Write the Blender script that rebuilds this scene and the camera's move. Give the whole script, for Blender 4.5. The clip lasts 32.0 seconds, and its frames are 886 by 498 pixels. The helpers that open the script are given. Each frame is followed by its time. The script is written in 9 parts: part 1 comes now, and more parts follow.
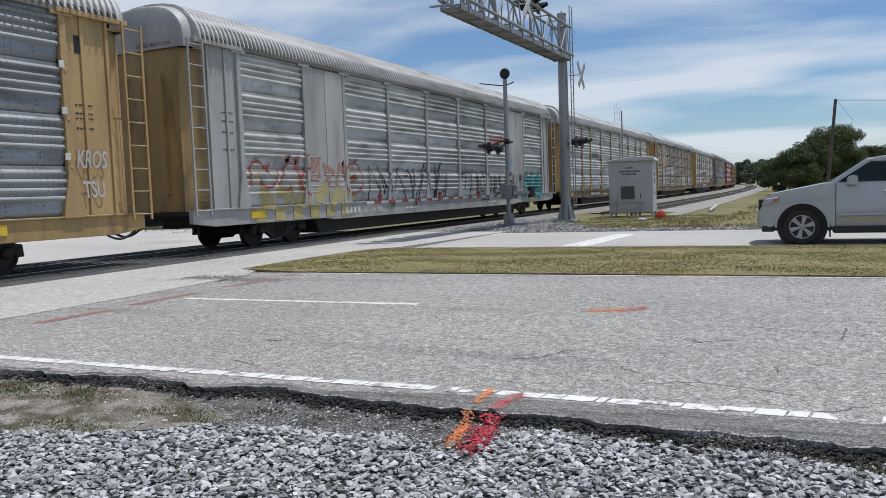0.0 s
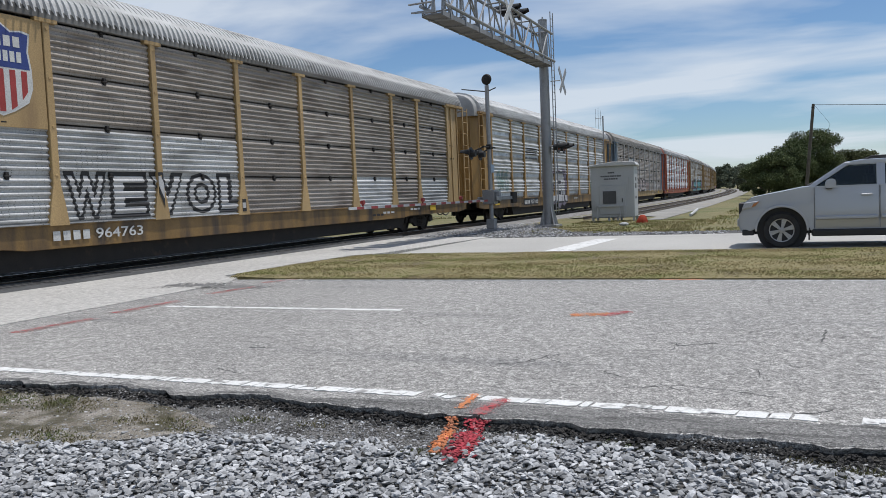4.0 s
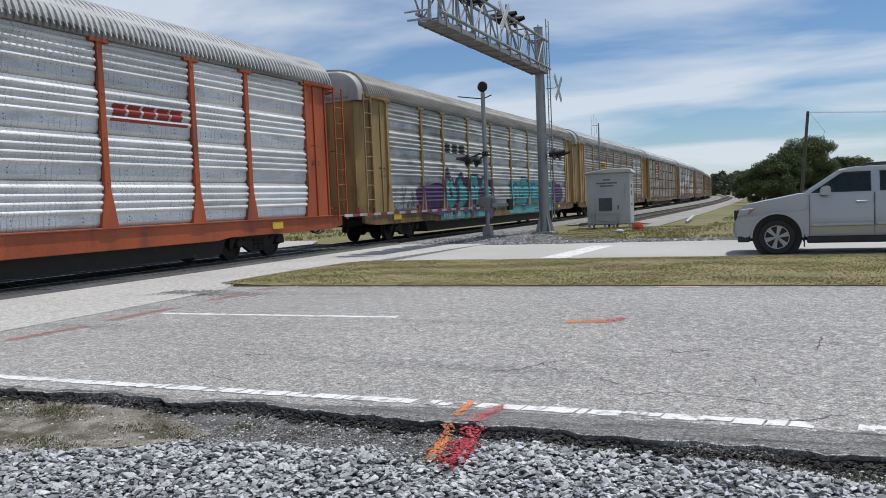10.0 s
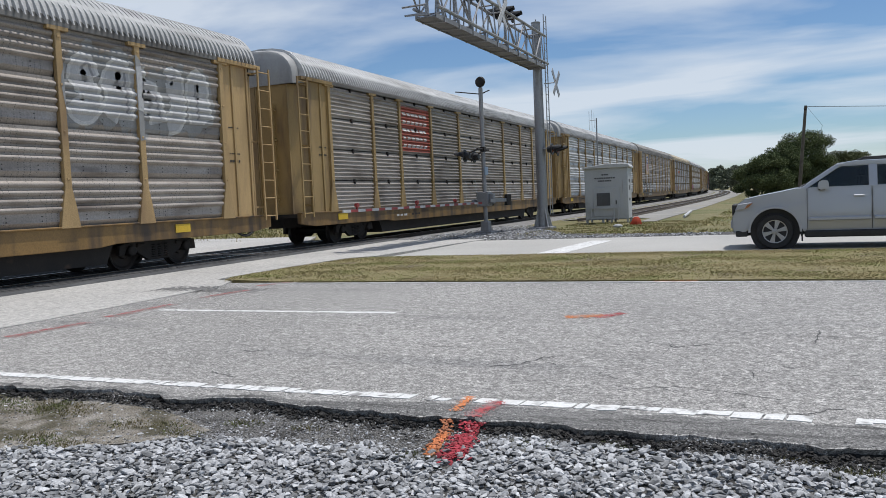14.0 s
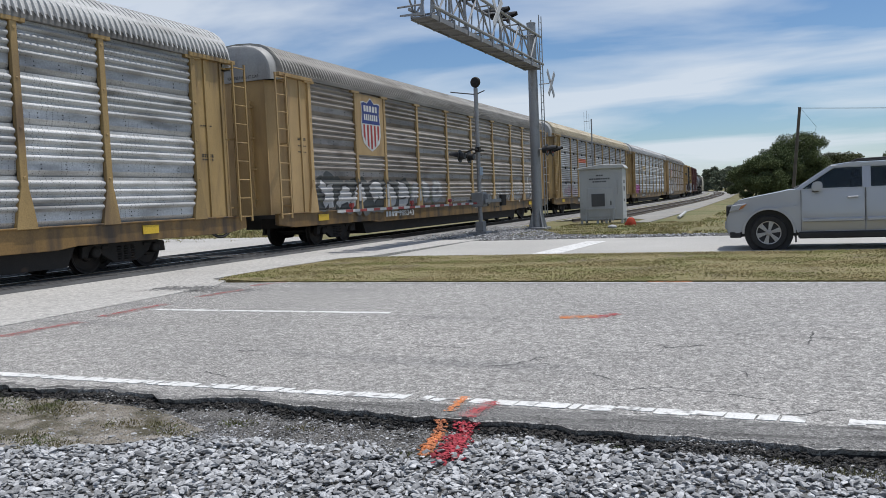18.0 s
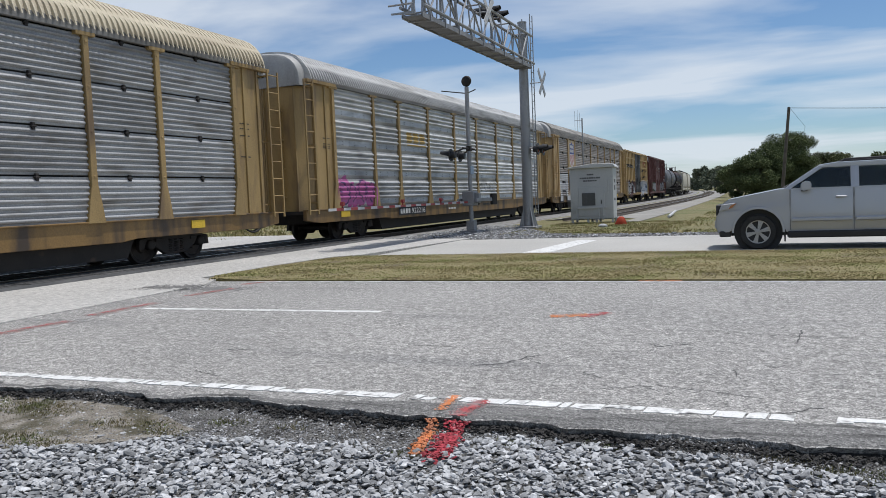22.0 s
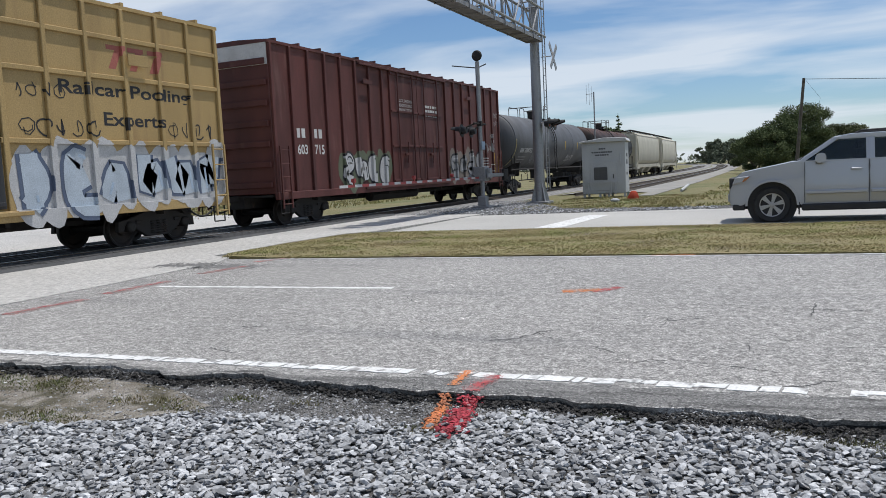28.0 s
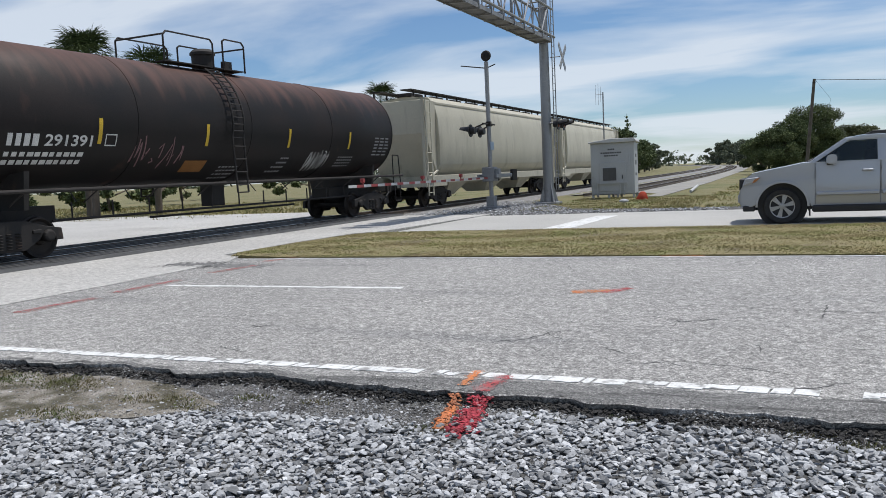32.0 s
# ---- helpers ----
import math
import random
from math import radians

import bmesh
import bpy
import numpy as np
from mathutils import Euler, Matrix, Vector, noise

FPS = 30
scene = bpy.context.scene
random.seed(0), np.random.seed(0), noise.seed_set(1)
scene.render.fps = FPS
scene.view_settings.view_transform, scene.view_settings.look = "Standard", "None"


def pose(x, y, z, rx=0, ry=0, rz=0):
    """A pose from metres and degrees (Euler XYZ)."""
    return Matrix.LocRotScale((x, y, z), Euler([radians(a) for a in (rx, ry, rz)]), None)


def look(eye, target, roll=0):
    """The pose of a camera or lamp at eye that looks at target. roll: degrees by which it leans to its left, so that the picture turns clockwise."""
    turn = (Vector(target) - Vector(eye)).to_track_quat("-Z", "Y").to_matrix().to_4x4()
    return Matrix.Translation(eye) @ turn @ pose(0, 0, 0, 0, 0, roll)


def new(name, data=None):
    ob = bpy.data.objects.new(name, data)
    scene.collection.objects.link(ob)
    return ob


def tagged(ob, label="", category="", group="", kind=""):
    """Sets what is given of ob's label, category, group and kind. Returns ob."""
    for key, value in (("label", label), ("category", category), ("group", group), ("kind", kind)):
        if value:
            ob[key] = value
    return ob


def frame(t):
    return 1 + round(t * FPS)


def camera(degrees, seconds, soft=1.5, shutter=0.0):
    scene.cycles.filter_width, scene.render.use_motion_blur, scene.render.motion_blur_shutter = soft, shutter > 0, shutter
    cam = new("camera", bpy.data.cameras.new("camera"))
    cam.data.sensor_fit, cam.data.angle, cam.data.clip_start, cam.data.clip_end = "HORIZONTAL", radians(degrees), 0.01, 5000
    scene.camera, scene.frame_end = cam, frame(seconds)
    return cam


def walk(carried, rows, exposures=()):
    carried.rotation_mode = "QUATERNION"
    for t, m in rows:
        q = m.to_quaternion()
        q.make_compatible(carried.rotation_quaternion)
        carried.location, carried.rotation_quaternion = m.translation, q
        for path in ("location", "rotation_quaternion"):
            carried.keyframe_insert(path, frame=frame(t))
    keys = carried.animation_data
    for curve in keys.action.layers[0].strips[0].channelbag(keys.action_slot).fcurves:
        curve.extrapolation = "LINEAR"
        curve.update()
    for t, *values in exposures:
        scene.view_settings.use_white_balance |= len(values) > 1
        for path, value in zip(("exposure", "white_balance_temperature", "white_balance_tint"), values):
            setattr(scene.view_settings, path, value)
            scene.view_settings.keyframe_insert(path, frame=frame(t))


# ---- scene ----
# World: X to the right of the track, Y along the track away from the camera, Z up; road surface at z = 0.
EYE = (0.0, 0.0, 1.40)
TRACK_X = -14.95
RAIL_Z = 0.10
BEND_Y, BEND_R = 40.0, 2360.0

cam = camera(58.5, 32.0, soft=0.5, shutter=0.0)
TURNS = [
    (0.0, 85.90, 2.11, 25.45),
    (0.5, 85.96, 2.09, 25.28),
    (1.0, 86.07, 2.06, 25.11),
    (1.5, 86.20, 2.11, 24.92),
    (2.0, 86.27, 2.18, 24.69),
    (2.5, 86.26, 2.25, 24.47),
    (3.0, 86.25, 2.32, 24.32),
    (3.5, 86.25, 2.38, 24.24),
    (5.5, 86.33, 2.47, 24.20),
    (6.0, 86.43, 2.42, 24.19),
    (6.5, 86.56, 2.40, 24.16),
    (7.0, 86.68, 2.45, 24.14),
    (7.5, 86.73, 2.42, 24.10),
    (8.0, 86.74, 2.41, 24.05),
    (8.5, 86.74, 2.41, 24.02),
    (9.0, 86.75, 2.42, 23.98),
    (9.5, 86.74, 2.39, 23.96),
    (10.0, 86.75, 2.42, 23.92),
    (10.5, 86.75, 2.52, 23.87),
    (11.0, 86.73, 2.61, 23.86),
    (11.5, 86.71, 2.67, 23.85),
    (12.0, 86.68, 2.72, 23.86),
    (12.5, 86.63, 2.69, 23.87),
    (13.0, 86.56, 2.66, 23.87),
    (13.5, 86.48, 2.60, 23.84),
    (14.0, 86.42, 2.61, 23.78),
    (14.5, 86.37, 2.65, 23.72),
    (16.5, 86.41, 2.58, 23.60),
    (17.0, 86.43, 2.53, 23.55),
    (17.5, 86.43, 2.45, 23.48),
    (18.0, 86.42, 2.43, 23.41),
    (18.5, 86.41, 2.46, 23.33),
    (19.0, 86.41, 2.53, 23.26),
    (19.5, 86.41, 2.52, 23.21),
    (20.0, 86.41, 2.53, 23.16),
    (20.5, 86.39, 2.45, 23.10),
    (21.0, 86.39, 2.39, 22.98),
    (21.5, 86.35, 2.35, 22.87),
    (22.0, 86.31, 2.34, 22.75),
    (22.5, 86.18, 2.37, 22.63),
    (23.0, 86.05, 2.47, 22.52),
    (23.5, 85.94, 2.54, 22.41),
    (24.0, 85.85, 2.66, 22.39),
    (24.5, 85.78, 2.71, 22.44),
    (25.0, 85.70, 2.78, 22.55),
    (25.5, 85.56, 2.75, 22.68),
    (27.5, 84.71, 2.83, 23.38),
    (28.0, 84.61, 2.89, 23.56),
    (28.5, 84.57, 2.95, 23.69),
    (29.0, 84.55, 2.96, 23.75),
    (29.5, 84.52, 2.98, 23.82),
    (30.0, 84.51, 2.92, 23.89),
    (30.5, 84.51, 2.80, 23.96),
    (31.0, 84.54, 2.73, 24.01),
    (31.5, 84.59, 2.72, 24.05),
    (32.0, 84.65, 2.72, 24.15),
]
SWAY = {31.5: 0.008, 32.0: 0.018}
walk(cam, [(t, pose(EYE[0] - 0.91 * SWAY.get(t, 0), EYE[1] - 0.41 * SWAY.get(t, 0), EYE[2], rx, ry, rz)) for t, rx, ry, rz in TURNS], exposures=[(0.0, -0.06), (25.5, -0.04), (28.0, 0.0), (32.0, 0.0)])

# ---- sky and sun ----
SUN_DIR = Vector((0.22, 0.20, 1.0)).normalized()
world = bpy.data.worlds.new("sky")
scene.world = world
world.use_nodes = True
wn, wl = world.node_tree.nodes, world.node_tree.links
wn.clear()
w_out = wn.new("ShaderNodeOutputWorld")
w_bg = wn.new("ShaderNodeBackground")
w_bg.inputs["Strength"].default_value = 0.088
w_sky = wn.new("ShaderNodeTexSky")
w_sky.sky_type = "NISHITA"
w_sky.sun_disc = False
w_sky.sun_elevation = math.asin(SUN_DIR.z)
w_sky.sun_rotation = math.atan2(SUN_DIR.x, SUN_DIR.y)
w_sky.air_density, w_sky.dust_density, w_sky.ozone_density = 1.0, 0.15, 3.5
w_tc = wn.new("ShaderNodeTexCoord")
w_sep = wn.new("ShaderNodeSeparateXYZ")
wl.new(w_tc.outputs["Generated"], w_sep.inputs[0])


def wmath(op, a, b):
    m = wn.new("ShaderNodeMath")
    m.operation = op
    for i, v in enumerate((a, b)):
        if isinstance(v, (int, float)):
            m.inputs[i].default_value = v
        else:
            wl.new(v, m.inputs[i])
    return m.outputs[0]


# cirrus lies on a plane overhead: direction divided by its height
w_h = wmath("MAXIMUM", wmath("ADD", w_sep.outputs[2], 0.12), 0.03)
w_cx, w_cy = wmath("DIVIDE", w_sep.outputs[0], w_h), wmath("DIVIDE", w_sep.outputs[1], w_h)
w_comb = wn.new("ShaderNodeCombineXYZ")
wl.new(w_cx, w_comb.inputs[0])
wl.new(w_cy, w_comb.inputs[1])
w_map = wn.new("ShaderNodeMapping")
w_map.inputs["Rotation"].default_value = (0, 0, radians(-42))
w_map.inputs["Scale"].default_value = (0.62, 1.05, 1)
w_map.inputs["Location"].default_value = (3.1, 1.7, 0)
wl.new(w_comb.outputs[0], w_map.inputs[0])
w_n1 = wn.new("ShaderNodeTexNoise")
w_n1.inputs["Scale"].default_value, w_n1.inputs["Detail"].default_value, w_n1.inputs["Roughness"].default_value = 1.0, 7, 0.50
w_n1.inputs["Distortion"].default_value = 0.35
wl.new(w_map.outputs[0], w_n1.inputs["Vector"])
w_ramp = wn.new("ShaderNodeValToRGB")
w_ramp.color_ramp.elements[0].position, w_ramp.color_ramp.elements[1].position = 0.40, 0.62
wl.new(w_n1.outputs["Fac"], w_ramp.inputs[0])
w_mix = wn.new("ShaderNodeMix")
w_mix.data_type = "RGBA"
w_mix.inputs["B"].default_value = (8.4, 9.1, 10.0, 1)
wl.new(wmath("MULTIPLY", w_ramp.outputs[0], 0.8), w_mix.inputs["Factor"])
w_tint = wn.new("ShaderNodeMix")
w_tint.data_type, w_tint.blend_type = "RGBA", "MULTIPLY"
w_tint.inputs["Factor"].default_value = 1.0
w_tint.inputs["B"].default_value = (0.85, 0.985, 1.13, 1)
wl.new(w_sky.outputs[0], w_tint.inputs["A"])
wl.new(w_tint.outputs["Result"], w_mix.inputs["A"])
wl.new(w_mix.outputs["Result"], w_bg.inputs[0])
wl.new(w_bg.outputs[0], w_out.inputs[0])

sun_data = bpy.data.lights.new("sun", "SUN")
sun_data.energy, sun_data.angle, sun_data.color = 3.85, radians(0.6), (1.0, 0.97, 0.94)
sun = new("sun", sun_data)
sun.matrix_world = look(SUN_DIR * 100, (0, 0, 0))
scene.view_settings.exposure = 0.0

# ---- materials ----
def surface(name, c1, c2, scale=3.0, rough=0.7, metal=0.0, stretch=(1, 1, 1), bump=0.15, fine=60.0, dirt=None, dirt_at=(0.5, 0.7), dirt_scale=1.5,
            dirt_stretch=(1, 1, 1), rand=0.0, speckle=0.0, contrast=(0.35, 0.65), bump_dist=0.01, island=False):
    """Two colours mixed by broad noise, darkened by fine grain, with stains of a third colour."""
    m = bpy.data.materials.new(name)
    m.use_nodes = True
    nd, ln = m.node_tree.nodes, m.node_tree.links
    b = nd["Principled BSDF"]
    b.inputs["Roughness"].default_value, b.inputs["Metallic"].default_value = rough, metal
    tc = nd.new("ShaderNodeTexCoord")

    def noise_at(sc, st, detail, src=None):
        mp = nd.new("ShaderNodeMapping")
        mp.inputs["Scale"].default_value = st
        ln.new(src or tc.outputs["Object"], mp.inputs[0])
        n = nd.new("ShaderNodeTexNoise")
        n.inputs["Scale"].default_value, n.inputs["Detail"].default_value = sc, detail
        ln.new(mp.outputs[0], n.inputs["Vector"])
        return n.outputs["Fac"]

    def ramp(v, a, c):
        r = nd.new("ShaderNodeMapRange")
        r.inputs["From Min"].default_value, r.inputs["From Max"].default_value = a, c
        ln.new(v, r.inputs["Value"])
        return r.outputs[0]

    def mix(f, a, c, mode="MIX"):
        x = nd.new("ShaderNodeMix")
        x.data_type, x.blend_type = "RGBA", mode
        for s, v in (("Factor", f), ("A", a), ("B", c)):
            if isinstance(v, (float, int)):
                x.inputs[s].default_value = v
            elif isinstance(v, tuple):
                x.inputs[s].default_value = (*v, 1)
            else:
                ln.new(v, x.inputs[s])
        return x.outputs["Result"]

    broad = noise_at(scale, stretch, 6)
    col = mix(ramp(broad, *contrast), tuple(c1), tuple(c2))
    grain = noise_at(fine, (1, 1, 1), 3)
    col = mix(0.35, col, ramp(grain, 0.2, 0.7), "MULTIPLY")
    if speckle:
        sp = noise_at(fine * 2.6, (1, 1, 1), 1)
        col = mix(ramp(sp, 0.60, 0.66), col, mix(speckle, col, (0.75, 0.74, 0.71)))
    if dirt:
        d = ramp(noise_at(dirt_scale, dirt_stretch, 8), *dirt_at)
        col = mix(d, col, tuple(dirt))
    if rand:
        oi = nd.new("ShaderNodeObjectInfo")
        hv = nd.new("ShaderNodeHueSaturation")
        if island:
            gi = nd.new("ShaderNodeNewGeometry")
            ln.new(ramp_out(nd, ln, gi.outputs["Random Per Island"], 1 - rand, 1 + rand), hv.inputs["Value"])
        else:
            ln.new(ramp_out(nd, ln, oi.outputs["Random"], 1 - rand, 1 + rand), hv.inputs["Value"])
        ln.new(col, hv.inputs["Color"])
        col = hv.outputs[0]
    ln.new(col, b.inputs["Base Color"])
    r2 = nd.new("ShaderNodeMapRange")
    r2.inputs["To Min"].default_value, r2.inputs["To Max"].default_value = max(0.03, rough - 0.12), min(1, rough + 0.15)
    ln.new(broad, r2.inputs["Value"])
    ln.new(r2.outputs[0], b.inputs["Roughness"])
    if bump:
        bp = nd.new("ShaderNodeBump")
        bp.inputs["Strength"].default_value, bp.inputs["Distance"].default_value = bump, bump_dist
        ln.new(grain, bp.inputs["Height"])
        ln.new(bp.outputs[0], b.inputs["Normal"])
    return m


def ramp_out(nd, ln, v, a, c):
    r = nd.new("ShaderNodeMapRange")
    r.inputs["To Min"].default_value, r.inputs["To Max"].default_value = a, c
    ln.new(v, r.inputs["Value"])
    return r.outputs[0]


def paint(name, c, rough=0.5, wear=0.75, metal=0.0, dirt=(0.10, 0.08, 0.06), at=(0.52, 0.78), scale=1.1, rand=0.08):
    """Weathered paint with vertical grime streaks."""
    d = tuple(v * wear for v in c)
    return surface(name, c, d, 1.2, rough, metal, (1, 1, 0.35), 0.12, 35, dirt, at, scale, (2.2, 2.2, 0.45), rand)


M_ASPHALT = surface("weathered_asphalt", (0.272, 0.264, 0.250), (0.336, 0.326, 0.308), 0.35, 0.88, 0, (1, 1, 1), 0.7, 120, (0.15, 0.15, 0.15), (0.60, 0.78), 0.5,
                    (0.35, 2.2, 1), speckle=0.55)
def aggregate(m, pits, light, scale, depth):
    """Adds pale chips and dark pits of road aggregate to a surface."""
    nd, ln = m.node_tree.nodes, m.node_tree.links
    b = nd["Principled BSDF"]
    src = b.inputs["Base Color"].links[0].from_socket
    tc = nd.new("ShaderNodeTexCoord")
    v = nd.new("ShaderNodeTexVoronoi")
    v.inputs["Scale"].default_value = scale
    ln.new(tc.outputs["Object"], v.inputs["Vector"])
    hv = nd.new("ShaderNodeSeparateColor")
    ln.new(v.outputs["Color"], hv.inputs[0])
    n = nd.new("ShaderNodeTexNoise")
    n.inputs["Scale"].default_value, n.inputs["Detail"].default_value = scale * 0.22, 5
    ln.new(tc.outputs["Object"], n.inputs["Vector"])
    mul = nd.new("ShaderNodeMapRange")
    mul.inputs["From Min"].default_value, mul.inputs["From Max"].default_value = 0.0, 1.0
    mul.inputs["To Min"].default_value, mul.inputs["To Max"].default_value = pits, light
    ln.new(hv.outputs[0], mul.inputs["Value"])
    mul2 = nd.new("ShaderNodeMapRange")
    mul2.inputs["From Min"].default_value, mul2.inputs["From Max"].default_value = 0.3, 0.7
    mul2.inputs["To Min"].default_value, mul2.inputs["To Max"].default_value = 0.72, 1.2
    ln.new(n.outputs["Fac"], mul2.inputs["Value"])
    mm = nd.new("ShaderNodeMath")
    mm.operation = "MULTIPLY"
    ln.new(mul.outputs[0], mm.inputs[0])
    ln.new(mul2.outputs[0], mm.inputs[1])
    sc = nd.new("ShaderNodeVectorMath")
    sc.operation = "SCALE"
    ln.new(src, sc.inputs[0])
    ln.new(mm.outputs[0], sc.inputs["Scale"])
    ln.new(sc.outputs[0], b.inputs["Base Color"])
    bp = nd.new("ShaderNodeBump")
    bp.inputs["Strength"].default_value, bp.inputs["Distance"].default_value = 0.9, depth
    ln.new(mm.outputs[0], bp.inputs["Height"])
    ln.new(bp.outputs[0], b.inputs["Normal"])


aggregate(M_ASPHALT, 0.35, 1.68, 140.0, 0.006)
aggregate(M_ASPHALT, 0.66, 1.36, 48.0, 0.005)
M_WORN = surface("bare_dark_asphalt", (0.13, 0.128, 0.122), (0.19, 0.186, 0.178), 1.6, 0.92, 0, (1, 2, 1), 0.9, 90, (0.06, 0.058, 0.055), (0.55, 0.72), 3.0, (0.5, 3, 1), speckle=0.5)
aggregate(M_WORN, 0.4, 1.6, 110.0, 0.006)
M_CONCRETE = surface("pale_worn_pavement", (0.42, 0.408, 0.385), (0.49, 0.478, 0.45), 0.3, 0.9, 0, (1, 1, 1), 0.35, 90, (0.24, 0.23, 0.21), (0.58, 0.82), 0.35, (0.5, 1.8, 1), speckle=0.2)
aggregate(M_CONCRETE, 0.86, 1.24, 60.0, 0.002)
M_CONCRETE_FAR = surface("pale_concrete_lane", (0.40, 0.39, 0.365), (0.48, 0.47, 0.44), 0.25, 0.9, 0, (1, 1, 1), 0.3, 70, (0.26, 0.25, 0.23), (0.60, 0.84), 0.3, (0.4, 3, 1), speckle=0.2)
# broken asphalt, its black also standing in for shade under the road edge
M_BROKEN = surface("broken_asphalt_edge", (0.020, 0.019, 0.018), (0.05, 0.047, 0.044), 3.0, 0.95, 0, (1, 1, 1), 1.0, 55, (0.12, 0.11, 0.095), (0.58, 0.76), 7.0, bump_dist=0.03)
M_LINE = surface("worn_white_line_paint", (0.80, 0.80, 0.78), (0.70, 0.70, 0.68), 3.0, 0.75, 0, (1, 1, 1), 0.4, 90, (0.26, 0.255, 0.245), (0.56, 0.66), 9.0)
M_LINE_FAINT = surface("faded_white_line_paint", (0.62, 0.62, 0.60), (0.50, 0.50, 0.49), 3.0, 0.8, 0, (1, 1, 1), 0.4, 90, (0.29, 0.285, 0.275), (0.42, 0.60), 7.0)
M_RED_SPRAY = surface("red_marking_paint", (0.50, 0.07, 0.08), (0.42, 0.10, 0.10), 4.0, 0.85, 0, (1, 1, 1), 0.4, 80, (0.30, 0.26, 0.25), (0.47, 0.66), 7.0)
M_PINK_SPRAY = surface("thin_red_marking_paint", (0.46, 0.20, 0.19), (0.40, 0.24, 0.22), 4.0, 0.85, 0, (1, 1, 1), 0.4, 80, (0.32, 0.29, 0.27), (0.47, 0.66), 7.0)
M_ORANGE_SPRAY = surface("orange_marking_paint", (0.72, 0.23, 0.07), (0.58, 0.25, 0.12), 4.0, 0.85, 0, (1, 1, 1), 0.4, 80, (0.36, 0.29, 0.25), (0.55, 0.72), 8.0)
M_GRIT = surface("dark_fine_grit", (0.10, 0.096, 0.09), (0.16, 0.153, 0.142), 5.0, 0.95, 0, (1, 1, 1), 1.0, 70, (0.055, 0.052, 0.048), (0.52, 0.68), 4.0, speckle=0.6, bump_dist=0.03)
M_TUFT = surface("dry_green_tufts", (0.13, 0.125, 0.045), (0.19, 0.15, 0.075), 4.0, 0.85, 0, (1, 1, 1), 0, 20, (0.085, 0.11, 0.028), (0.45, 0.60), 2.5, rand=0.35, island=True)
M_DIRT = surface("sandy_dry_soil", (0.36, 0.33, 0.285), (0.17, 0.145, 0.105), 5.5, 0.95, 0, (1, 1, 1), 1.0, 60, (0.085, 0.075, 0.045), (0.48, 0.60), 3.4, speckle=0.3, bump_dist=0.03)
# bed under loose stones, darkened so its colour holds the shade of the gaps
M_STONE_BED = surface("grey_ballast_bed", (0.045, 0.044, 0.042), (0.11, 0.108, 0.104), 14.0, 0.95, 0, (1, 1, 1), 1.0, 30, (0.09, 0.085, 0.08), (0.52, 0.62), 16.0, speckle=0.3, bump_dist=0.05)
M_STONE = surface("crushed_grey_limestone", (0.31, 0.317, 0.327), (0.47, 0.475, 0.48), 14.0, 0.9, 0, (1, 1, 1), 0.5, 70, (0.20, 0.195, 0.19), (0.58, 0.73), 20.0, rand=0.55, island=True)
M_STONE_RED = surface("red_sprayed_stones", (0.42, 0.04, 0.06), (0.30, 0.04, 0.05), 14.0, 0.85, 0, (1, 1, 1), 0.5, 70, (0.28, 0.2, 0.2), (0.60, 0.7), 20.0, rand=0.4, island=True)
M_STONE_ORANGE = surface("orange_sprayed_stones", (0.60, 0.19, 0.06), (0.42, 0.17, 0.09), 14.0, 0.85, 0, (1, 1, 1), 0.5, 70, (0.3, 0.25, 0.2), (0.60, 0.7), 20.0, rand=0.4, island=True)
M_FIELD = surface("dry_grassy_ground", (0.17, 0.16, 0.065), (0.24, 0.20, 0.10), 0.5, 0.95, 0, (1, 1, 1), 0.9, 12, (0.10, 0.12, 0.04), (0.50, 0.68), 0.25, bump_dist=0.08)
M_TURF = surface("mown_grass_soil", (0.24, 0.21, 0.09), (0.29, 0.24, 0.12), 0.9, 0.95, 0, (1, 2, 1), 0.9, 40, (0.13, 0.10, 0.065), (0.52, 0.68), 0.7, bump_dist=0.04)
M_BLADE = surface("grass_blades", (0.28, 0.245, 0.10), (0.38, 0.31, 0.155), 0.9, 0.8, 0, (1, 1, 1), 0, 20, (0.22, 0.225, 0.075), (0.46, 0.62), 0.8, rand=0.12, island=True)
M_ACCESS = surface("pale_gravel_track", (0.25, 0.243, 0.225), (0.34, 0.328, 0.30), 0.6, 0.95, 0, (1, 1, 1), 0.6, 25, (0.28, 0.25, 0.18), (0.55, 0.75), 0.5)
M_RUBBER = surface("black_rubber_crossing_panel", (0.035, 0.035, 0.037), (0.06, 0.06, 0.06), 1.5, 0.8, 0, (1, 0.3, 1), 0.5, 40, (0.13, 0.13, 0.125), (0.55, 0.75), 1.2, (2.5, 0.3, 1))
M_RAIL = surface("worn_rail_steel", (0.10, 0.075, 0.06), (0.16, 0.12, 0.09), 3, 0.6, 0.4, (1, 0.2, 1), 0.2, 40)
M_RAILTOP = surface("polished_rail_head", (0.42, 0.42, 0.43), (0.55, 0.55, 0.55), 3, 0.28, 0.9, (1, 0.1, 1), 0.05, 40)
M_TIE = surface("weathered_sleeper_wood", (0.09, 0.075, 0.06), (0.15, 0.13, 0.105), 4, 0.9, 0, (1, 1, 1), 0.6, 30, rand=0.2)
M_BALLAST = surface("track_ballast", (0.22, 0.215, 0.21), (0.34, 0.335, 0.325), 9, 0.95, 0, (1, 1, 1), 1.0, 22, (0.12, 0.105, 0.09), (0.52, 0.66), 3.0, bump_dist=0.06)
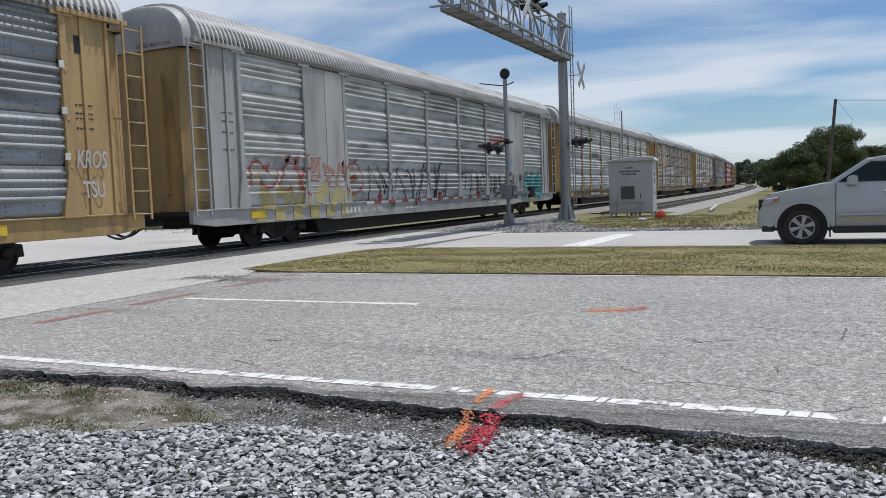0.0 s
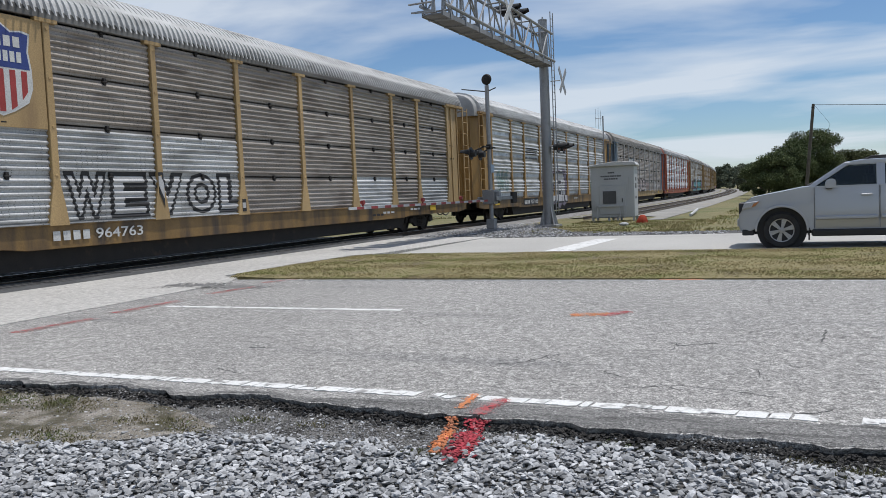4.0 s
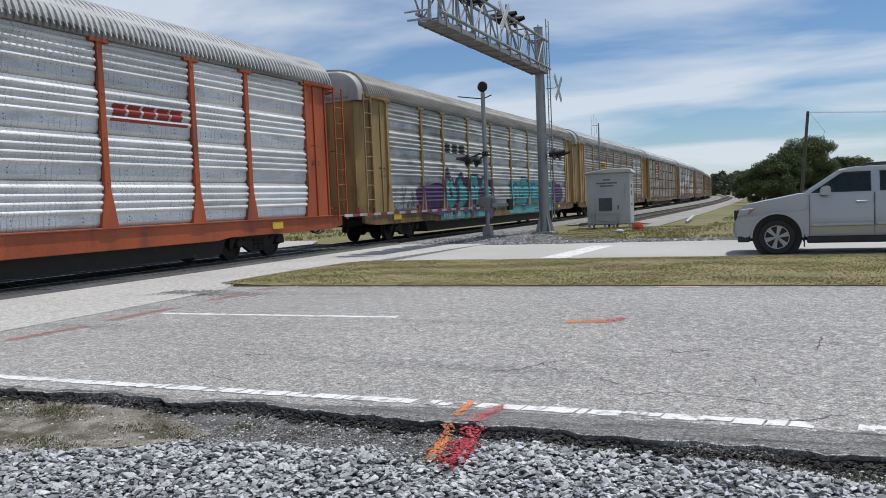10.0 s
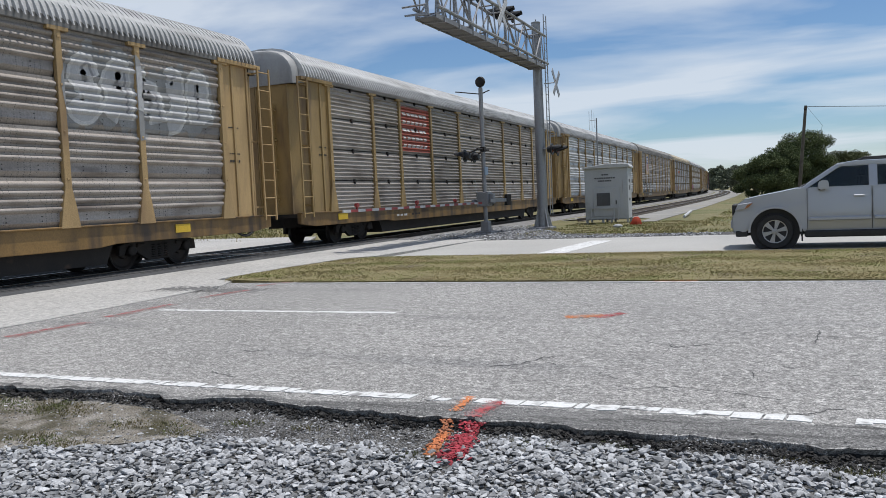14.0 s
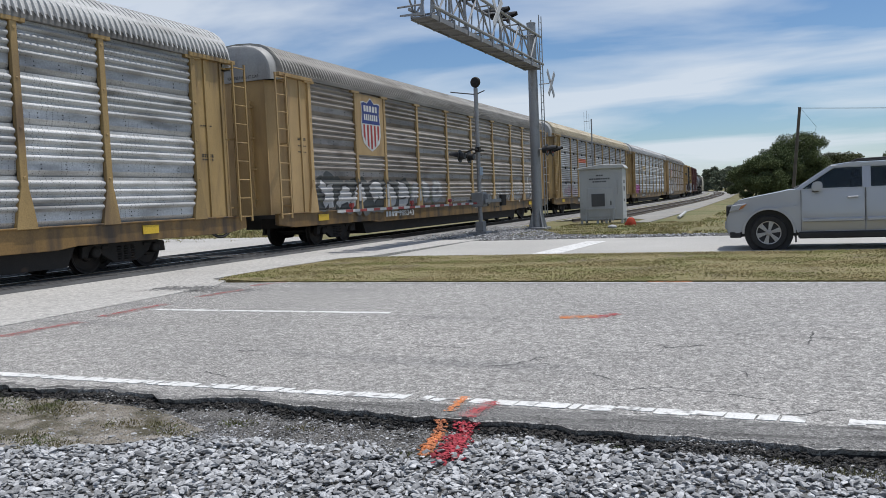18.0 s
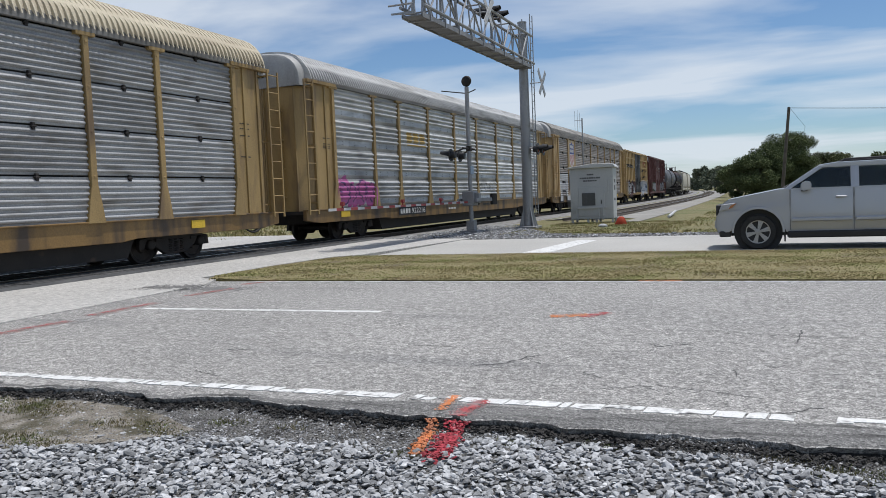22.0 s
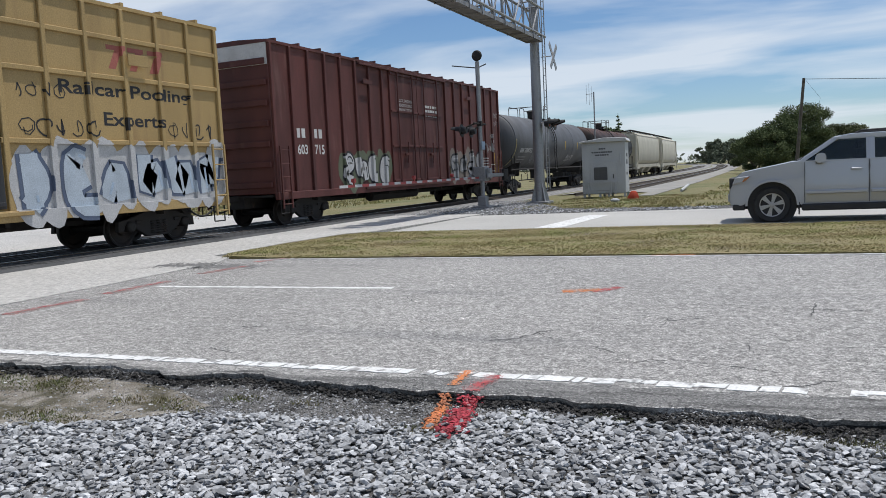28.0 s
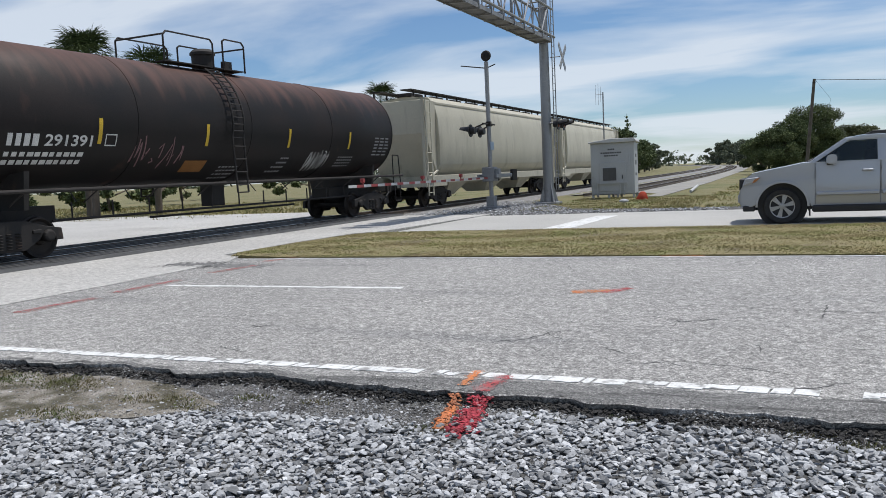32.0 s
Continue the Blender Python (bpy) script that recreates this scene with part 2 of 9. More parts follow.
M_TAR = surface("dark_crack_filler", (0.05, 0.05, 0.05), (0.09, 0.09, 0.088), 5, 0.85, 0, (1, 1, 1), 0.3, 60)
M_DAMP = surface("dark_patched_asphalt", (0.15, 0.148, 0.145), (0.22, 0.217, 0.21), 1.2, 0.85, 0, (1, 1, 1), 0.6, 100)

# railway cars
def rust_top(m):
    """Rust that lies along the top of a tank and runs down in streaks."""
    nd, ln = m.node_tree.nodes, m.node_tree.links
    b = nd["Principled BSDF"]
    b.inputs["Specular IOR Level"].default_value = 0.25
    src = b.inputs["Base Color"].links[0].from_socket
    tc = nd.new("ShaderNodeTexCoord")
    sp = nd.new("ShaderNodeSeparateXYZ")
    ln.new(tc.outputs["Object"], sp.inputs[0])
    mp = nd.new("ShaderNodeMapping")
    mp.inputs["Scale"].default_value = (0.6, 3.0, 0.6)
    ln.new(tc.outputs["Object"], mp.inputs[0])
    n = nd.new("ShaderNodeTexNoise")
    n.inputs["Scale"].default_value, n.inputs["Detail"].default_value = 1.0, 6
    ln.new(mp.outputs[0], n.inputs["Vector"])
    a = nd.new("ShaderNodeMath")
    a.operation = "MULTIPLY_ADD"
    ln.new(n.outputs["Fac"], a.inputs[0])
    a.inputs[1].default_value = 1.7
    ln.new(sp.outputs[2], a.inputs[2])
    r = nd.new("ShaderNodeMapRange")
    r.inputs["From Min"].default_value, r.inputs["From Max"].default_value = 4.35, 5.2
    r.inputs["To Max"].default_value = 0.75
    ln.new(a.outputs[0], r.inputs["Value"])
    x = nd.new("ShaderNodeMix")
    x.data_type = "RGBA"
    ln.new(r.outputs[0], x.inputs["Factor"])
    ln.new(src, x.inputs["A"])
    x.inputs["B"].default_value = (0.115, 0.058, 0.045, 1)
    ln.new(x.outputs["Result"], b.inputs["Base Color"])


def galvanised(name, a, b, dirt=(0.16, 0.15, 0.135), at=(0.52, 0.75), rough=0.50, metal=0.30):
    return surface(name, a, b, 0.9, rough, metal, (1, 0.5, 3.0), 0.10, 30, dirt, at, 1.3, (1, 0.55, 2.4), 0.17)


def perforated(m):
    """Adds columns of small punched holes, in patches, to a side sheet."""
    nd, ln = m.node_tree.nodes, m.node_tree.links
    b = nd["Principled BSDF"]
    src = b.inputs["Base Color"].links[0].from_socket
    tc = nd.new("ShaderNodeTexCoord")
    sp = nd.new("ShaderNodeSeparateXYZ")
    ln.new(tc.outputs["Object"], sp.inputs[0])

    def calc(op, a, c=0.0, d=0.0):
        q = nd.new("ShaderNodeMath")
        q.operation = op
        for i, v in enumerate((a, c, d)):
            if isinstance(v, (int, float)):
                q.inputs[i].default_value = v
            else:
                ln.new(v, q.inputs[i])
        return q.outputs[0]
    col = calc("LESS_THAN", calc("FRACT", calc("MULTIPLY", sp.outputs[1], 7.5)), 0.16)
    row = calc("LESS_THAN", calc("FRACT", calc("MULTIPLY", sp.outputs[2], 22.0)), 0.42)
    n = nd.new("ShaderNodeTexNoise")
    n.inputs["Scale"].default_value, n.inputs["Detail"].default_value = 2.2, 3
    ln.new(tc.outputs["Object"], n.inputs["Vector"])
    f = calc("MULTIPLY", calc("MULTIPLY", col, row), calc("MULTIPLY", calc("GREATER_THAN", n.outputs["Fac"], 0.52), 0.75))
    x = nd.new("ShaderNodeMix")
    x.data_type = "RGBA"
    ln.new(f, x.inputs["Factor"])
    ln.new(src, x.inputs["A"])
    x.inputs["B"].default_value = (0.06, 0.06, 0.06, 1)
    ln.new(x.outputs["Result"], b.inputs["Base Color"])
    return m


M_GALV_BRIGHT = perforated(galvanised("bright_galvanised_sheet", (0.66, 0.664, 0.66), (0.49, 0.498, 0.495), (0.21, 0.207, 0.20), (0.48, 0.76)))
M_GALV_CLEAN = perforated(galvanised("clean_bright_galvanised_sheet", (0.80, 0.81, 0.815), (0.66, 0.675, 0.68), (0.36, 0.37, 0.37), (0.56, 0.84)))
M_GALV_GREY = galvanised("dull_galvanised_sheet", (0.42, 0.425, 0.43), (0.30, 0.305, 0.31))
M_GALV_BROWN = perforated(galvanised("grimy_brown_galvanised_sheet", (0.43, 0.388, 0.347), (0.31, 0.274, 0.238), (0.13, 0.107, 0.09)))
M_GALV_BLUE = perforated(galvanised("blue_grey_galvanised_sheet", (0.36, 0.385, 0.40), (0.25, 0.27, 0.285), (0.14, 0.14, 0.14)))
M_ROOF = galvanised("ribbed_metal_roof", (0.60, 0.60, 0.59), (0.48, 0.48, 0.47), (0.22, 0.21, 0.195), (0.52, 0.80), 0.65, 0.0)
M_ROOF_GRIMY = galvanised("grimy_metal_roof", (0.36, 0.345, 0.315), (0.28, 0.265, 0.24), (0.13, 0.12, 0.105), (0.52, 0.80), 0.7, 0.0)
M_ROOF_CREAM = galvanised("cream_weathered_roof", (0.62, 0.55, 0.41), (0.50, 0.43, 0.31), (0.28, 0.22, 0.16), (0.55, 0.82), 0.7, 0.0)
M_FASCIA = galvanised("grimy_eave_strip", (0.24, 0.235, 0.225), (0.15, 0.145, 0.138), (0.09, 0.085, 0.08), (0.50, 0.75), 0.65, 0.1)
M_YELLOW = paint("faded_yellow_car_paint", (0.44, 0.265, 0.09), dirt=(0.20, 0.12, 0.055))
M_TAN = paint("pale_yellow_car_paint", (0.53, 0.36, 0.165), dirt=(0.25, 0.16, 0.08))
M_OCHRE = paint("grimy_ochre_car_paint", (0.42, 0.285, 0.115), dirt=(0.14, 0.092, 0.052), at=(0.50, 0.74))
M_SILL = paint("grimy_brown_sill_paint", (0.27, 0.160, 0.052), dirt=(0.055, 0.038, 0.026), at=(0.44, 0.66))
M_ORANGE = paint("orange_red_car_paint", (0.46, 0.095, 0.028), dirt=(0.17, 0.05, 0.03))
M_BLUEGREY = paint("blue_grey_car_paint", (0.115, 0.17, 0.225), dirt=(0.05, 0.05, 0.055))
M_GREYPAINT = paint("pale_grey_car_paint", (0.46, 0.46, 0.45), dirt=(0.24, 0.22, 0.2))
M_MAROON = paint("oxide_red_boxcar_paint", (0.125, 0.034, 0.027), 0.6, 0.6, dirt=(0.17, 0.085, 0.07), at=(0.60, 0.88))
M_BOXYELLOW = paint("chalky_yellow_boxcar_paint", (0.45, 0.31, 0.125), 0.6, 0.85, dirt=(0.24, 0.15, 0.07), at=(0.56, 0.8))
M_BLACKPAINT = paint("black_door_paint", (0.022, 0.023, 0.026), 0.5, 1.3, dirt=(0.07, 0.065, 0.06))
M_TANKGREY = paint("dusty_grey_tank_paint", (0.125, 0.128, 0.136), 0.6, 0.75, dirt=(0.07, 0.065, 0.06), at=(0.55, 0.8))
M_TANKBLACK = surface("rusty_black_tank_paint", (0.014, 0.013, 0.013), (0.024, 0.019, 0.018), 1.2, 0.62, 0, (1, 0.6, 1), 0.15, 35, (0.10, 0.05, 0.036), (0.64, 0.86), 1.2, (1.4, 1.1, 0.5))
rust_top(M_TANKBLACK)
M_CREAM = paint("cream_hopper_paint", (0.60, 0.565, 0.45), 0.55, 0.9, dirt=(0.30, 0.27, 0.21), at=(0.58, 0.82))
M_STEEL_DARK = surface("greasy_dark_steel", (0.017, 0.0155, 0.0145), (0.034, 0.029, 0.026), 2.5, 0.75, 0.1, (1, 1, 1), 0.3, 40, (0.075, 0.048, 0.034), (0.62, 0.78), 3.0)
M_WHEEL = surface("dark_wheel_steel", (0.03, 0.026, 0.024), (0.055, 0.043, 0.036), 3, 0.6, 0.4, (1, 1, 1), 0.2, 40)
M_TREAD = surface("shiny_wheel_tread", (0.40, 0.39, 0.38), (0.50, 0.5, 0.5), 4, 0.3, 0.9, (1, 1, 1), 0.05, 40)
M_RUBBERHOSE = surface("black_rubber_hose", (0.02, 0.02, 0.02), (0.035, 0.035, 0.035), 5, 0.7)


def plain(name, c, rough=0.6, metal=0.0):
    return surface(name, c, tuple(v * 0.82 for v in c), 2.0, rough, metal, (1, 1, 1), 0.05, 40)


C_WHITE, C_BLACK, C_RED, C_BLUE = plain("white_stencil_paint", (0.70, 0.70, 0.68)), plain("black_stencil_paint", (0.025, 0.025, 0.027)), plain("red_paint", (0.40, 0.05, 0.045)), plain("deep_blue_paint", (0.035, 0.06, 0.24))
C_TEAL, C_PURPLE, C_PINK, C_GREEN = plain("teal_spray", (0.10, 0.40, 0.42)), plain("purple_spray", (0.11, 0.06, 0.16)), plain("pink_spray", (0.52, 0.14, 0.36)), plain("yellow_green_spray", (0.35, 0.37, 0.10))
C_LOGO_YELLOW, C_GREYSPRAY, C_PALEBLUE = plain("yellow_stencil_paint", (0.58, 0.40, 0.13)), plain("grey_spray", (0.32, 0.32, 0.33)), plain("pale_blue_spray", (0.42, 0.53, 0.66))
C_TAGWHITE, C_TAGRED, C_TAGYELLOW, C_SIGNYELLOW = plain("chalky_white_spray", (0.55, 0.55, 0.55)), plain("faded_red_spray", (0.42, 0.13, 0.10)), plain("yellow_spray", (0.58, 0.48, 0.16)), plain("yellow_reflective", (0.75, 0.50, 0.04))

# ---- mesh building ----
class Mesh:
    """Collects solids into one mesh."""

    def __init__(self):
        self.v, self.f = [], []

    def add(self, vs, fs):
        k = len(self.v)
        self.v += [tuple(p) for p in vs]
        self.f += [tuple(i + k for i in f) for f in fs]
        return self

    def box(self, x0, x1, y0, y1, z0, z1, m=None):
        vs = [Vector((x, y, z)) for z in (z0, z1) for y in (y0, y1) for x in (x0, x1)]
        if m is not None:
            vs = [m @ p for p in vs]
        return self.add(vs, [(0, 2, 3, 1), (4, 5, 7, 6), (0, 1, 5, 4), (2, 6, 7, 3), (0, 4, 6, 2), (1, 3, 7, 5)])

    def tube(self, p, q, r, n=8, r2=None, caps=True):
        p, q = Vector(p), Vector(q)
        r2 = r if r2 is None else r2
        w = (q - p).normalized()
        a = w.orthogonal().normalized()
        b = w.cross(a)
        vs = [p + (a * math.cos(i * math.tau / n) + b * math.sin(i * math.tau / n)) * r for i in range(n)]
        vs += [q + (a * math.cos(i * math.tau / n) + b * math.sin(i * math.tau / n)) * r2 for i in range(n)]
        fs = [(i, (i + 1) % n, n + (i + 1) % n, n + i) for i in range(n)]
        if caps:
            fs += [tuple(range(n - 1, -1, -1)), tuple(range(n, 2 * n))]
        return self.add(vs, fs)

    def path(self, pts, r, n=6):
        for p, q in zip(pts, pts[1:]):
            self.tube(p, q, r, n)
        return self

    def prism(self, poly, axis, a, b):
        """Polygon of 2D points, pushed along an axis from a to b. axis x: points are (y, z); y: (x, z); z: (x, y)."""
        def at(p, w):
            return {"x": (w, p[0], p[1]), "y": (p[0], w, p[1]), "z": (p[0], p[1], w)}[axis]
        n = len(poly)
        vs = [at(p, a) for p in poly] + [at(p, b) for p in poly]
        return self.add(vs, [tuple(range(n)), tuple(range(2 * n - 1, n - 1, -1))] + [(i, n + i, n + (i + 1) % n, (i + 1) % n) for i in range(n)])

    def lathe(self, profile, centre, axis="x", n=24):
        """profile: (radius, offset along the axis)."""
        c = Vector(centre)
        vs = []
        for r, w in profile:
            for i in range(n):
                s, t = r * math.cos(i * math.tau / n), r * math.sin(i * math.tau / n)
                vs.append(c + Vector({"x": (w, s, t), "y": (s, w, t), "z": (s, t, w)}[axis]))
        k = len(profile)
        fs = [(j * n + i, j * n + (i + 1) % n, (j + 1) * n + (i + 1) % n, (j + 1) * n + i) for j in range(k - 1) for i in range(n)]
        fs += [tuple(range(n)), tuple((k - 1) * n + i for i in range(n))]
        return self.add(vs, fs)

    def data(self, name, bevel=0.0, smooth=False, angle=40, seg=1):
        me = bpy.data.meshes.new(name)
        me.from_pydata(self.v, [], self.f)
        bm = bmesh.new()
        bm.from_mesh(me)
        bmesh.ops.recalc_face_normals(bm, faces=bm.faces)
        if bevel:
            es = [e for e in bm.edges if len(e.link_faces) == 2 and e.calc_face_angle(0) > radians(30)]
            bmesh.ops.bevel(bm, geom=es, offset=bevel, segments=seg, affect="EDGES", clamp_overlap=True)
        bm.to_mesh(me)
        bm.free()
        if smooth:
            me.shade_smooth()
            me.set_sharp_from_angle(angle=radians(angle))
        me.materials.append(None)
        return me


MESHES = {}


def cached(name, make):
    if name not in MESHES:
        MESHES[name] = make()
    return MESHES[name]


def part(name, me, material, parent, label="", m=None):
    """One mesh object under a thing or a part."""
    if isinstance(me, Mesh):
        me = me.data(name)
    ob = new(name, me)
    if not me.materials:
        me.materials.append(None)
    ob.material_slots[0].link = "OBJECT"
    ob.material_slots[0].material = material
    if parent is not None:
        ob.parent = parent
    if m is not None:
        ob.matrix_basis = m
    if label:
        ob["label"] = label
    return ob


def thing(name, m, label, category, group=""):
    ob = new(name)
    ob.empty_display_size = 0.2
    ob.matrix_basis = m
    return tagged(ob, label, category, group)


def structure(name, me, material, label, category="", kind="structure"):
    return tagged(part(name, me, material, None), label, category or name.replace("_", " "), kind=kind)


def bend(y):
    """Sideways shift of the track at y."""
    return -((y - BEND_Y) ** 2) / (2 * BEND_R) if y > BEND_Y else 0.0


# ---- ground and roads ----
SLOPE = 0.035


def road_y(y0, x):
    return y0 + SLOPE * x


def sheet(xs, ys, z, wave=0.0, seed=0, edge=None):
    """A grid of quads with gentle unevenness."""
    g = Mesh()
    vs = []
    for y in ys:
        for x in xs:
            p = Vector((x * 0.35 + seed, y * 0.35, 0.0))
            vs.append((x, road_y(y, x), z + wave * noise.noise(p)))
    n = len(xs)
    return g.add(vs, [(j * n + i, j * n + i + 1, (j + 1) * n + i + 1, (j + 1) * n + i) for j in range(len(ys) - 1) for i in range(n - 1)])


def span(a, b, step):
    k = max(1, round((b - a) / step))
    return [a + (b - a) * i / k for i in range(k + 1)]


def make_ground():
    g = Mesh()
    xs = [-4000, -1500, -500, -200, -80, -40, -28, -18, -8, 0, 8, 25, 80, 200, 500, 1500, 4000]
    ys = [-1500, -400, -100, -30, -8, 0, 4, 12, 18, 24, 40, 80, 160, 320, 600, 1200, 2500, 4500]
    n = len(xs)
    g.add([(x, y, -0.09) for y in ys for x in xs], [(j * n + i, j * n + i + 1, (j + 1) * n + i + 1, (j + 1) * n + i) for j in range(len(ys) - 1) for i in range(n - 1)])
    structure("ground", g, M_FIELD, "flat dry grassy ground reaching the horizon")


def bell(x, c, w):
    return math.exp(-((x - c) / w) ** 2)


def edge_y(x):
    """Ragged near edge of the asphalt, bitten into here and there."""
    y = road_y(4.71, x) + 0.13 * bell(x, -5.0, 0.5) + 0.08 * bell(x, -3.75, 0.45) - 0.05 * bell(x, -4.3, 0.3)
    y -= 0.11 / (1 + math.exp(-(x + 2.1) * 7))
    y += 0.07 * noise.noise(Vector((x * 0.9, 3.3, 0))) + 0.075 * noise.noise(Vector((x * 3.1, 8.3, 0))) + 0.05 * noise.noise(Vector((x * 9, 1.3, 0))) + 0.025 * noise.noise(Vector((x * 23, 4.3, 0)))
    return min(y, road_y(4.97, x))


def make_road():
    xs = span(-40, -12, 1.0)[:-1] + span(-12, 4, 0.03)[:-1] + span(4, 20, 1.0)[:-1] + span(20, 260, 20)
    top, low = Mesh(), Mesh()
    # upper sheet with thickness, broken along its near edge
    vs, fs = [], []
    for x in xs:
        e = edge_y(x)
        vs += [(x, e + 0.055 * max(0.0, min(1.0, 0.45 + 1.6 * noise.noise(Vector((x * 1.3, 12.0, 0))) + 0.5 * bell(x, -2.4, 0.9))), -0.075), (x, e, -0.006), (x, e + 0.010, 0.0), (x, road_y(8.7, x), 0.012), (x, road_y(12.42, x), 0.0), (x, road_y(12.45, x), -0.05)]
    for i in range(len(xs) - 1):
        for j in range(5):
            fs.append((i * 6 + j, i * 6 + 6 + j, i * 6 + 7 + j, i * 6 + 1 + j))
    top.add(vs, fs)
    structure("road", top, M_ASPHALT, "weathered grey asphalt road with a crumbling edge", "road")
    # crumbled lip below the edge, coloured black for the shade on its near face
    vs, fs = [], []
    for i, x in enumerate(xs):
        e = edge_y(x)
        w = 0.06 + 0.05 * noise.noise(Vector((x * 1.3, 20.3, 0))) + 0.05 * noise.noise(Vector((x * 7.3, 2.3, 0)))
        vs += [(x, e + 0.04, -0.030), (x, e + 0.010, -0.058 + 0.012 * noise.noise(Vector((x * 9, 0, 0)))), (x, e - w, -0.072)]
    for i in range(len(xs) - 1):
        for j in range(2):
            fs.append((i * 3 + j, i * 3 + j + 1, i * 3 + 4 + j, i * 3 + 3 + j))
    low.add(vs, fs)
    structure("road_edge", low, M_BROKEN, "crumbled asphalt lip along the road, blackened for its shade", "road edge")


def make_worn_band():
    """Old dark asphalt laid bare between the painted line and the broken edge."""
    g, vs = Mesh(), []
    xs = span(-7.5, 4, 0.035)
    for x in xs:
        e = edge_y(x) + 0.011
        wide = 1 / (1 + math.exp(-(x + 2.9) * 4))
        hi = e + 0.05 + 0.04 * noise.noise(Vector((x * 5, 31.0, 0))) + wide * (road_y(4.985, x) - e - 0.06 + 0.035 * noise.noise(Vector((x * 4, 33.0, 0))))
        for f in (0.0, 0.33, 0.66, 1.0):
            vs.append((x, e + (max(hi, e + 0.01) - e) * f, 0.0018 + 0.0006 * f))
    g.add(vs, [(i * 4 + j, i * 4 + 4 + j, i * 4 + 5 + j, i * 4 + 1 + j) for i in range(len(xs) - 1) for j in range(3)])
    structure("worn_band", g, M_WORN, "dark worn asphalt between line and broken edge", "road")


make_ground()
make_road()
make_worn_band()
# apron of the crossing, across both lanes and round the end of the grass strip
apron = Mesh()
apron.prism([(-13.0, -60), (-9.35, -60), (-9.35, 4.2), (-9.28, 6.8), (-9.32, 8.7), (-9.5, 11.4), (-9.9, 12.2), (-10.5, 12.5), (-10.6, 14.8), (-10.45, 17.4), (-9.9, 18.0), (-9.4, 24.6), (-13.0, 25.2)], "z", -0.06, 0.022)
structure("crossing_apron", apron, M_CONCRETE, "pale worn pavement beside the railway crossing", "pavement")
apron2 = Mesh()
apron2.prism([(-60, 2.0), (-17.05, 3.4), (-17.05, 25.6), (-19.5, 30.0), (-60, 32.0)], "z", -0.06, 0.008)
structure("crossing_apron_far", apron2, M_CONCRETE, "pale worn pavement beyond the railway crossing", "pavement")
lane = sheet(span(-9.45, 20, 2.0)[:-1] + span(20, 260, 20), [18.05, 21.2, 24.35], 0.006)
structure("road_far_lane", lane, M_CONCRETE_FAR, "pale concrete lane beyond the grass strip", "road")
# sheet under the gravel; shade between the stones is in its dark colour
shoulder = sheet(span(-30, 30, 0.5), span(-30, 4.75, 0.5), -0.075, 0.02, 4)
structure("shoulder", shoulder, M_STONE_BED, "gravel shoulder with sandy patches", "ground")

# painted lines
edge_line = Mesh()
rng = random.Random(5)
x = -30.0
while x < 60:
    near = -9 < x < 4
    w = rng.uniform(0.07, 0.26) if near else 1.5
    worn = 0.6 * bell(x, -2.1, 0.45) + 0.35 * bell(x, -0.3, 0.5) + 0.08
    gap_ = rng.uniform(0.006, 0.022)
    lo, hi = 0.0, 0.125
    if near and rng.random() < worn:
        lo, hi = (rng.uniform(0.02, 0.07), 0.125) if rng.random() < 0.6 else (0.0, rng.uniform(0.05, 0.1))
    if not near or rng.random() > (worn - 0.08) * 0.4:
        top, low_ = [], []
        n = 5 if near else 1
        for k in range(n + 1):
            xx = x + (w - gap_) * k / n
            low_.append((xx + rng.uniform(-0.006, 0.006), road_y(5.015, xx) + lo + rng.uniform(-0.010, 0.012)))
            top.append((xx + rng.uniform(-0.006, 0.006) + 0.02 * near, road_y(5.015, xx) + hi + rng.uniform(-0.012, 0.010)))
        edge_line.prism(low_ + top[::-1], "z", 0.002, 0.0065)
    x += w
structure("edge_line", edge_line, M_LINE, "cracked white edge line on the road", "road marking")
centre_line = Mesh()
x = -8.25
while x < -4.8:
    w = rng.uniform(0.10, 0.34)
    yc = 8.61 + (x + 8.17) * 0.039
    pts = [(x, yc - 0.05), (x + w * 0.5, yc - 0.05), (x + w - 0.012, yc - 0.05), (x + w - 0.012, yc + 0.055), (x + w * 0.45, yc + 0.055), (x, yc + 0.055)]
    centre_line.prism([(a + rng.uniform(-0.005, 0.005), b + rng.uniform(-0.016, 0.016)) for a, b in pts], "z", 0.006, 0.0145)
    x += w
structure("centre_line", centre_line, M_LINE, "worn white dash in the middle of the road", "road marking")
far_line = Mesh()
far_line.prism([(-8.9, road_y(12.25, -8.9)), (60, road_y(12.25, 60)), (60, road_y(12.36, 60)), (-8.9, road_y(12.36, -8.9))], "z", 0.002, 0.0065)
structure("far_edge_line", far_line, M_LINE_FAINT, "faded white edge line beside the grass strip", "road marking")
stop_line = Mesh()
stop_line.prism([(-5.62, 18.15), (-4.95, 18.1), (-4.75, 22.6), (-5.35, 22.7)], "z", 0.008, 0.0135)
structure("stop_line", stop_line, M_LINE, "worn white stop line before the crossing", "road marking")
def road_z(x, y):
    """Height of the road surface."""
    if x < -9.3:
        return 0.022
    yy = y - SLOPE * x
    return 0.012 * max(0.0, min((yy - 4.8) / 3.9, (12.42 - yy) / 3.72))


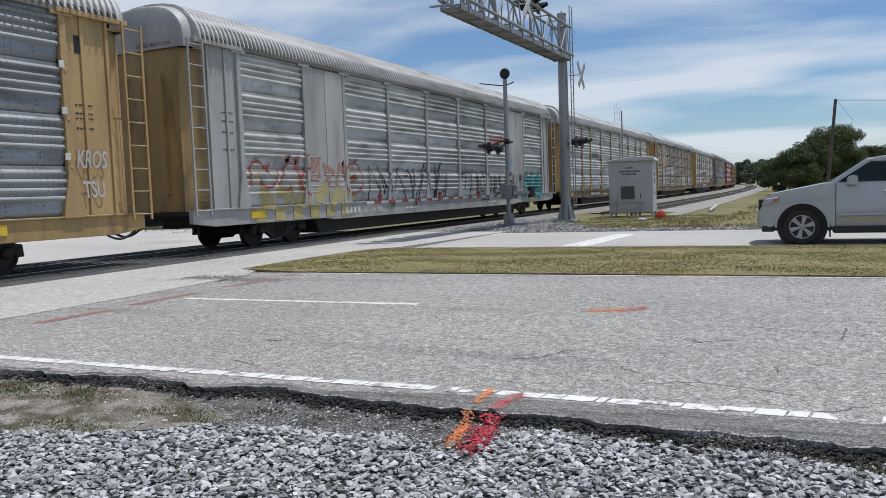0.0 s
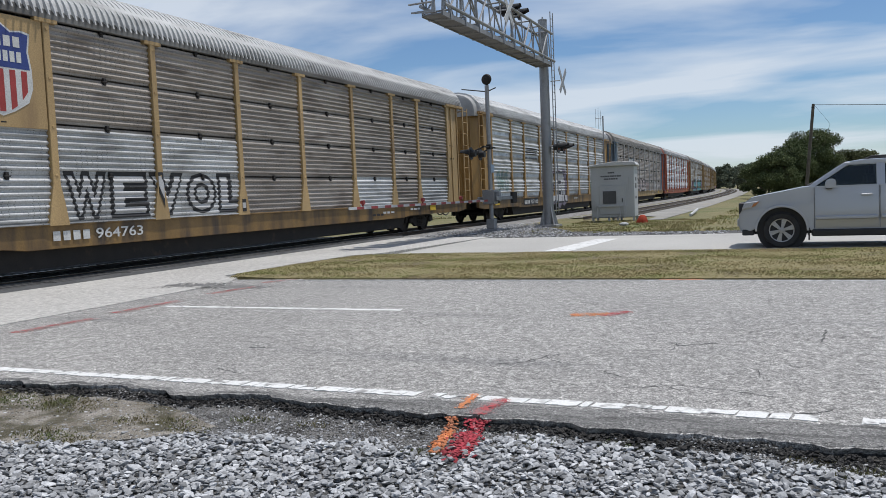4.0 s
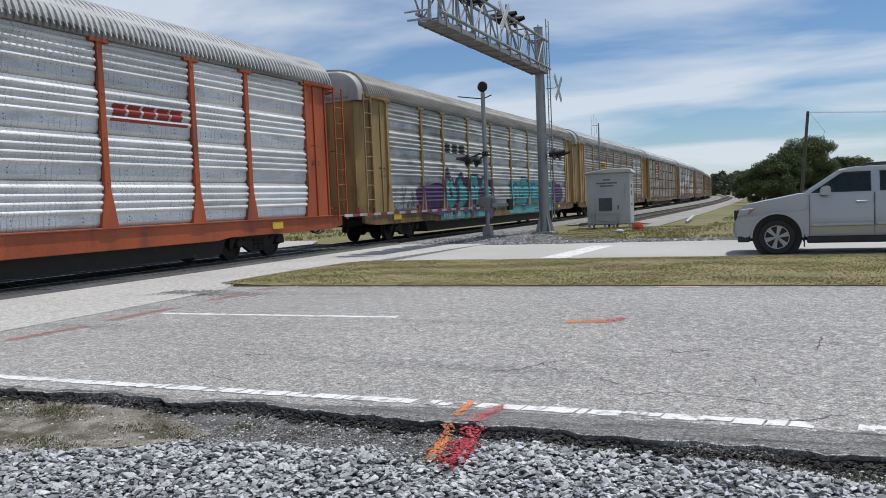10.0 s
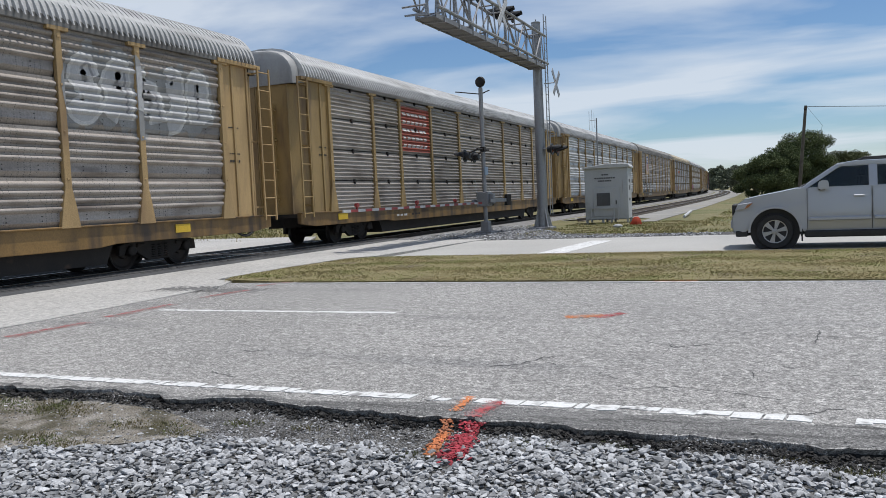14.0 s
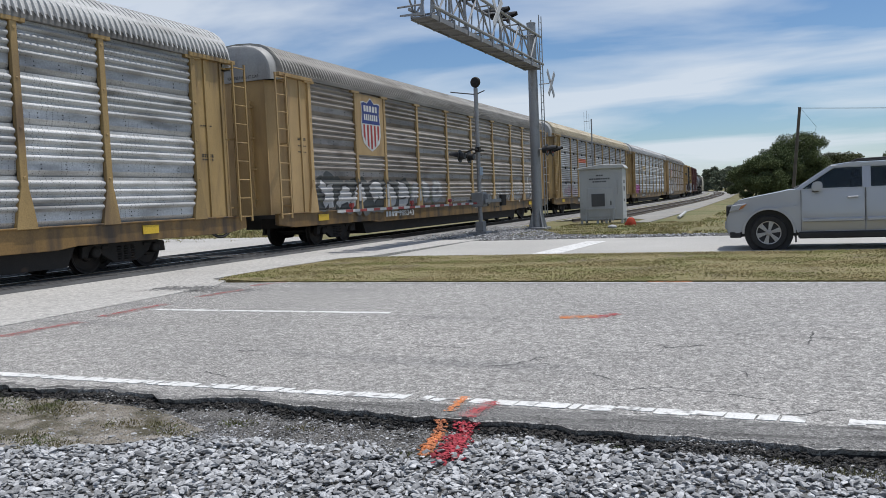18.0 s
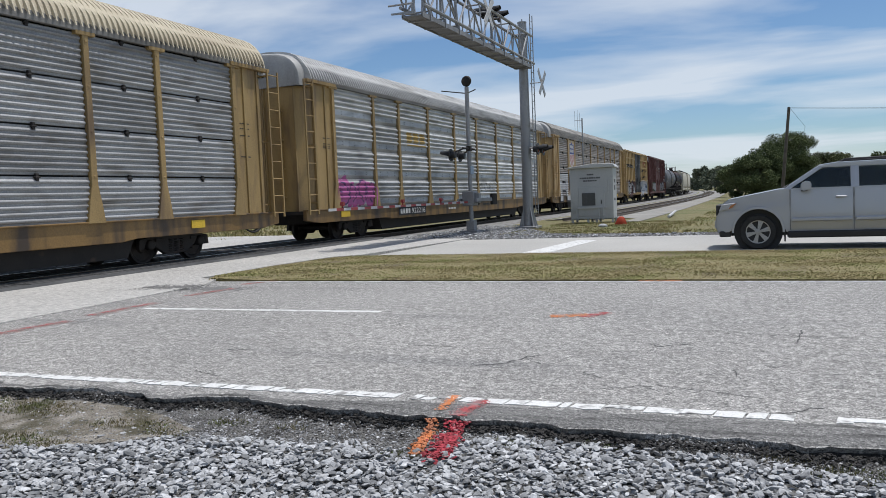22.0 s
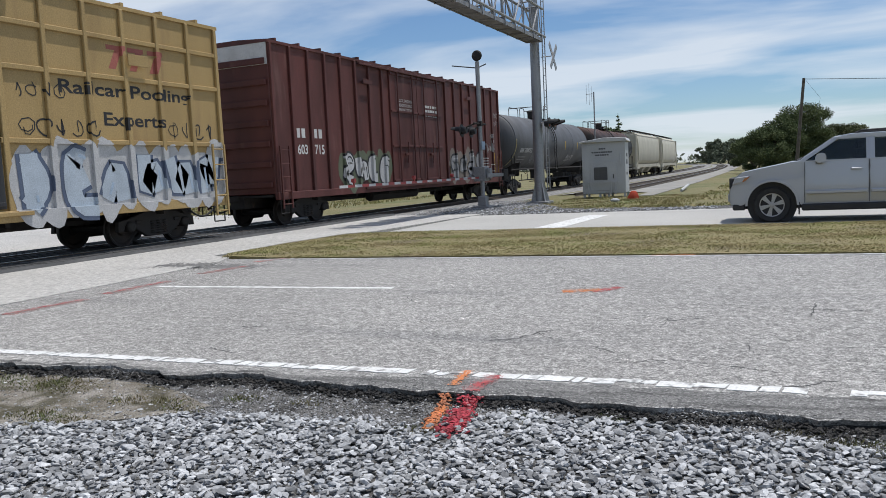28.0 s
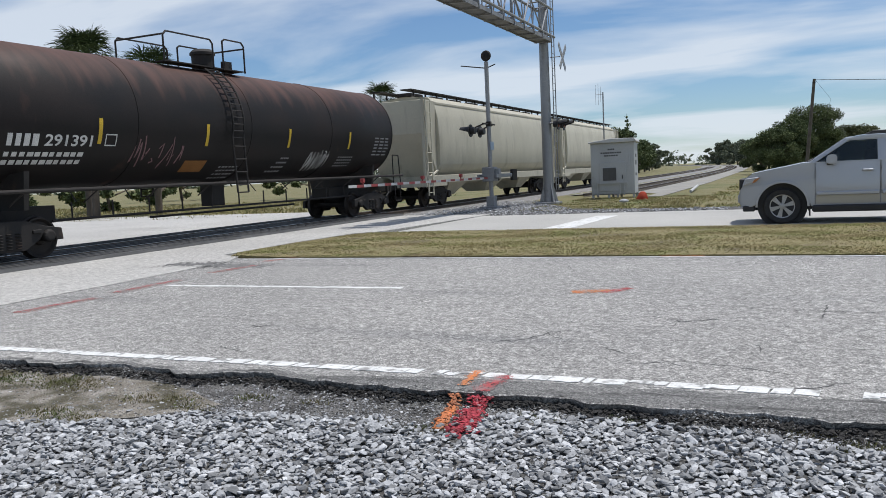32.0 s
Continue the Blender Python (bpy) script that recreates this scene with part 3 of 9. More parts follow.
def spray_stroke(a, b, w, mat, label, z, count, seed, smallest=0.003, largest=0.016):
    """A sprayed stroke: many small overlapping specks, thinning out to the sides."""
    rs = random.Random(seed)
    a, b = Vector(a), Vector(b)
    d = (b - a).normalized()
    n = Vector((-d.y, d.x))
    g = Mesh()
    for k in range(count):
        f = rs.uniform(-0.03, 1.03)
        off = rs.gauss(0, w * 0.46)
        c = a.lerp(b, f) + n * off
        r = rs.uniform(smallest, largest) * max(0.3, 1 - abs(off) / (w * 1.3))
        m = rs.randint(5, 7)
        ph = rs.uniform(0, 6.28)
        st = rs.uniform(1.0, 2.0)
        pts = []
        for j in range(m):
            q = ph + j * math.tau / m
            rr = r * rs.uniform(0.7, 1.2)
            pts.append(c + d * (rr * st * math.cos(q)) + n * (rr * math.sin(q)))
        g.add([(p.x, p.y, (z or road_z(p.x, p.y)) + 0.0025 + k * 1e-6) for p in pts], [tuple(range(m))])
    return structure("paint_mark", g, mat, label, "road marking")


for k, (a, b, w) in enumerate((((-8.52, 6.42), (-8.46, 7.45), 0.20), ((-8.53, 7.95), (-8.57, 9.12), 0.20), ((-8.66, 10.0), (-8.56, 10.95), 0.17), ((-8.79, 11.6), (-8.55, 12.2), 0.15))):
    spray_stroke(a, b, w * 1.15, M_PINK_SPRAY, "pale red mist of the survey paint", 0, 1900, 140 + k, 0.003, 0.010)
    spray_stroke((a[0] - 0.06, a[1]), (b[0] - 0.02, b[1]), w * 0.28, M_RED_SPRAY, "red survey paint stroke on the pavement", 0, 1300, 40 + k, 0.003, 0.011)
    spray_stroke((a[0] + 0.24, a[1] + 0.08), (b[0] + 0.24, b[1] + 0.12), 0.04, M_LINE_FAINT, "thin faded white stroke beside the red one", 0, 600, 50 + k)
spray_stroke((-2.36, 8.66), (-1.98, 8.80), 0.20, M_ORANGE_SPRAY, "orange survey arrow sprayed on the road", 0, 900, 60, 0.003, 0.011)
spray_stroke((-2.0, 8.68), (-1.80, 9.02), 0.13, M_RED_SPRAY, "red arrow head sprayed on the road", 0, 900, 61, 0.003, 0.011)
spray_stroke((-1.95, 12.33), (-1.35, 12.36), 0.07, M_ORANGE_SPRAY, "orange spray on the far edge line", 0, 900, 62)
# dark crumbling along the near edge
rs_edge = random.Random(9)
g = Mesh()
for k in range(500):
    x = rs_edge.uniform(-8, 2.5)
    dens = 0.5 + 0.9 * noise.noise(Vector((x * 0.8, 60.0, 0)))
    if rs_edge.random() > dens:
        continue
    y = edge_y(x) + abs(rs_edge.gauss(0, 0.06)) + 0.012
    if y > road_y(5.0, x):
        continue
    r = rs_edge.uniform(0.002, 0.007)
    m = 6
    g.add([(x + r * 2.2 * rs_edge.uniform(0.6, 1.2) * math.cos(j * math.tau / m), y + r * rs_edge.uniform(0.6, 1.2) * math.sin(j * math.tau / m), 0.0035 + k * 1e-6) for j in range(m)], [tuple(range(m))])
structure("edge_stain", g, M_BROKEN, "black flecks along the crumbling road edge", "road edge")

# ---- tracks ----
def rail_mesh(off, y0, y1, base_x, top):
    g = Mesh()
    ys = span(y0, min(y1, 40), 10) + span(50, y1, 10) if y1 > 50 else span(y0, y1, 10)
    prof = [(-0.035, 0.0), (0.035, 0.0), (0.037, -0.035), (0.012, -0.045), (0.012, -0.14), (0.07, -0.155), (-0.07, -0.155), (-0.012, -0.14), (-0.012, -0.045), (-0.037, -0.035)]
    if top:
        prof = [(-0.028, 0.004), (0.028, 0.004), (0.028, -0.001), (-0.028, -0.001)]
    n = len(prof)
    vs = [(base_x + off + bend(y) + px, y, RAIL_Z + pz) for y in ys for px, pz in prof]
    fs = [(j * n + i, j * n + (i + 1) % n, (j + 1) * n + (i + 1) % n, (j + 1) * n + i) for j in range(len(ys) - 1) for i in range(n)]
    fs += [tuple(range(n)), tuple((len(ys) - 1) * n + i for i in range(n))]
    return g.add(vs, fs)


def strip(base_x, w_top, w_bot, z_top, z_bot, y0, y1, step=8.0):
    g = Mesh()
    ys = span(y0, y1, step)
    prof = [(-w_bot, z_bot), (-w_top, z_top), (w_top, z_top), (w_bot, z_bot)]
    vs = [(base_x + bend(y) + px, y, pz) for y in ys for px, pz in prof]
    return g.add(vs, [(j * 4 + i, j * 4 + i + 1, j * 4 + 5 + i, j * 4 + 4 + i) for j in range(len(ys) - 1) for i in range(3)])


SIDING_X, SIDING_Y = -9.35, 43.5
structure("ballast", strip(TRACK_X, 1.9, 3.0, 0.0, -0.12, 25.4, 640), M_BALLAST, "grey crushed stone ballast under the track", "ballast")
structure("ballast_near", strip(TRACK_X, 1.9, 3.0, 0.0, -0.12, -400, 3.2), M_BALLAST, "grey crushed stone ballast under the track", "ballast")
structure("siding_ballast", strip(SIDING_X, 1.7, 2.9, -0.02, -0.12, SIDING_Y - 1, 640), M_ACCESS, "pale stone ballast under the siding", "ballast")
for off in (-0.755, 0.755):
    track = structure("rail", rail_mesh(off, -400, 640, TRACK_X, False), M_RAIL, "rusty steel rail of the main track", "rail")
    part("rail_head", rail_mesh(off, -400, 640, TRACK_X, True), M_RAILTOP, track, "polished running surface")
    track = structure("siding_rail", rail_mesh(off, SIDING_Y, 640, SIDING_X, False), M_RAIL, "rusty steel rail of the siding", "rail")
    part("rail_head", rail_mesh(off, SIDING_Y, 640, SIDING_X, True), M_RAILTOP, track, "dull running surface")
ties = Mesh()
for bx, y0 in ((TRACK_X, 26.0), (SIDING_X, SIDING_Y)):
    y = y0
    while y < 260:
        ties.box(bx + bend(y) - 1.3, bx + bend(y) + 1.3, y - 0.11, y + 0.11, -0.10, 0.015)
        y += 0.55
tagged(part("sleepers", ties, M_TIE, None), "weathered wooden sleepers under the rails", "sleepers", kind="stuff")
# crossing surface: rubber panels between and beside the rails
panel_rng = random.Random(2)
for a, b in ((-1.95, -0.84), (-0.66, 0.66), (0.84, 1.95)):
    y = 3.4
    while y < 25.3:
        g = Mesh()
        g.box(TRACK_X + a + 0.01, TRACK_X + b - 0.01, y + 0.01, y + 1.80, -0.05, RAIL_Z - 0.012 - panel_rng.uniform(0, 0.008))
        for k in range(1, 4):
            xx = TRACK_X + a + (b - a) * k / 4
            g.box(xx - 0.03, xx + 0.03, y + 0.06, y + 1.74, RAIL_Z - 0.03, RAIL_Z - 0.006)
        structure("crossing_panel", g, M_RUBBER, "black rubber crossing panel between the rails", "crossing panel")
        y += 1.83
ramp_g = Mesh()
ramp_g.prism([(-13.02, 0.023), (-13.02, -0.05), (TRACK_X + 1.95, -0.05), (TRACK_X + 1.95, 0.085)], "y", 3.4, 25.3)
structure("crossing_ramp", ramp_g, M_DAMP, "dark asphalt ramp beside the rails", "pavement")
ramp_g = Mesh()
ramp_g.prism([(-17.06, 0.009), (-17.06, -0.05), (TRACK_X - 1.95, -0.05), (TRACK_X - 1.95, 0.085)], "y", 3.4, 25.3)
structure("crossing_ramp_far", ramp_g, M_DAMP, "dark asphalt ramp beyond the rails", "pavement")
# grass strip and verges
def turf(name, poly, mat, label, z0=-0.08, z1=0.03, cat="grass"):
    g = Mesh()
    g.prism(poly, "z", z0, z1)
    return structure(name, g, mat, label, cat)


turf("median", [(-10.3, 12.5), (-8.9, road_y(12.46, -8.9)), (200, road_y(12.46, 200)), (200, road_y(18.0, 200)), (-9.6, road_y(18.02, -9.6)), (-10.3, 17.3), (-10.5, 15.2), (-10.5, 13.2)], M_TURF, "strip of short dry mown grass", z1=0.02)
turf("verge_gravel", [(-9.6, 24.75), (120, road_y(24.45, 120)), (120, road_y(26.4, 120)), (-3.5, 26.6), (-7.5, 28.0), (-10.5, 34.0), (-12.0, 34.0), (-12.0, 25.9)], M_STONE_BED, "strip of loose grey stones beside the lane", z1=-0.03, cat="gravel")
turf("access_track", [(-6.6, 38), (-5.9, 38), (-6.0, 60), (-7.4, 120), (-10.5, 200), (-17, 300), (-60, 560), (-66, 560), (-23, 300), (-13.8, 200), (-9.8, 120), (-7.4, 60)], M_ACCESS, "pale gravel track beside the siding", z1=-0.06, cat="gravel track")
# ---- the train ----
# Car space: x towards the camera's side, y along the track, z from the rail head.
POSTS = (-12.15, -9.3, -7.2, -4.4, -1.45, 1.45, 4.4, 7.2, 9.3, 12.15)
Z_SILL, Z_EAVE, X_SIDE = 1.08, 5.10, 1.48
N_SHEET = 4


SHEET_H = (Z_EAVE - Z_SILL) / N_SHEET


def rib_profile(ribs, pitch, first, half_width, depth, tuck, gap):
    """Corrugation of a side: four sheets one above the other, each a list of (height, outward shift).
    The foot of a sheet is tucked in over the height tuck; gap is the open joint above it."""
    sheets = []
    for s in range(N_SHEET):
        z = Z_SILL + s * SHEET_H
        pts = [(z + 0.002, -0.06 if tuck else -0.004)]
        if tuck:
            pts += [(z + tuck, 0.006), (z + tuck + 0.012, 0.0)]
        for k in range(ribs):
            c = z + first + k * pitch
            for a in (-1.0, -0.7, -0.35, 0.0, 0.35, 0.7, 1.0):
                pts.append((c + half_width * a, depth * math.cos(a * math.pi / 2) ** 0.85 if abs(a) < 1 else 0.0))
        top = z + SHEET_H - gap
        pts += [(top - 0.002, 0.0), (top, -0.02)]
        sheets.append(pts)
    return sheets


SHEETS = rib_profile(4, 0.165, 0.375, 0.068, 0.060, 0.125, 0.0)
SHEETS_CLOSE = rib_profile(7, 0.128, 0.100, 0.046, 0.042, 0.0, 0.035)
RIBS = [p for sh in SHEETS for p in sh]
RIBS_CLOSE = [p for sh in SHEETS_CLOSE for p in sh]
CLOSE_RIBBED = set()


def rib_at(z, ribs=RIBS):
    for (z0, d0), (z1, d1) in zip(ribs, ribs[1:]):
        if z0 <= z <= z1:
            return d0 + (d1 - d0) * (z - z0) / max(1e-6, z1 - z0)
    return 0.0


def sheet_mesh(y0, y1, side, sheets):
    """Pressed sheet, or several one above the other, with a plain back."""
    g = Mesh()
    for pts in sheets:
        n = len(pts)
        g.add([(side * (X_SIDE + d), y, z) for y in (y0, y1) for z, d in pts], [(i, i + 1, n + i + 1, n + i) for i in range(n - 1)])
    za, zb = sheets[0][0][0], sheets[-1][-1][0]
    g.add([(side * (X_SIDE - 0.09), y, z) for y in (y0, y1) for z in (za, zb)], [(0, 1, 3, 2)])
    return g.data("side_sheet", 0, True, 30)


def bolt_mesh(y0, y1, z):
    """Three pairs of bolt heads along the flat of a sheet."""
    g = Mesh()
    for f in (0.22, 0.5, 0.78):
        y = y0 + (y1 - y0) * f
        for dz in (0.155, 0.245):
            g.lathe([(0.013, 0.0), (0.013, 0.010), (0.006, 0.014)], (X_SIDE, y, z + dz), "x", 6)
    return g.data("bolts")


def clip_mesh(y, z):
    """Bracket that ties two sheets together across their joint."""
    g = Mesh().box(X_SIDE - 0.02, X_SIDE + 0.055, y - 0.035, y + 0.035, z - 0.10, z + 0.05).box(X_SIDE, X_SIDE + 0.07, y - 0.06, y + 0.06, z - 0.045, z - 0.015)
    return g.data("sheet_clip", 0.006)


def post_mesh(y, side):
    poly = [(y - 0.24, Z_SILL - 0.02), (y + 0.24, Z_SILL - 0.02), (y + 0.17, Z_SILL + 0.40), (y + 0.085, Z_SILL + 0.80), (y + 0.075, Z_EAVE - 0.05), (y - 0.075, Z_EAVE - 0.05), (y - 0.085, Z_SILL + 0.80), (y - 0.17, Z_SILL + 0.40)]
    g = Mesh().prism(poly, "x", side * (X_SIDE - 0.02), side * (X_SIDE + 0.085))
    g.box(*sorted((side * (X_SIDE - 0.02), side * (X_SIDE + 0.10))), y - 0.26, y + 0.26, Z_EAVE - 0.07, Z_EAVE + 0.02)
    for k in range(4):
        z = Z_SILL + 0.95 + k * 0.95
        g.box(*sorted((side * (X_SIDE + 0.08), side * (X_SIDE + 0.098))), y - 0.03, y + 0.03, z, z + 0.05)
    return g.data("post", 0.008)


def roof_mesh():
    """Arched roof of broad pressed ribs with narrow grooves between them."""
    g = Mesh()
    prof = [(1.56, 5.285), (1.52, 5.44), (1.43, 5.63), (1.29, 5.80), (1.11, 5.94), (0.88, 6.05), (0.5, 6.13), (0.0, 6.16)]
    prof = prof + [(-a, b) for a, b in reversed(prof[:-1])]
    pitch, vs = 0.16, []
    ys = [-13.60 + k * pitch + d for k in range(170) for d in (0.0, 0.034, 0.044, 0.150)]
    for k, y in enumerate(ys):
        e = (-0.11, -0.11, 0.008, 0.008)[k % 4]
        for j, (a, b) in enumerate(prof):
            vs.append((a + math.copysign(e, a) * (abs(a) > 0.3), y, b + e))
    n = len(prof)
    fs = [(j * n + i, j * n + i + 1, (j + 1) * n + i + 1, (j + 1) * n + i) for j in range(len(ys) - 1) for i in range(n - 1)]
    fs += [tuple(range(n)), tuple((len(ys) - 1) * n + i for i in range(n))]
    return g.add(vs, fs).data("roof")


def ladder_mesh(x0, x1, y0, y1, z0, z1, rungs, r=0.016):
    """Two stringers and their rungs between (x0, y0) and (x1, y1)."""
    g = Mesh()
    g.box(min(x0, x0) - 0.02, x0 + 0.02, y0 - 0.025, y0 + 0.025, z0, z1)
    g.box(x1 - 0.02, x1 + 0.02, y1 - 0.025, y1 + 0.025, z0, z1)
    for k in range(rungs):
        z = z0 + 0.12 + (z1 - z0 - 0.24) * k / (rungs - 1)
        g.tube((x0, y0, z), (x1, y1, z), r, 6)
    return g.data("ladder")


def wheel_mesh():
    g = Mesh().lathe([(0.10, 0.075), (0.13, 0.075), (0.16, 0.03), (0.33, 0.02), (0.38, 0.065), (0.415, 0.065), (0.42, -0.03), (0.45, -0.045), (0.45, -0.065), (0.36, -0.065), (0.33, -0.03), (0.14, -0.03), (0.10, -0.07)], (0, 0, 0), "x", 28)
    return g.data("wheel", 0, True, 35)


def side_frame_mesh(side):
    x0, x1 = sorted((side * 0.95, side * 1.07))
    g = Mesh()
    g.prism([(-1.25, 0.36), (-1.22, 0.60), (-0.85, 0.66), (-0.35, 0.80), (0.35, 0.80), (0.85, 0.66), (1.22, 0.60), (1.25, 0.36), (1.08, 0.36), (1.02, 0.50), (0.76, 0.50), (0.70, 0.40), (0.36, 0.20), (-0.36, 0.20), (-0.70, 0.40), (-0.76, 0.50), (-1.02, 0.50), (-1.08, 0.36)], "x", x0, x1)
    for s in (-0.89, 0.89):
        g.lathe([(0.13, side * 1.0), (0.13, side * 1.12), (0.09, side * 1.15), (0.02, side * 1.15)], (0, s, 0.46), "x", 12)
    for s in (-0.62, 0.62):
        g.box(x0 + 0.12 * min(side, 0) - 0.01, x1 + 0.12 * max(side, 0) - 0.08 * max(side, 0), s - 0.10, s + 0.10, 0.52, 0.60)
    return g.data("side_frame", 0.012)


def spring_mesh(side):
    g = Mesh()
    for y in (-0.2, 0.0, 0.2):
        for k in range(6):
            z = 0.27 + k * 0.055
            g.lathe([(0.06, -0.012), (0.085, 0.0), (0.06, 0.012)], (side * 1.04, y, z), "z", 10)
    return g.data("spring")


def add_truck(car, y):
    tr = part("truck", cached("bolster", lambda: Mesh().box(-1.0, 1.0, -0.18, 0.18, 0.42, 0.70).box(-0.9, 0.9, -1.0, -0.86, 0.42, 0.50).box(-0.9, 0.9, 0.86, 1.0, 0.42, 0.5).data("truck", 0.02)), M_STEEL_DARK, car, "greasy two-axle truck", pose(0, y, 0))
    for s in (-0.89, 0.89):
        ax = part("axle", cached("axle", lambda: Mesh().tube((-1.02, 0, 0.42), (1.02, 0, 0.42), 0.075, 10).data("axle")), M_STEEL_DARK, tr, m=pose(0, s, 0))
        for side in (1, -1):
            part("wheel", cached("wheel", wheel_mesh), M_WHEEL, tr, m=pose(side * 0.755, s, 0.42, 0, 0, 0 if side > 0 else 180))
    for side in (1, -1):
        part("side_frame", cached(f"side_frame{side}", lambda: side_frame_mesh(side)), M_STEEL_DARK, tr)
        part("spring", cached(f"spring{side}", lambda: spring_mesh(side)), M_STEEL_DARK, tr)["kind"] = "stuff"
    return tr


def coupler_mesh(half, reach):
    g = Mesh()
    s = 1
    g.box(-0.09, 0.09, half - 0.3, reach - 0.16, 0.78, 0.96)
    g.prism([(-0.14, reach - 0.2), (0.16, reach - 0.2), (0.16, reach - 0.02), (0.06, reach + 0.02), (0.05, reach - 0.08), (-0.04, reach - 0.08), (-0.06, reach), (-0.14, reach - 0.02)], "z", 0.72, 1.0)
    return g.data("coupler", 0.012)


def hose_mesh(half, x):
    g = Mesh()
    pts = [(x, half - 0.2 + 0.14 * k, 0.74 - 0.24 * math.sin(math.pi * k / 8)) for k in range(9)]
    return g.path(pts, 0.028, 6).data("air_hose")


def add_ends(car, half, total, mat):
    for s, rz in ((1, 0), (-1, 180)):
        part("coupler", cached(f"coupler{half}{total}", lambda: coupler_mesh(half, total / 2 - 0.02)), M_STEEL_DARK, car, m=pose(0, 0, 0, 0, 0, rz))
        part("air_hose", cached(f"hose{half}", lambda: hose_mesh(half, 0.32)), M_RUBBERHOSE, car, m=pose(0, 0, 0, 0, 0, rz))


def end_door_mesh():
    """Folding end door: three leaves round the corners, under the curved roof."""
    g = Mesh()
    base = [(-1.42, -12.6), (-1.42, -13.25), (-1.12, -13.82), (0.0, -13.86), (1.12, -13.82), (1.42, -13.25), (1.42, -12.6)]
    n = len(base)
    g.add([(x, y, z) for z in (1.0, 4.98) for x, y in base], [(i, i + 1, n + i + 1, n + i) for i in range(n - 1)])
    for x in (-1.12, -0.03, 0.03, 1.12):
        g.box(x - 0.02, x + 0.02, -13.90 if abs(x) < 0.1 else -13.86, -13.80, 1.0, 4.97)
    for x in (-0.6, 0.6):
        g.box(x - 0.03, x + 0.03, -13.91, -13.82, 1.3, 4.4)
        for z in (1.5, 2.4, 3.3, 4.2):
            g.box(x - 0.1, x + 0.1, -13.92, -13.82, z, z + 0.05)
    return g.data("end_door")


def end_gable_mesh():
    """Curved hood over the end door, from the roof down to its head."""
    g = Mesh()
    rings = []
    arch = [(1.46, 4.98), (1.46, 5.24), (1.42, 5.44), (1.32, 5.62), (1.17, 5.77), (0.94, 5.90), (0.60, 5.98), (0.0, 6.02)]
    arch = arch + [(-a, b) for a, b in reversed(arch[:-1])]
    n = len(arch)
    for y, f in ((-13.40, 1.0), (-13.70, 0.985), (-13.86, 0.94), (-13.90, 0.88)):
        rings += [(a * f, y, 4.98 + (b - 4.98) * f * 1.08) for a, b in arch]
    fs = [(j * n + i, j * n + i + 1, (j + 1) * n + i + 1, (j + 1) * n + i) for j in range(3) for i in range(n - 1)] + [tuple(3 * n + i for i in range(n))]
    return g.add(rings, fs).data("end_gable", 0, True, 40)


def end_panel_mesh(side):
    """Plain stiffened sheet between the last post and the end door."""
    g = Mesh()
    a, b = sorted((side * (X_SIDE - 0.05), side * (X_SIDE + 0.01)))
    g.box(a, b, -13.28, -12.20, Z_SILL, Z_EAVE)
    return g.data("end_panel", 0.006)


def sill_mesh(side):
    g = Mesh()
    g.prism([(-14.0, 0.76), (-13.2, 0.66), (-8.4, 0.66), (-7.9, 0.60), (7.9, 0.60), (8.4, 0.66), (13.2, 0.66), (14.0, 0.76), (14.0, 1.10), (-14.0, 1.10)], "x", side * 1.36, side * 1.50)
    g.box(*sorted((side * 1.40, side * 1.55)), -14.0, 14.0, 1.06, 1.10)
    return g.data("side_sill", 0.01)


def under_mesh():
    g = Mesh()
    g.box(-1.36, 1.36, -13.95, 13.95, 0.95, 1.06)
    g.box(-0.28, 0.28, -13.2, 13.2, 0.62, 0.95)
    g.prism([(-8.75, 0.95), (-8.35, 0.22), (8.35, 0.22), (8.75, 0.95)], "x", -1.2, 1.2)
    for y in range(-12, 13, 3):
        g.box(-1.34, 1.34, y - 0.06, y + 0.06, 0.74, 0.95)
    g.tube((-0.6, -3.0, 0.66), (-0.6, -1.6, 0.66), 0.2, 10)
    g.tube((0.75, -9, 0.70), (0.75, 9, 0.70), 0.03, 6)
    return g.data("underframe")


TRAIN = []


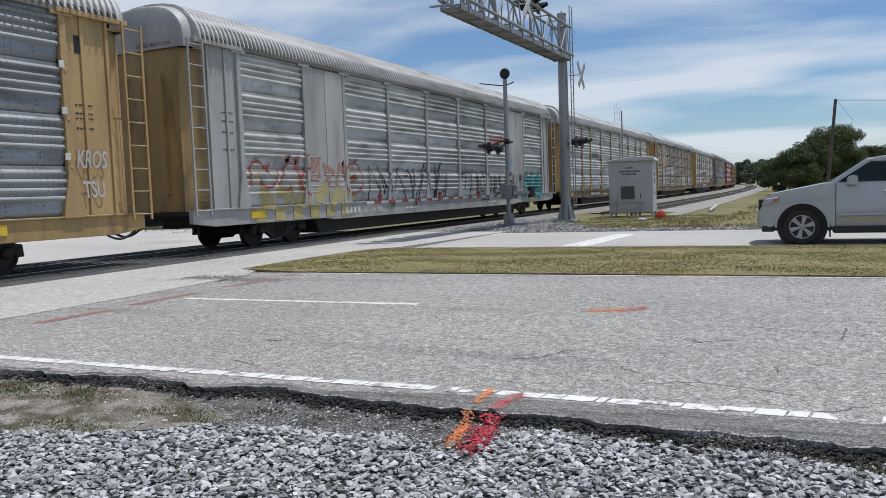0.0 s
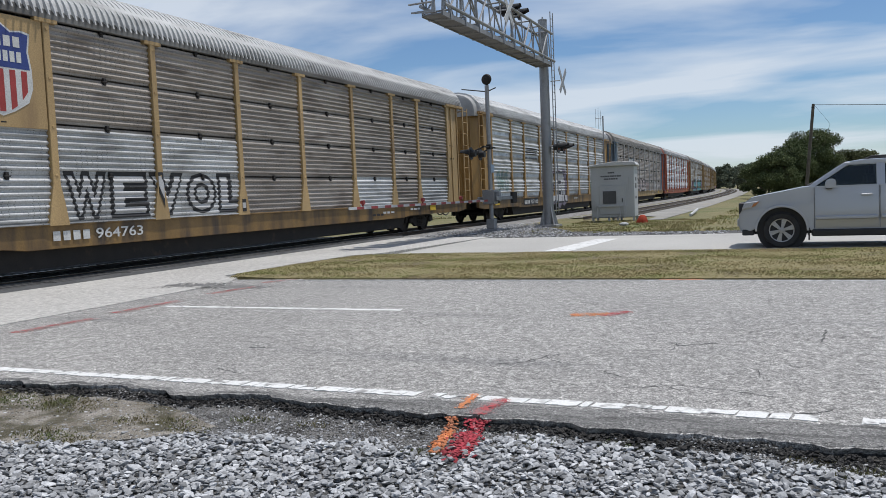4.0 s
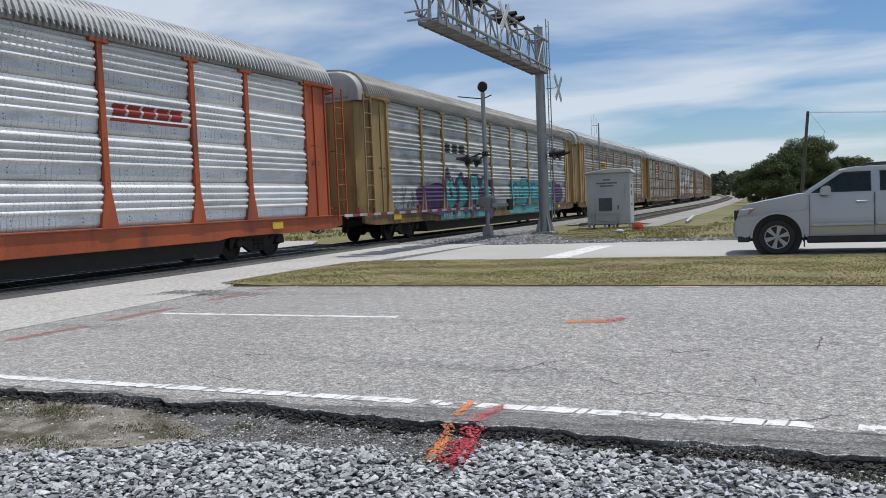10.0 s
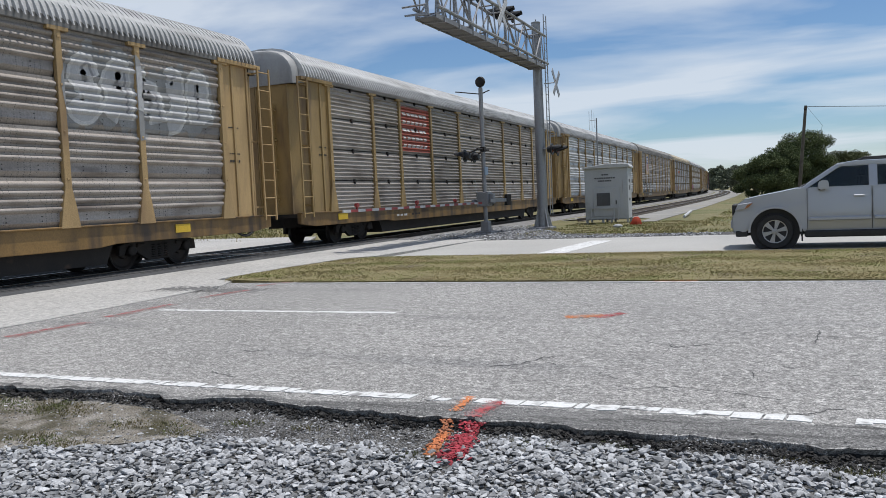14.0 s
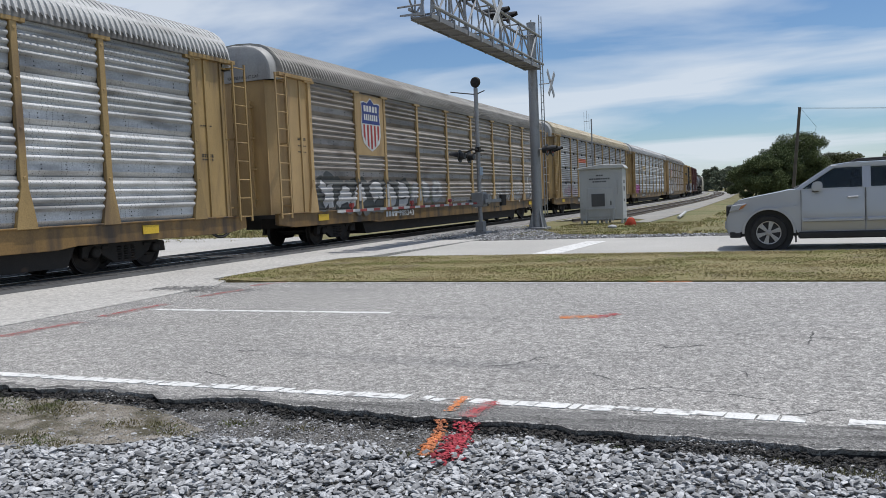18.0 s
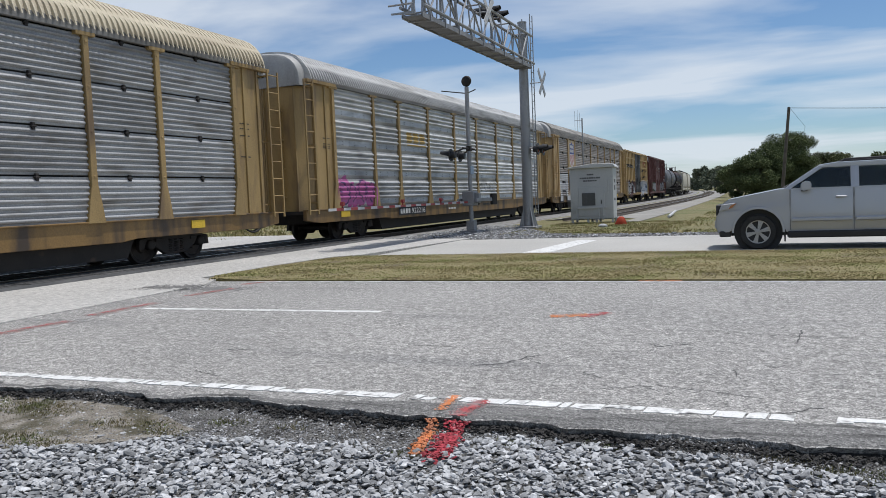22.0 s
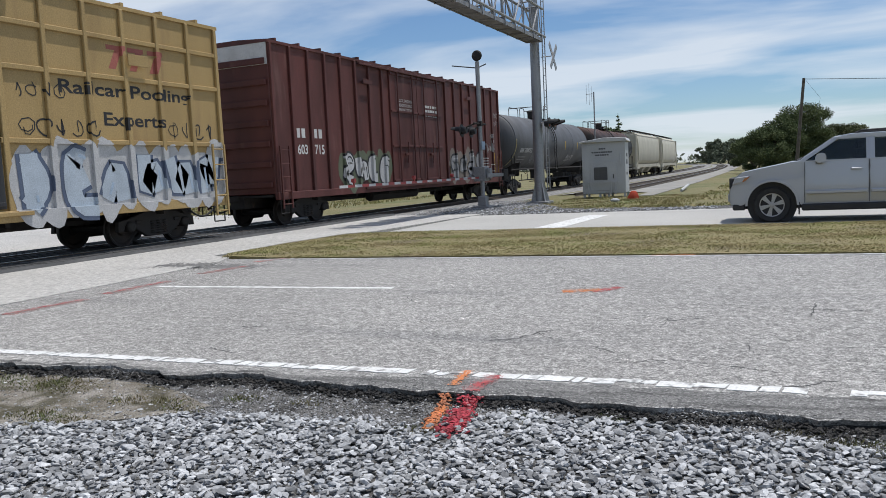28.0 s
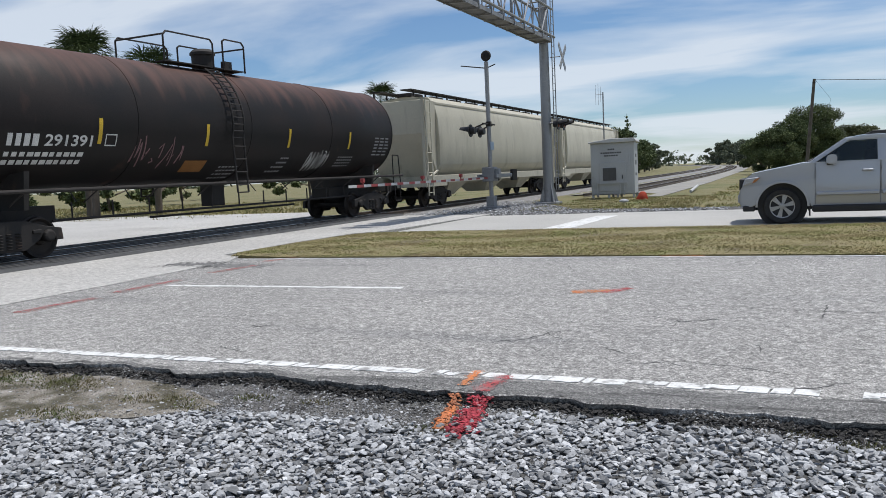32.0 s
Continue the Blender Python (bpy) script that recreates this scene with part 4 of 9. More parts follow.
def add_autorack(label, panels, frame_mat, roof_mat, end_mat=None, sill_mat=None, post_mat=None, bays=None, close=False):
    """A covered car carrier. bays: other materials for single bays of the camera's side."""
    end_mat, sill_mat, post_mat = end_mat or frame_mat, sill_mat or frame_mat, post_mat or frame_mat
    car = thing("autorack_car", Matrix(), label, "railway car", "cars of the freight train")
    if close:
        CLOSE_RIBBED.add(car.name)
    part("roof", cached("roof", roof_mesh), roof_mat, car, "ribbed metal roof")
    part("underframe", cached("under", under_mesh), M_STEEL_DARK, car)
    for side in (1, -1):
        part("side_sill", cached(f"sill{side}", lambda: sill_mesh(side)), sill_mat, car)
        part("eave_rail", cached(f"eave{side}", lambda: Mesh().box(*sorted((side * 1.46, side * 1.58)), -13.55, 13.55, 5.10, 5.295).data("eave_rail", 0.008)), M_FASCIA, car)
        for i, (a, b) in enumerate(zip(POSTS, POSTS[1:])):
            mat = (bays or {}).get(i, panels) if side > 0 else panels
            sheets = SHEETS_CLOSE if close else SHEETS
            if side < 0:
                part("panel", cached(f"panel{i}{close}", lambda: sheet_mesh(a + 0.03, b - 0.03, -1, sheets)), mat, car)
                continue
            for k, one in enumerate(sheets):
                part("side_sheet", cached(f"sheet{i}{k}{close}", lambda: sheet_mesh(a + 0.098, b - 0.098, 1, [one])), mat, car)
                if close:
                    part("sheet_clip", cached(f"clip{i}{k}", lambda: clip_mesh((a + b) / 2, one[-1][0] + 0.015)), M_STEEL_DARK, car)
                else:
                    part("bolts", cached(f"bolts{i}{k}", lambda: bolt_mesh(a, b, Z_SILL + k * SHEET_H)), M_STEEL_DARK, car)["kind"] = "stuff"
        for y in POSTS:
            part("post", cached(f"post{y}{side}", lambda: post_mesh(y, side)), post_mat, car)
    for rz in (0, 180):
        part("end_door", cached("end_door", end_door_mesh), end_mat, car, m=pose(0, 0, 0, 0, 0, rz))
        for side in (1, -1):
            part("end_panel", cached(f"end_panel{side}", lambda: end_panel_mesh(side)), end_mat, car, m=pose(0, 0, 0, 0, 0, rz))
            for y in (-13.24, -12.62):
                part("end_stiffener", cached(f"end_stiff{side}{y}", lambda: Mesh().box(*sorted((side * (X_SIDE + 0.008), side * (X_SIDE + 0.05))), y - 0.04, y + 0.04, Z_SILL, Z_EAVE - 0.03).data("end_stiffener", 0.006)), end_mat, car, m=pose(0, 0, 0, 0, 0, rz))
            part("eave_cap", cached(f"eave_cap{side}", lambda: Mesh().box(*sorted((side * (X_SIDE - 0.02), side * (X_SIDE + 0.13))), -13.75, -12.0, Z_EAVE - 0.02, Z_EAVE + 0.08).data("eave_cap", 0.006)), end_mat, car, m=pose(0, 0, 0, 0, 0, rz))
        for side in (1, -1):
            part("ladder", cached(f"rack_ladder{side}", lambda: ladder_mesh(side * 1.66, side * 1.66, -14.05, -13.55, 0.95, 5.12, 9, 0.016)), end_mat, car, m=pose(0, 0, 0, 0, 0, rz))
            for z in (1.3, 3.1, 4.95):
                part("ladder_bracket", cached(f"rack_bracket{z}{side}", lambda: Mesh().prism([(side * 1.66, -13.60), (side * 1.66, -13.54), (side * 1.46, -13.54), (side * 1.46, -13.20), (side * 1.40, -13.20), (side * 1.40, -13.60)], "z", z, z + 0.04).data("ladder_bracket")), end_mat, car, m=pose(0, 0, 0, 0, 0, rz))
        part("end_gable", cached("end_gable", end_gable_mesh), {M_ORANGE: M_ORANGE, M_BLUEGREY: M_GALV_BROWN}.get(frame_mat, M_GREYPAINT), car, "pale curved hood over the end door", pose(0, 0, 0, 0, 0, rz))
    add_truck(car, -10.1)
    add_truck(car, 10.1)
    add_ends(car, 14.0, 29.5, M_STEEL_DARK)
    TRAIN.append((car, 29.5, 10.1))
    return car
CAR = [
    add_autorack("blue-grey galvanised car carrier with tan ends", M_GALV_BLUE, M_TAN, M_ROOF, M_TAN, M_OCHRE),
    add_autorack("silver-grey car carrier with faded red and yellow paint", M_GALV_BRIGHT, M_GREYPAINT, M_ROOF),
    add_autorack("yellow-framed car carrier with bright metal sides", M_GALV_BRIGHT, M_YELLOW, M_ROOF, None, M_SILL),
    add_autorack("yellow-framed car carrier with a shield emblem", M_GALV_BROWN, M_TAN, M_ROOF, None, M_SILL, close=True),
    add_autorack("yellow-framed car carrier with large white graffiti", M_GALV_BRIGHT, M_YELLOW, M_ROOF, None, M_SILL),
    add_autorack("blue-grey-ended car carrier with grimy brown sides", M_GALV_BROWN, M_BLUEGREY, M_ROOF_GRIMY, M_BLUEGREY, M_OCHRE, M_GREYPAINT, close=True),
    add_autorack("orange-framed car carrier with clean bright sides", M_GALV_CLEAN, M_ORANGE, M_ROOF),
    add_autorack("ochre-framed car carrier with teal and purple graffiti", M_GALV_BRIGHT, M_OCHRE, M_ROOF_GRIMY, None, M_SILL),
    add_autorack("yellow-framed car carrier with grimy brown sides", M_GALV_BROWN, M_TAN, M_ROOF, None, M_SILL),
    add_autorack("yellow-framed car carrier with a red and white emblem", M_GALV_BROWN, M_OCHRE, M_ROOF, None, M_SILL, close=True),
    add_autorack("yellow-framed car carrier with pink and green graffiti", M_GALV_BRIGHT, M_OCHRE, M_ROOF, None, M_SILL),
    add_autorack("yellow-framed car carrier with a shield and white graffiti", M_GALV_BROWN, M_TAN, M_ROOF_GRIMY, None, M_SILL),
    add_autorack("yellow-framed car carrier with dull grey sides", M_GALV_GREY, M_OCHRE, M_ROOF_CREAM, None, M_SILL, close=True),
    add_autorack("yellow-framed car carrier with a magenta tag", M_GALV_BRIGHT, M_OCHRE, M_ROOF, None, M_SILL),
    add_autorack("yellow-framed car carrier with tall white letters sprayed", M_GALV_BROWN, M_TAN, M_ROOF_GRIMY, None, M_SILL, close=True),
]
# the second car has tan end doors under its grey paint
for o in CAR[1].children:
    if o.name.startswith("end_door"):
        o.material_slots[0].material = M_OCHRE


# ---- box cars, tank cars and hoppers at the end of the train ----
def underframe(half, z=0.95, w=1.3):
    g = Mesh().box(-w, w, -half, half, z - 0.06, z).box(-0.25, 0.25, -half, half, z - 0.38, z - 0.06)
    g.tube((0.7, -half * 0.3, z - 0.32), (0.7, half * 0.1, z - 0.32), 0.18, 10)
    g.tube((-0.9, -half * 0.8, z - 0.2), (-0.9, half * 0.8, z - 0.2), 0.03, 6)
    for k in range(-3, 4):
        g.box(-w, w, k * half / 4 - 0.05, k * half / 4 + 0.05, z - 0.25, z - 0.06)
    return g.data("underframe")


def side_ladder(car, x, y, z0, z1, rungs, mat, name="ladder"):
    part(name, ladder_mesh(x, x, y - 0.22, y + 0.22, z0, z1, rungs), mat, car)


def add_boxcar(label, body, half, total, top, x_side, rib_step, door, door_mat, waist, plug=False, truck_in=2.1):
    """A ribbed box car. door: (y0, y1) of the doorway; waist: heights of horizontal stiffeners."""
    car = thing("box_car", Matrix(), label, "railway car", "cars of the freight train")
    part("underframe", underframe(half), M_STEEL_DARK, car)
    part("body", Mesh().box(-x_side, x_side, -half, half, 0.98, top - 0.12).data("body", 0.02), body, car)
    g = Mesh()
    g.prism([(-x_side - 0.05, top - 0.14), (x_side + 0.05, top - 0.14), (x_side + 0.05, top - 0.06), (0.5, top), (-0.5, top), (-x_side - 0.05, top - 0.06)], "y", -half - 0.04, half + 0.04)
    y = -half + 0.4
    while y < half:
        g.box(-x_side - 0.04, x_side + 0.04, y - 0.04, y + 0.04, top - 0.10, top + 0.02)
        y += 1.2
    part("roof", g.data("roof"), body, car, "weathered painted metal roof")
    for side in (1, -1):
        y = -half + 0.08
        k = 0
        n = round((2 * half - 0.16) / rib_step)
        step = (2 * half - 0.16) / n
        for k in range(n + 1):
            y = -half + 0.08 + k * step
            if door[0] < y < door[1]:
                continue
            part("rib", cached(f"rib{x_side}{top}{side}", lambda: Mesh().prism([(-0.07, 1.0), (0.07, 1.0), (0.05, top - 0.14), (-0.05, top - 0.14)], "x", side * x_side, side * (x_side + 0.075)).data("rib", 0.012)), body, car, m=pose(0, y, 0))
        for z in waist:
            for a, b in ((-half, door[0] - 0.02), (door[1] + 0.02, half)):
                part("stiffener", Mesh().box(*sorted((side * x_side, side * (x_side + 0.06))), a, b, z - 0.05, z + 0.05).data("stiffener", 0.01), body, car)
        part("side_sill", Mesh().box(*sorted((side * (x_side - 0.05), side * (x_side + 0.09))), -half, half, 0.80, 1.02).data("side_sill", 0.01), body, car)
        leaves = ((door[0], (door[0] + door[1]) / 2 - 0.02), ((door[0] + door[1]) / 2 + 0.02, door[1]))
        for a, b in leaves:
            d = part("door", Mesh().box(*sorted((side * x_side, side * (x_side + 0.06))), a, b, 1.06, top - 0.22).data("door", 0.01), door_mat, car, "sliding plug door")
            for z in (1.15, 1.15 + (top - 1.5) * 0.33, 1.15 + (top - 1.5) * 0.66, top - 0.32):
                part("door_stiffener", Mesh().box(*sorted((side * (x_side + 0.05), side * (x_side + 0.10))), a + 0.03, b - 0.03, z - 0.04, z + 0.04).data("door_stiffener", 0.008), door_mat, d)
            for f in (0.22, 0.78):
                yy = a + (b - a) * f
                part("locking_bar", Mesh().tube((side * (x_side + 0.13), yy, 0.95), (side * (x_side + 0.13), yy, top - 0.25), 0.028, 8).data("locking_bar"), door_mat, d)
            part("door_handle", Mesh().box(*sorted((side * (x_side + 0.1), side * (x_side + 0.17))), (a + b) / 2 - 0.25, (a + b) / 2 + 0.25, 2.1, 2.18).tube((side * (x_side + 0.12), (a + b) / 2, 1.8), (side * (x_side + 0.16), (a + b) / 2, 2.6), 0.03, 6).data("door_handle"), door_mat, d)
        part("door_track", Mesh().box(*sorted((side * (x_side + 0.05), side * (x_side + 0.16))), door[0] - (door[1] - door[0]) * 0.5, door[1] + 0.5, 0.92, 1.0).data("door_track", 0.008), body, car)
        part("door_track", Mesh().box(*sorted((side * (x_side + 0.05), side * (x_side + 0.14))), door[0] - (door[1] - door[0]) * 0.5, door[1] + 0.5, top - 0.24, top - 0.17).data("door_track", 0.008), body, car)
        for y in (-half + 0.35, half - 0.35):
            side_ladder(car, side * (x_side + 0.14), y, 0.55, 2.35, 5, body)
            part("sill_step", Mesh().path([(side * (x_side + 0.02), y - 0.2, 0.85), (side * (x_side + 0.02), y - 0.2, 0.40), (side * (x_side + 0.02), y + 0.2, 0.40), (side * (x_side + 0.02), y + 0.2, 0.85)], 0.018).data("sill_step"), M_STEEL_DARK, car)
    for s in (-1, 1):
        for k in range(7):
            z = 1.25 + k * (top - 1.9) / 6
            part("end_rib", Mesh().box(-x_side + 0.08, x_side - 0.08, *sorted((s * half, s * (half + 0.07))), z - 0.09, z + 0.09).data("end_rib", 0.02), body, car)
        part("end_top_sheet", Mesh().box(-x_side + 0.02, x_side - 0.02, *sorted((s * half, s * (half + 0.03))), top - 0.75, top - 0.14).data("end_top_sheet"), C_WHITE if body is M_MAROON else body, car, "white-painted sheet at the top of the end" if body is M_MAROON else "")
        part("brake_wheel", Mesh().lathe([(0.24, s * 0.02), (0.27, 0.0), (0.24, -s * 0.02), (0.21, 0.0)], (-0.6, s * (half + 0.16), 2.3), "y", 16).box(-0.62, -0.58, *sorted((s * half, s * (half + 0.16))), 2.28, 2.32).data("brake_wheel"), M_STEEL_DARK, car)
    add_truck(car, -half + truck_in)
    add_truck(car, half - truck_in)
    add_ends(car, half, total, M_STEEL_DARK)
    TRAIN.append((car, total, half - truck_in))
    return car


OFF = -0.75


def add_tank(label, paint_mat, r, half_tank, total, z_mid, rust=None):
    car = thing("tank_car", Matrix(), label, "railway car", "cars of the freight train")
    prof = [(0.02, -half_tank - 0.42), (r * 0.45, -half_tank - 0.38), (r * 0.78, -half_tank - 0.24), (r * 0.94, -half_tank - 0.09), (r, -half_tank)]
    prof += [(r, -half_tank * f) for f in (0.66, 0.33, 0.0, -0.33, -0.66)]
    prof += [(a, -b) for a, b in reversed(prof[:5])]
    part("shell", Mesh().lathe(prof, (0, 0, z_mid), "y", 48).data("shell", 0, True, 50), paint_mat, car)
    for f in (-1.0, -0.5, 0.0, 0.5, 1.0):
        part("weld_band", Mesh().lathe([(r - 0.02, -0.03), (r + 0.012, -0.015), (r + 0.012, 0.015), (r - 0.02, 0.03)], (0, f * half_tank, z_mid), "y", 48).data("weld_band", 0, True), paint_mat, car)
    # stub sills, side rails and cradle
    half = half_tank + 0.75
    for s in (-1, 1):
        part("stub_sill", Mesh().box(-0.35, 0.35, *sorted((s * (half_tank - 2.6), s * (half + 0.25))), 0.68, 1.05).data("stub_sill", 0.015), M_STEEL_DARK, car)
        part("cradle", Mesh().prism([(-1.25, 1.0), (1.25, 1.0), (1.35, 1.75), (0.9, z_mid - r * 0.8), (0, z_mid - r - 0.02), (-0.9, z_mid - r * 0.8), (-1.35, 1.75)], "y", s * (half_tank - 1.2) - 0.06, s * (half_tank - 1.2) + 0.06).data("cradle"), M_STEEL_DARK, car)
        part("end_platform", Mesh().box(-1.45, 1.45, *sorted((s * (half_tank + 0.1), s * (half + 0.25))), 1.02, 1.10).data("end_platform"), M_STEEL_DARK, car)
        for x in (-1.45, 1.45):
            rail = Mesh()
            rail.path([(x, s * (half_tank + 0.05), 1.1), (x, s * (half_tank + 0.05), 2.1), (x, s * (half_tank + 0.5), 2.1), (x, s * (half_tank + 0.6), 1.1)], 0.022)
            part("end_handrail", rail.data("end_handrail"), M_STEEL_DARK, car)
            rail = Mesh()
            rail.path([(x, s * (half_tank + 0.15), 1.05), (x, s * (half_tank + 0.15), 0.45), (x, s * (half_tank + 0.55), 0.45), (x, s * (half_tank + 0.55), 1.05)], 0.02)
            part("end_step", rail.data("end_step"), M_STEEL_DARK, car)
    for side in (-1, 1):
        part("running_rail", Mesh().tube((side * 1.46, -half, 1.36), (side * 1.46, half, 1.36), 0.04, 8).data("running_rail"), M_STEEL_DARK, car)
        ladder = Mesh()
        pts = []
        for a in range(-14, 62, 6):
            an = radians(a)
            pts.append((side * (r + 0.14) * math.cos(an), (r + 0.14) * math.sin(an) + z_mid))
        pts = [(side * (r + 0.14), 1.1)] + pts
        for dy in (-0.22, 0.22):
            ladder.path([(px, OFF + dy, pz) for px, pz in pts], 0.026, 6)
        for px, pz in pts[::1]:
            ladder.tube((px, OFF - 0.22, pz), (px, OFF + 0.22, pz), 0.018, 6)
        for k in range(4):
            z = 1.3 + k * 0.33
            ladder.tube((side * (r + 0.14), OFF - 0.22, z), (side * (r + 0.14), OFF + 0.22, z), 0.018, 6)
        part("ladder", ladder.data("ladder"), M_STEEL_DARK, car)
        brace = Mesh().tube((side * 1.46, 0, 1.36), (side * 1.12, -0.12, 1.08), 0.016, 6).data("rail_brace")
        for k in range(-4, 5):
            if abs(k) > 0:
                part("rail_brace", brace, M_STEEL_DARK, car, m=pose(0, k * half_tank / 4.6, 0))
    pipe = Mesh()
    for k in range(-5, 6):
        pipe.path([(0.9, k * 1.1, 1.1), (0.9, k * 1.1, 0.72)], 0.02)
    pipe.path([(0.9, -6, 0.74), (0.9, 6, 0.74)], 0.03).path([(0.6, -3, 0.62), (0.6, 3, 0.62)], 0.03)
    pipe.box(-0.2, 0.2, -0.25, 0.25, 0.75, z_mid - r + 0.05)
    part("brake_piping", pipe.data("brake_piping"), M_STEEL_DARK, car)
    top = z_mid + r
    part("valve_dome", Mesh().lathe([(0.30, 0.0), (0.30, 0.50), (0.34, 0.51), (0.34, 0.58), (0.25, 0.66), (0.05, 0.68)], (0, 0, top - 0.08), "z", 18).box(0.2, 0.34, 0.5, 0.8, top - 0.05, top + 0.3).data("valve_dome", 0, True, 35), M_STEEL_DARK, car)
    part("top_platform", Mesh().box(-0.78, -0.40, OFF - 1.5, OFF + 1.5, top - 0.03, top + 0.0).box(0.40, 0.78, OFF - 1.5, OFF + 1.5, top - 0.03, top + 0.0).data("top_platform"), M_STEEL_DARK, car)
    for x in (-0.78, 0.78):
        rails = Mesh()
        rails.path([(x, OFF - 1.55, top - 0.05), (x, OFF - 1.55, top + 0.60), (x, OFF - 1.45, top + 0.70), (x, OFF + 0.15, top + 0.70), (x, OFF + 0.25, top + 0.60), (x, OFF + 0.25, top - 0.05)], 0.024)
        part("top_handrail", rails.data("top_handrail"), M_STEEL_DARK, car)
        rails = Mesh()
        rails.path([(x, OFF + 0.65, top - 0.05), (x, OFF + 0.65, top + 0.72), (x, OFF + 0.75, top + 0.78), (x, OFF + 1.45, top + 0.78), (x, OFF + 1.55, top + 0.68), (x, OFF + 1.55, top - 0.05)], 0.024)
        part("top_handrail", rails.data("top_handrail"), M_STEEL_DARK, car)
    for y in (-1.55, 1.55):
        part("cross_rail", Mesh().tube((-0.78, OFF + y, top + 0.62), (0.78, OFF + y, top + 0.62), 0.024, 6).data("cross_rail"), M_STEEL_DARK, car)
    add_truck(car, -half_tank + 0.9)
    add_truck(car, half_tank - 0.9)
    add_ends(car, half + 0.1, total, M_STEEL_DARK)
    TRAIN.append((car, total, half_tank - 0.9))
    return car


def add_hopper(label, mat, half, total, top):
    car = thing("hopper_car", Matrix(), label, "railway car", "cars of the freight train")
    sec = [(0.35, 0.85), (1.25, 1.45), (1.46, 1.75), (1.50, 2.5), (1.46, 3.6), (1.30, top - 0.35), (1.05, top - 0.12), (0.0, top)]
    sec = sec + [(-a, b) for a, b in reversed(sec[:-1])]
    n = len(sec)
    g = Mesh()
    ys = [-half + 1.3, half - 1.3]
    vs = [(a, y, b) for y in ys for a, b in sec]
    g.add(vs, [(i, (i + 1) % n, n + (i + 1) % n, n + i) for i in range(n)] + [tuple(range(n)), tuple(range(n, 2 * n))])
    part("body", g.data("body", 0.02, True, 25), mat, car)
    for s in (-1, 1):
        e = Mesh()
        # sloping end sheet that reaches out under the roof
        e.prism([(s * (half - 1.32), 1.25), (s * (half - 0.25), 3.0), (s * (half - 0.1), top - 0.3), (s * (half - 1.32), top - 0.3)], "x", -1.34, 1.34)
        part("end_slope", e.data("end_slope", 0.02), mat, car)
        g = Mesh()
        for x in (-1.35, 1.35):
            g.box(x - 0.06, x + 0.06, *sorted((s * (half - 0.18), s * (half - 0.06))), 0.9, top - 0.3)
            g.tube((x, s * (half - 0.1), 1.1), (x, s * (half - 1.3), 1.5), 0.05, 6)
        part("end_post", g.data("end_post"), mat, car)
        part("end_sill", Mesh().box(-1.45, 1.45, *sorted((s * (half - 2.0), s * half)), 0.85, 1.05).data("end_sill", 0.015), mat, car)
        for side in (-1, 1):
            side_ladder(car, side * 1.46, s * (half - 0.35), 0.5, top - 0.3, 10, mat)
    for side in (1, -1):
        part("side_sill", Mesh().box(*sorted((side * 1.28, side * 1.42)), -half, half, 0.98, 1.30).data("side_sill", 0.012), mat, car)
        part("roof_edge", Mesh().box(*sorted((side * 1.22, side * 1.34)), -half + 0.1, half - 0.1, top - 0.42, top - 0.33).data("roof_edge", 0.01), mat, car)
    for k in range(3):
        y = (k - 1) * half * 0.52
        c = Mesh()
        a = [(-1.1, y - 1.3, 1.2), (1.1, y - 1.3, 1.2), (1.1, y + 1.3, 1.2), (-1.1, y + 1.3, 1.2), (-0.5, y - 0.45, 0.42), (0.5, y - 0.45, 0.42), (0.5, y + 0.45, 0.42), (-0.5, y + 0.45, 0.42)]
        c.add(a, [(0, 1, 2, 3), (4, 7, 6, 5), (0, 4, 5, 1), (1, 5, 6, 2), (2, 6, 7, 3), (3, 7, 4, 0)])
        part("chute", c.data("chute", 0.02), mat, car)
    w = Mesh().box(-0.95, -0.45, -half, half, top + 0.10, top + 0.14).box(0.45, 0.95, -half, half, top + 0.10, top + 0.14)
    y = -half + 0.3
    while y < half:
        for x in (-0.9, 0.9):
            w.box(x - 0.03, x + 0.03, y - 0.03, y + 0.03, top - 0.12, top + 0.1)
        y += 1.1
    part("roof_walk", w.data("roof_walk"), M_STEEL_DARK, car, "dark grated roof walkway")
    for k in range(8):
        y = -half + 1.8 + k * (2 * half - 3.6) / 7
        part("hatch_cover", cached("hatch", lambda: Mesh().box(-0.32, 0.32, -0.6, 0.6, top - 0.02, top + 0.12).data("hatch_cover", 0.02)), M_STEEL_DARK, car, m=pose(0, y, 0))
    add_truck(car, -half + 2.0)
    add_truck(car, half - 2.0)
    add_ends(car, half, total, M_STEEL_DARK)
    TRAIN.append((car, total, half - 2.0))
    return car


BOX_YELLOW = add_boxcar("chalky yellow box car with a black door and graffiti", M_BOXYELLOW, 8.35, 18.9, 5.40, 1.46, 1.05, (-1.95, 1.95), M_BLACKPAINT, (2.35, 3.75, 4.6))
BOX_MAROON = add_boxcar("oxide-red box car with double doors and graffiti", M_MAROON, 9.68, 21.7, 5.42, 1.42, 0.95, (-2.3, 2.3), M_MAROON, ())
TANK_GREY = add_tank("dusty grey tank car with a top platform", M_TANKGREY, 1.55, 8.3, 18.9, 2.92)
TANK_BLACK = add_tank("black tank car with rust along its top", M_TANKBLACK, 1.52, 8.05, 20.4, 2.92)
HOPPERS = [add_hopper("cream covered hopper car with rounded sides", M_CREAM, 9.2, 19.9, 4.62), add_hopper("pale cream covered hopper car closing the train", M_CREAM, 8.9, 19.0, 4.62)]


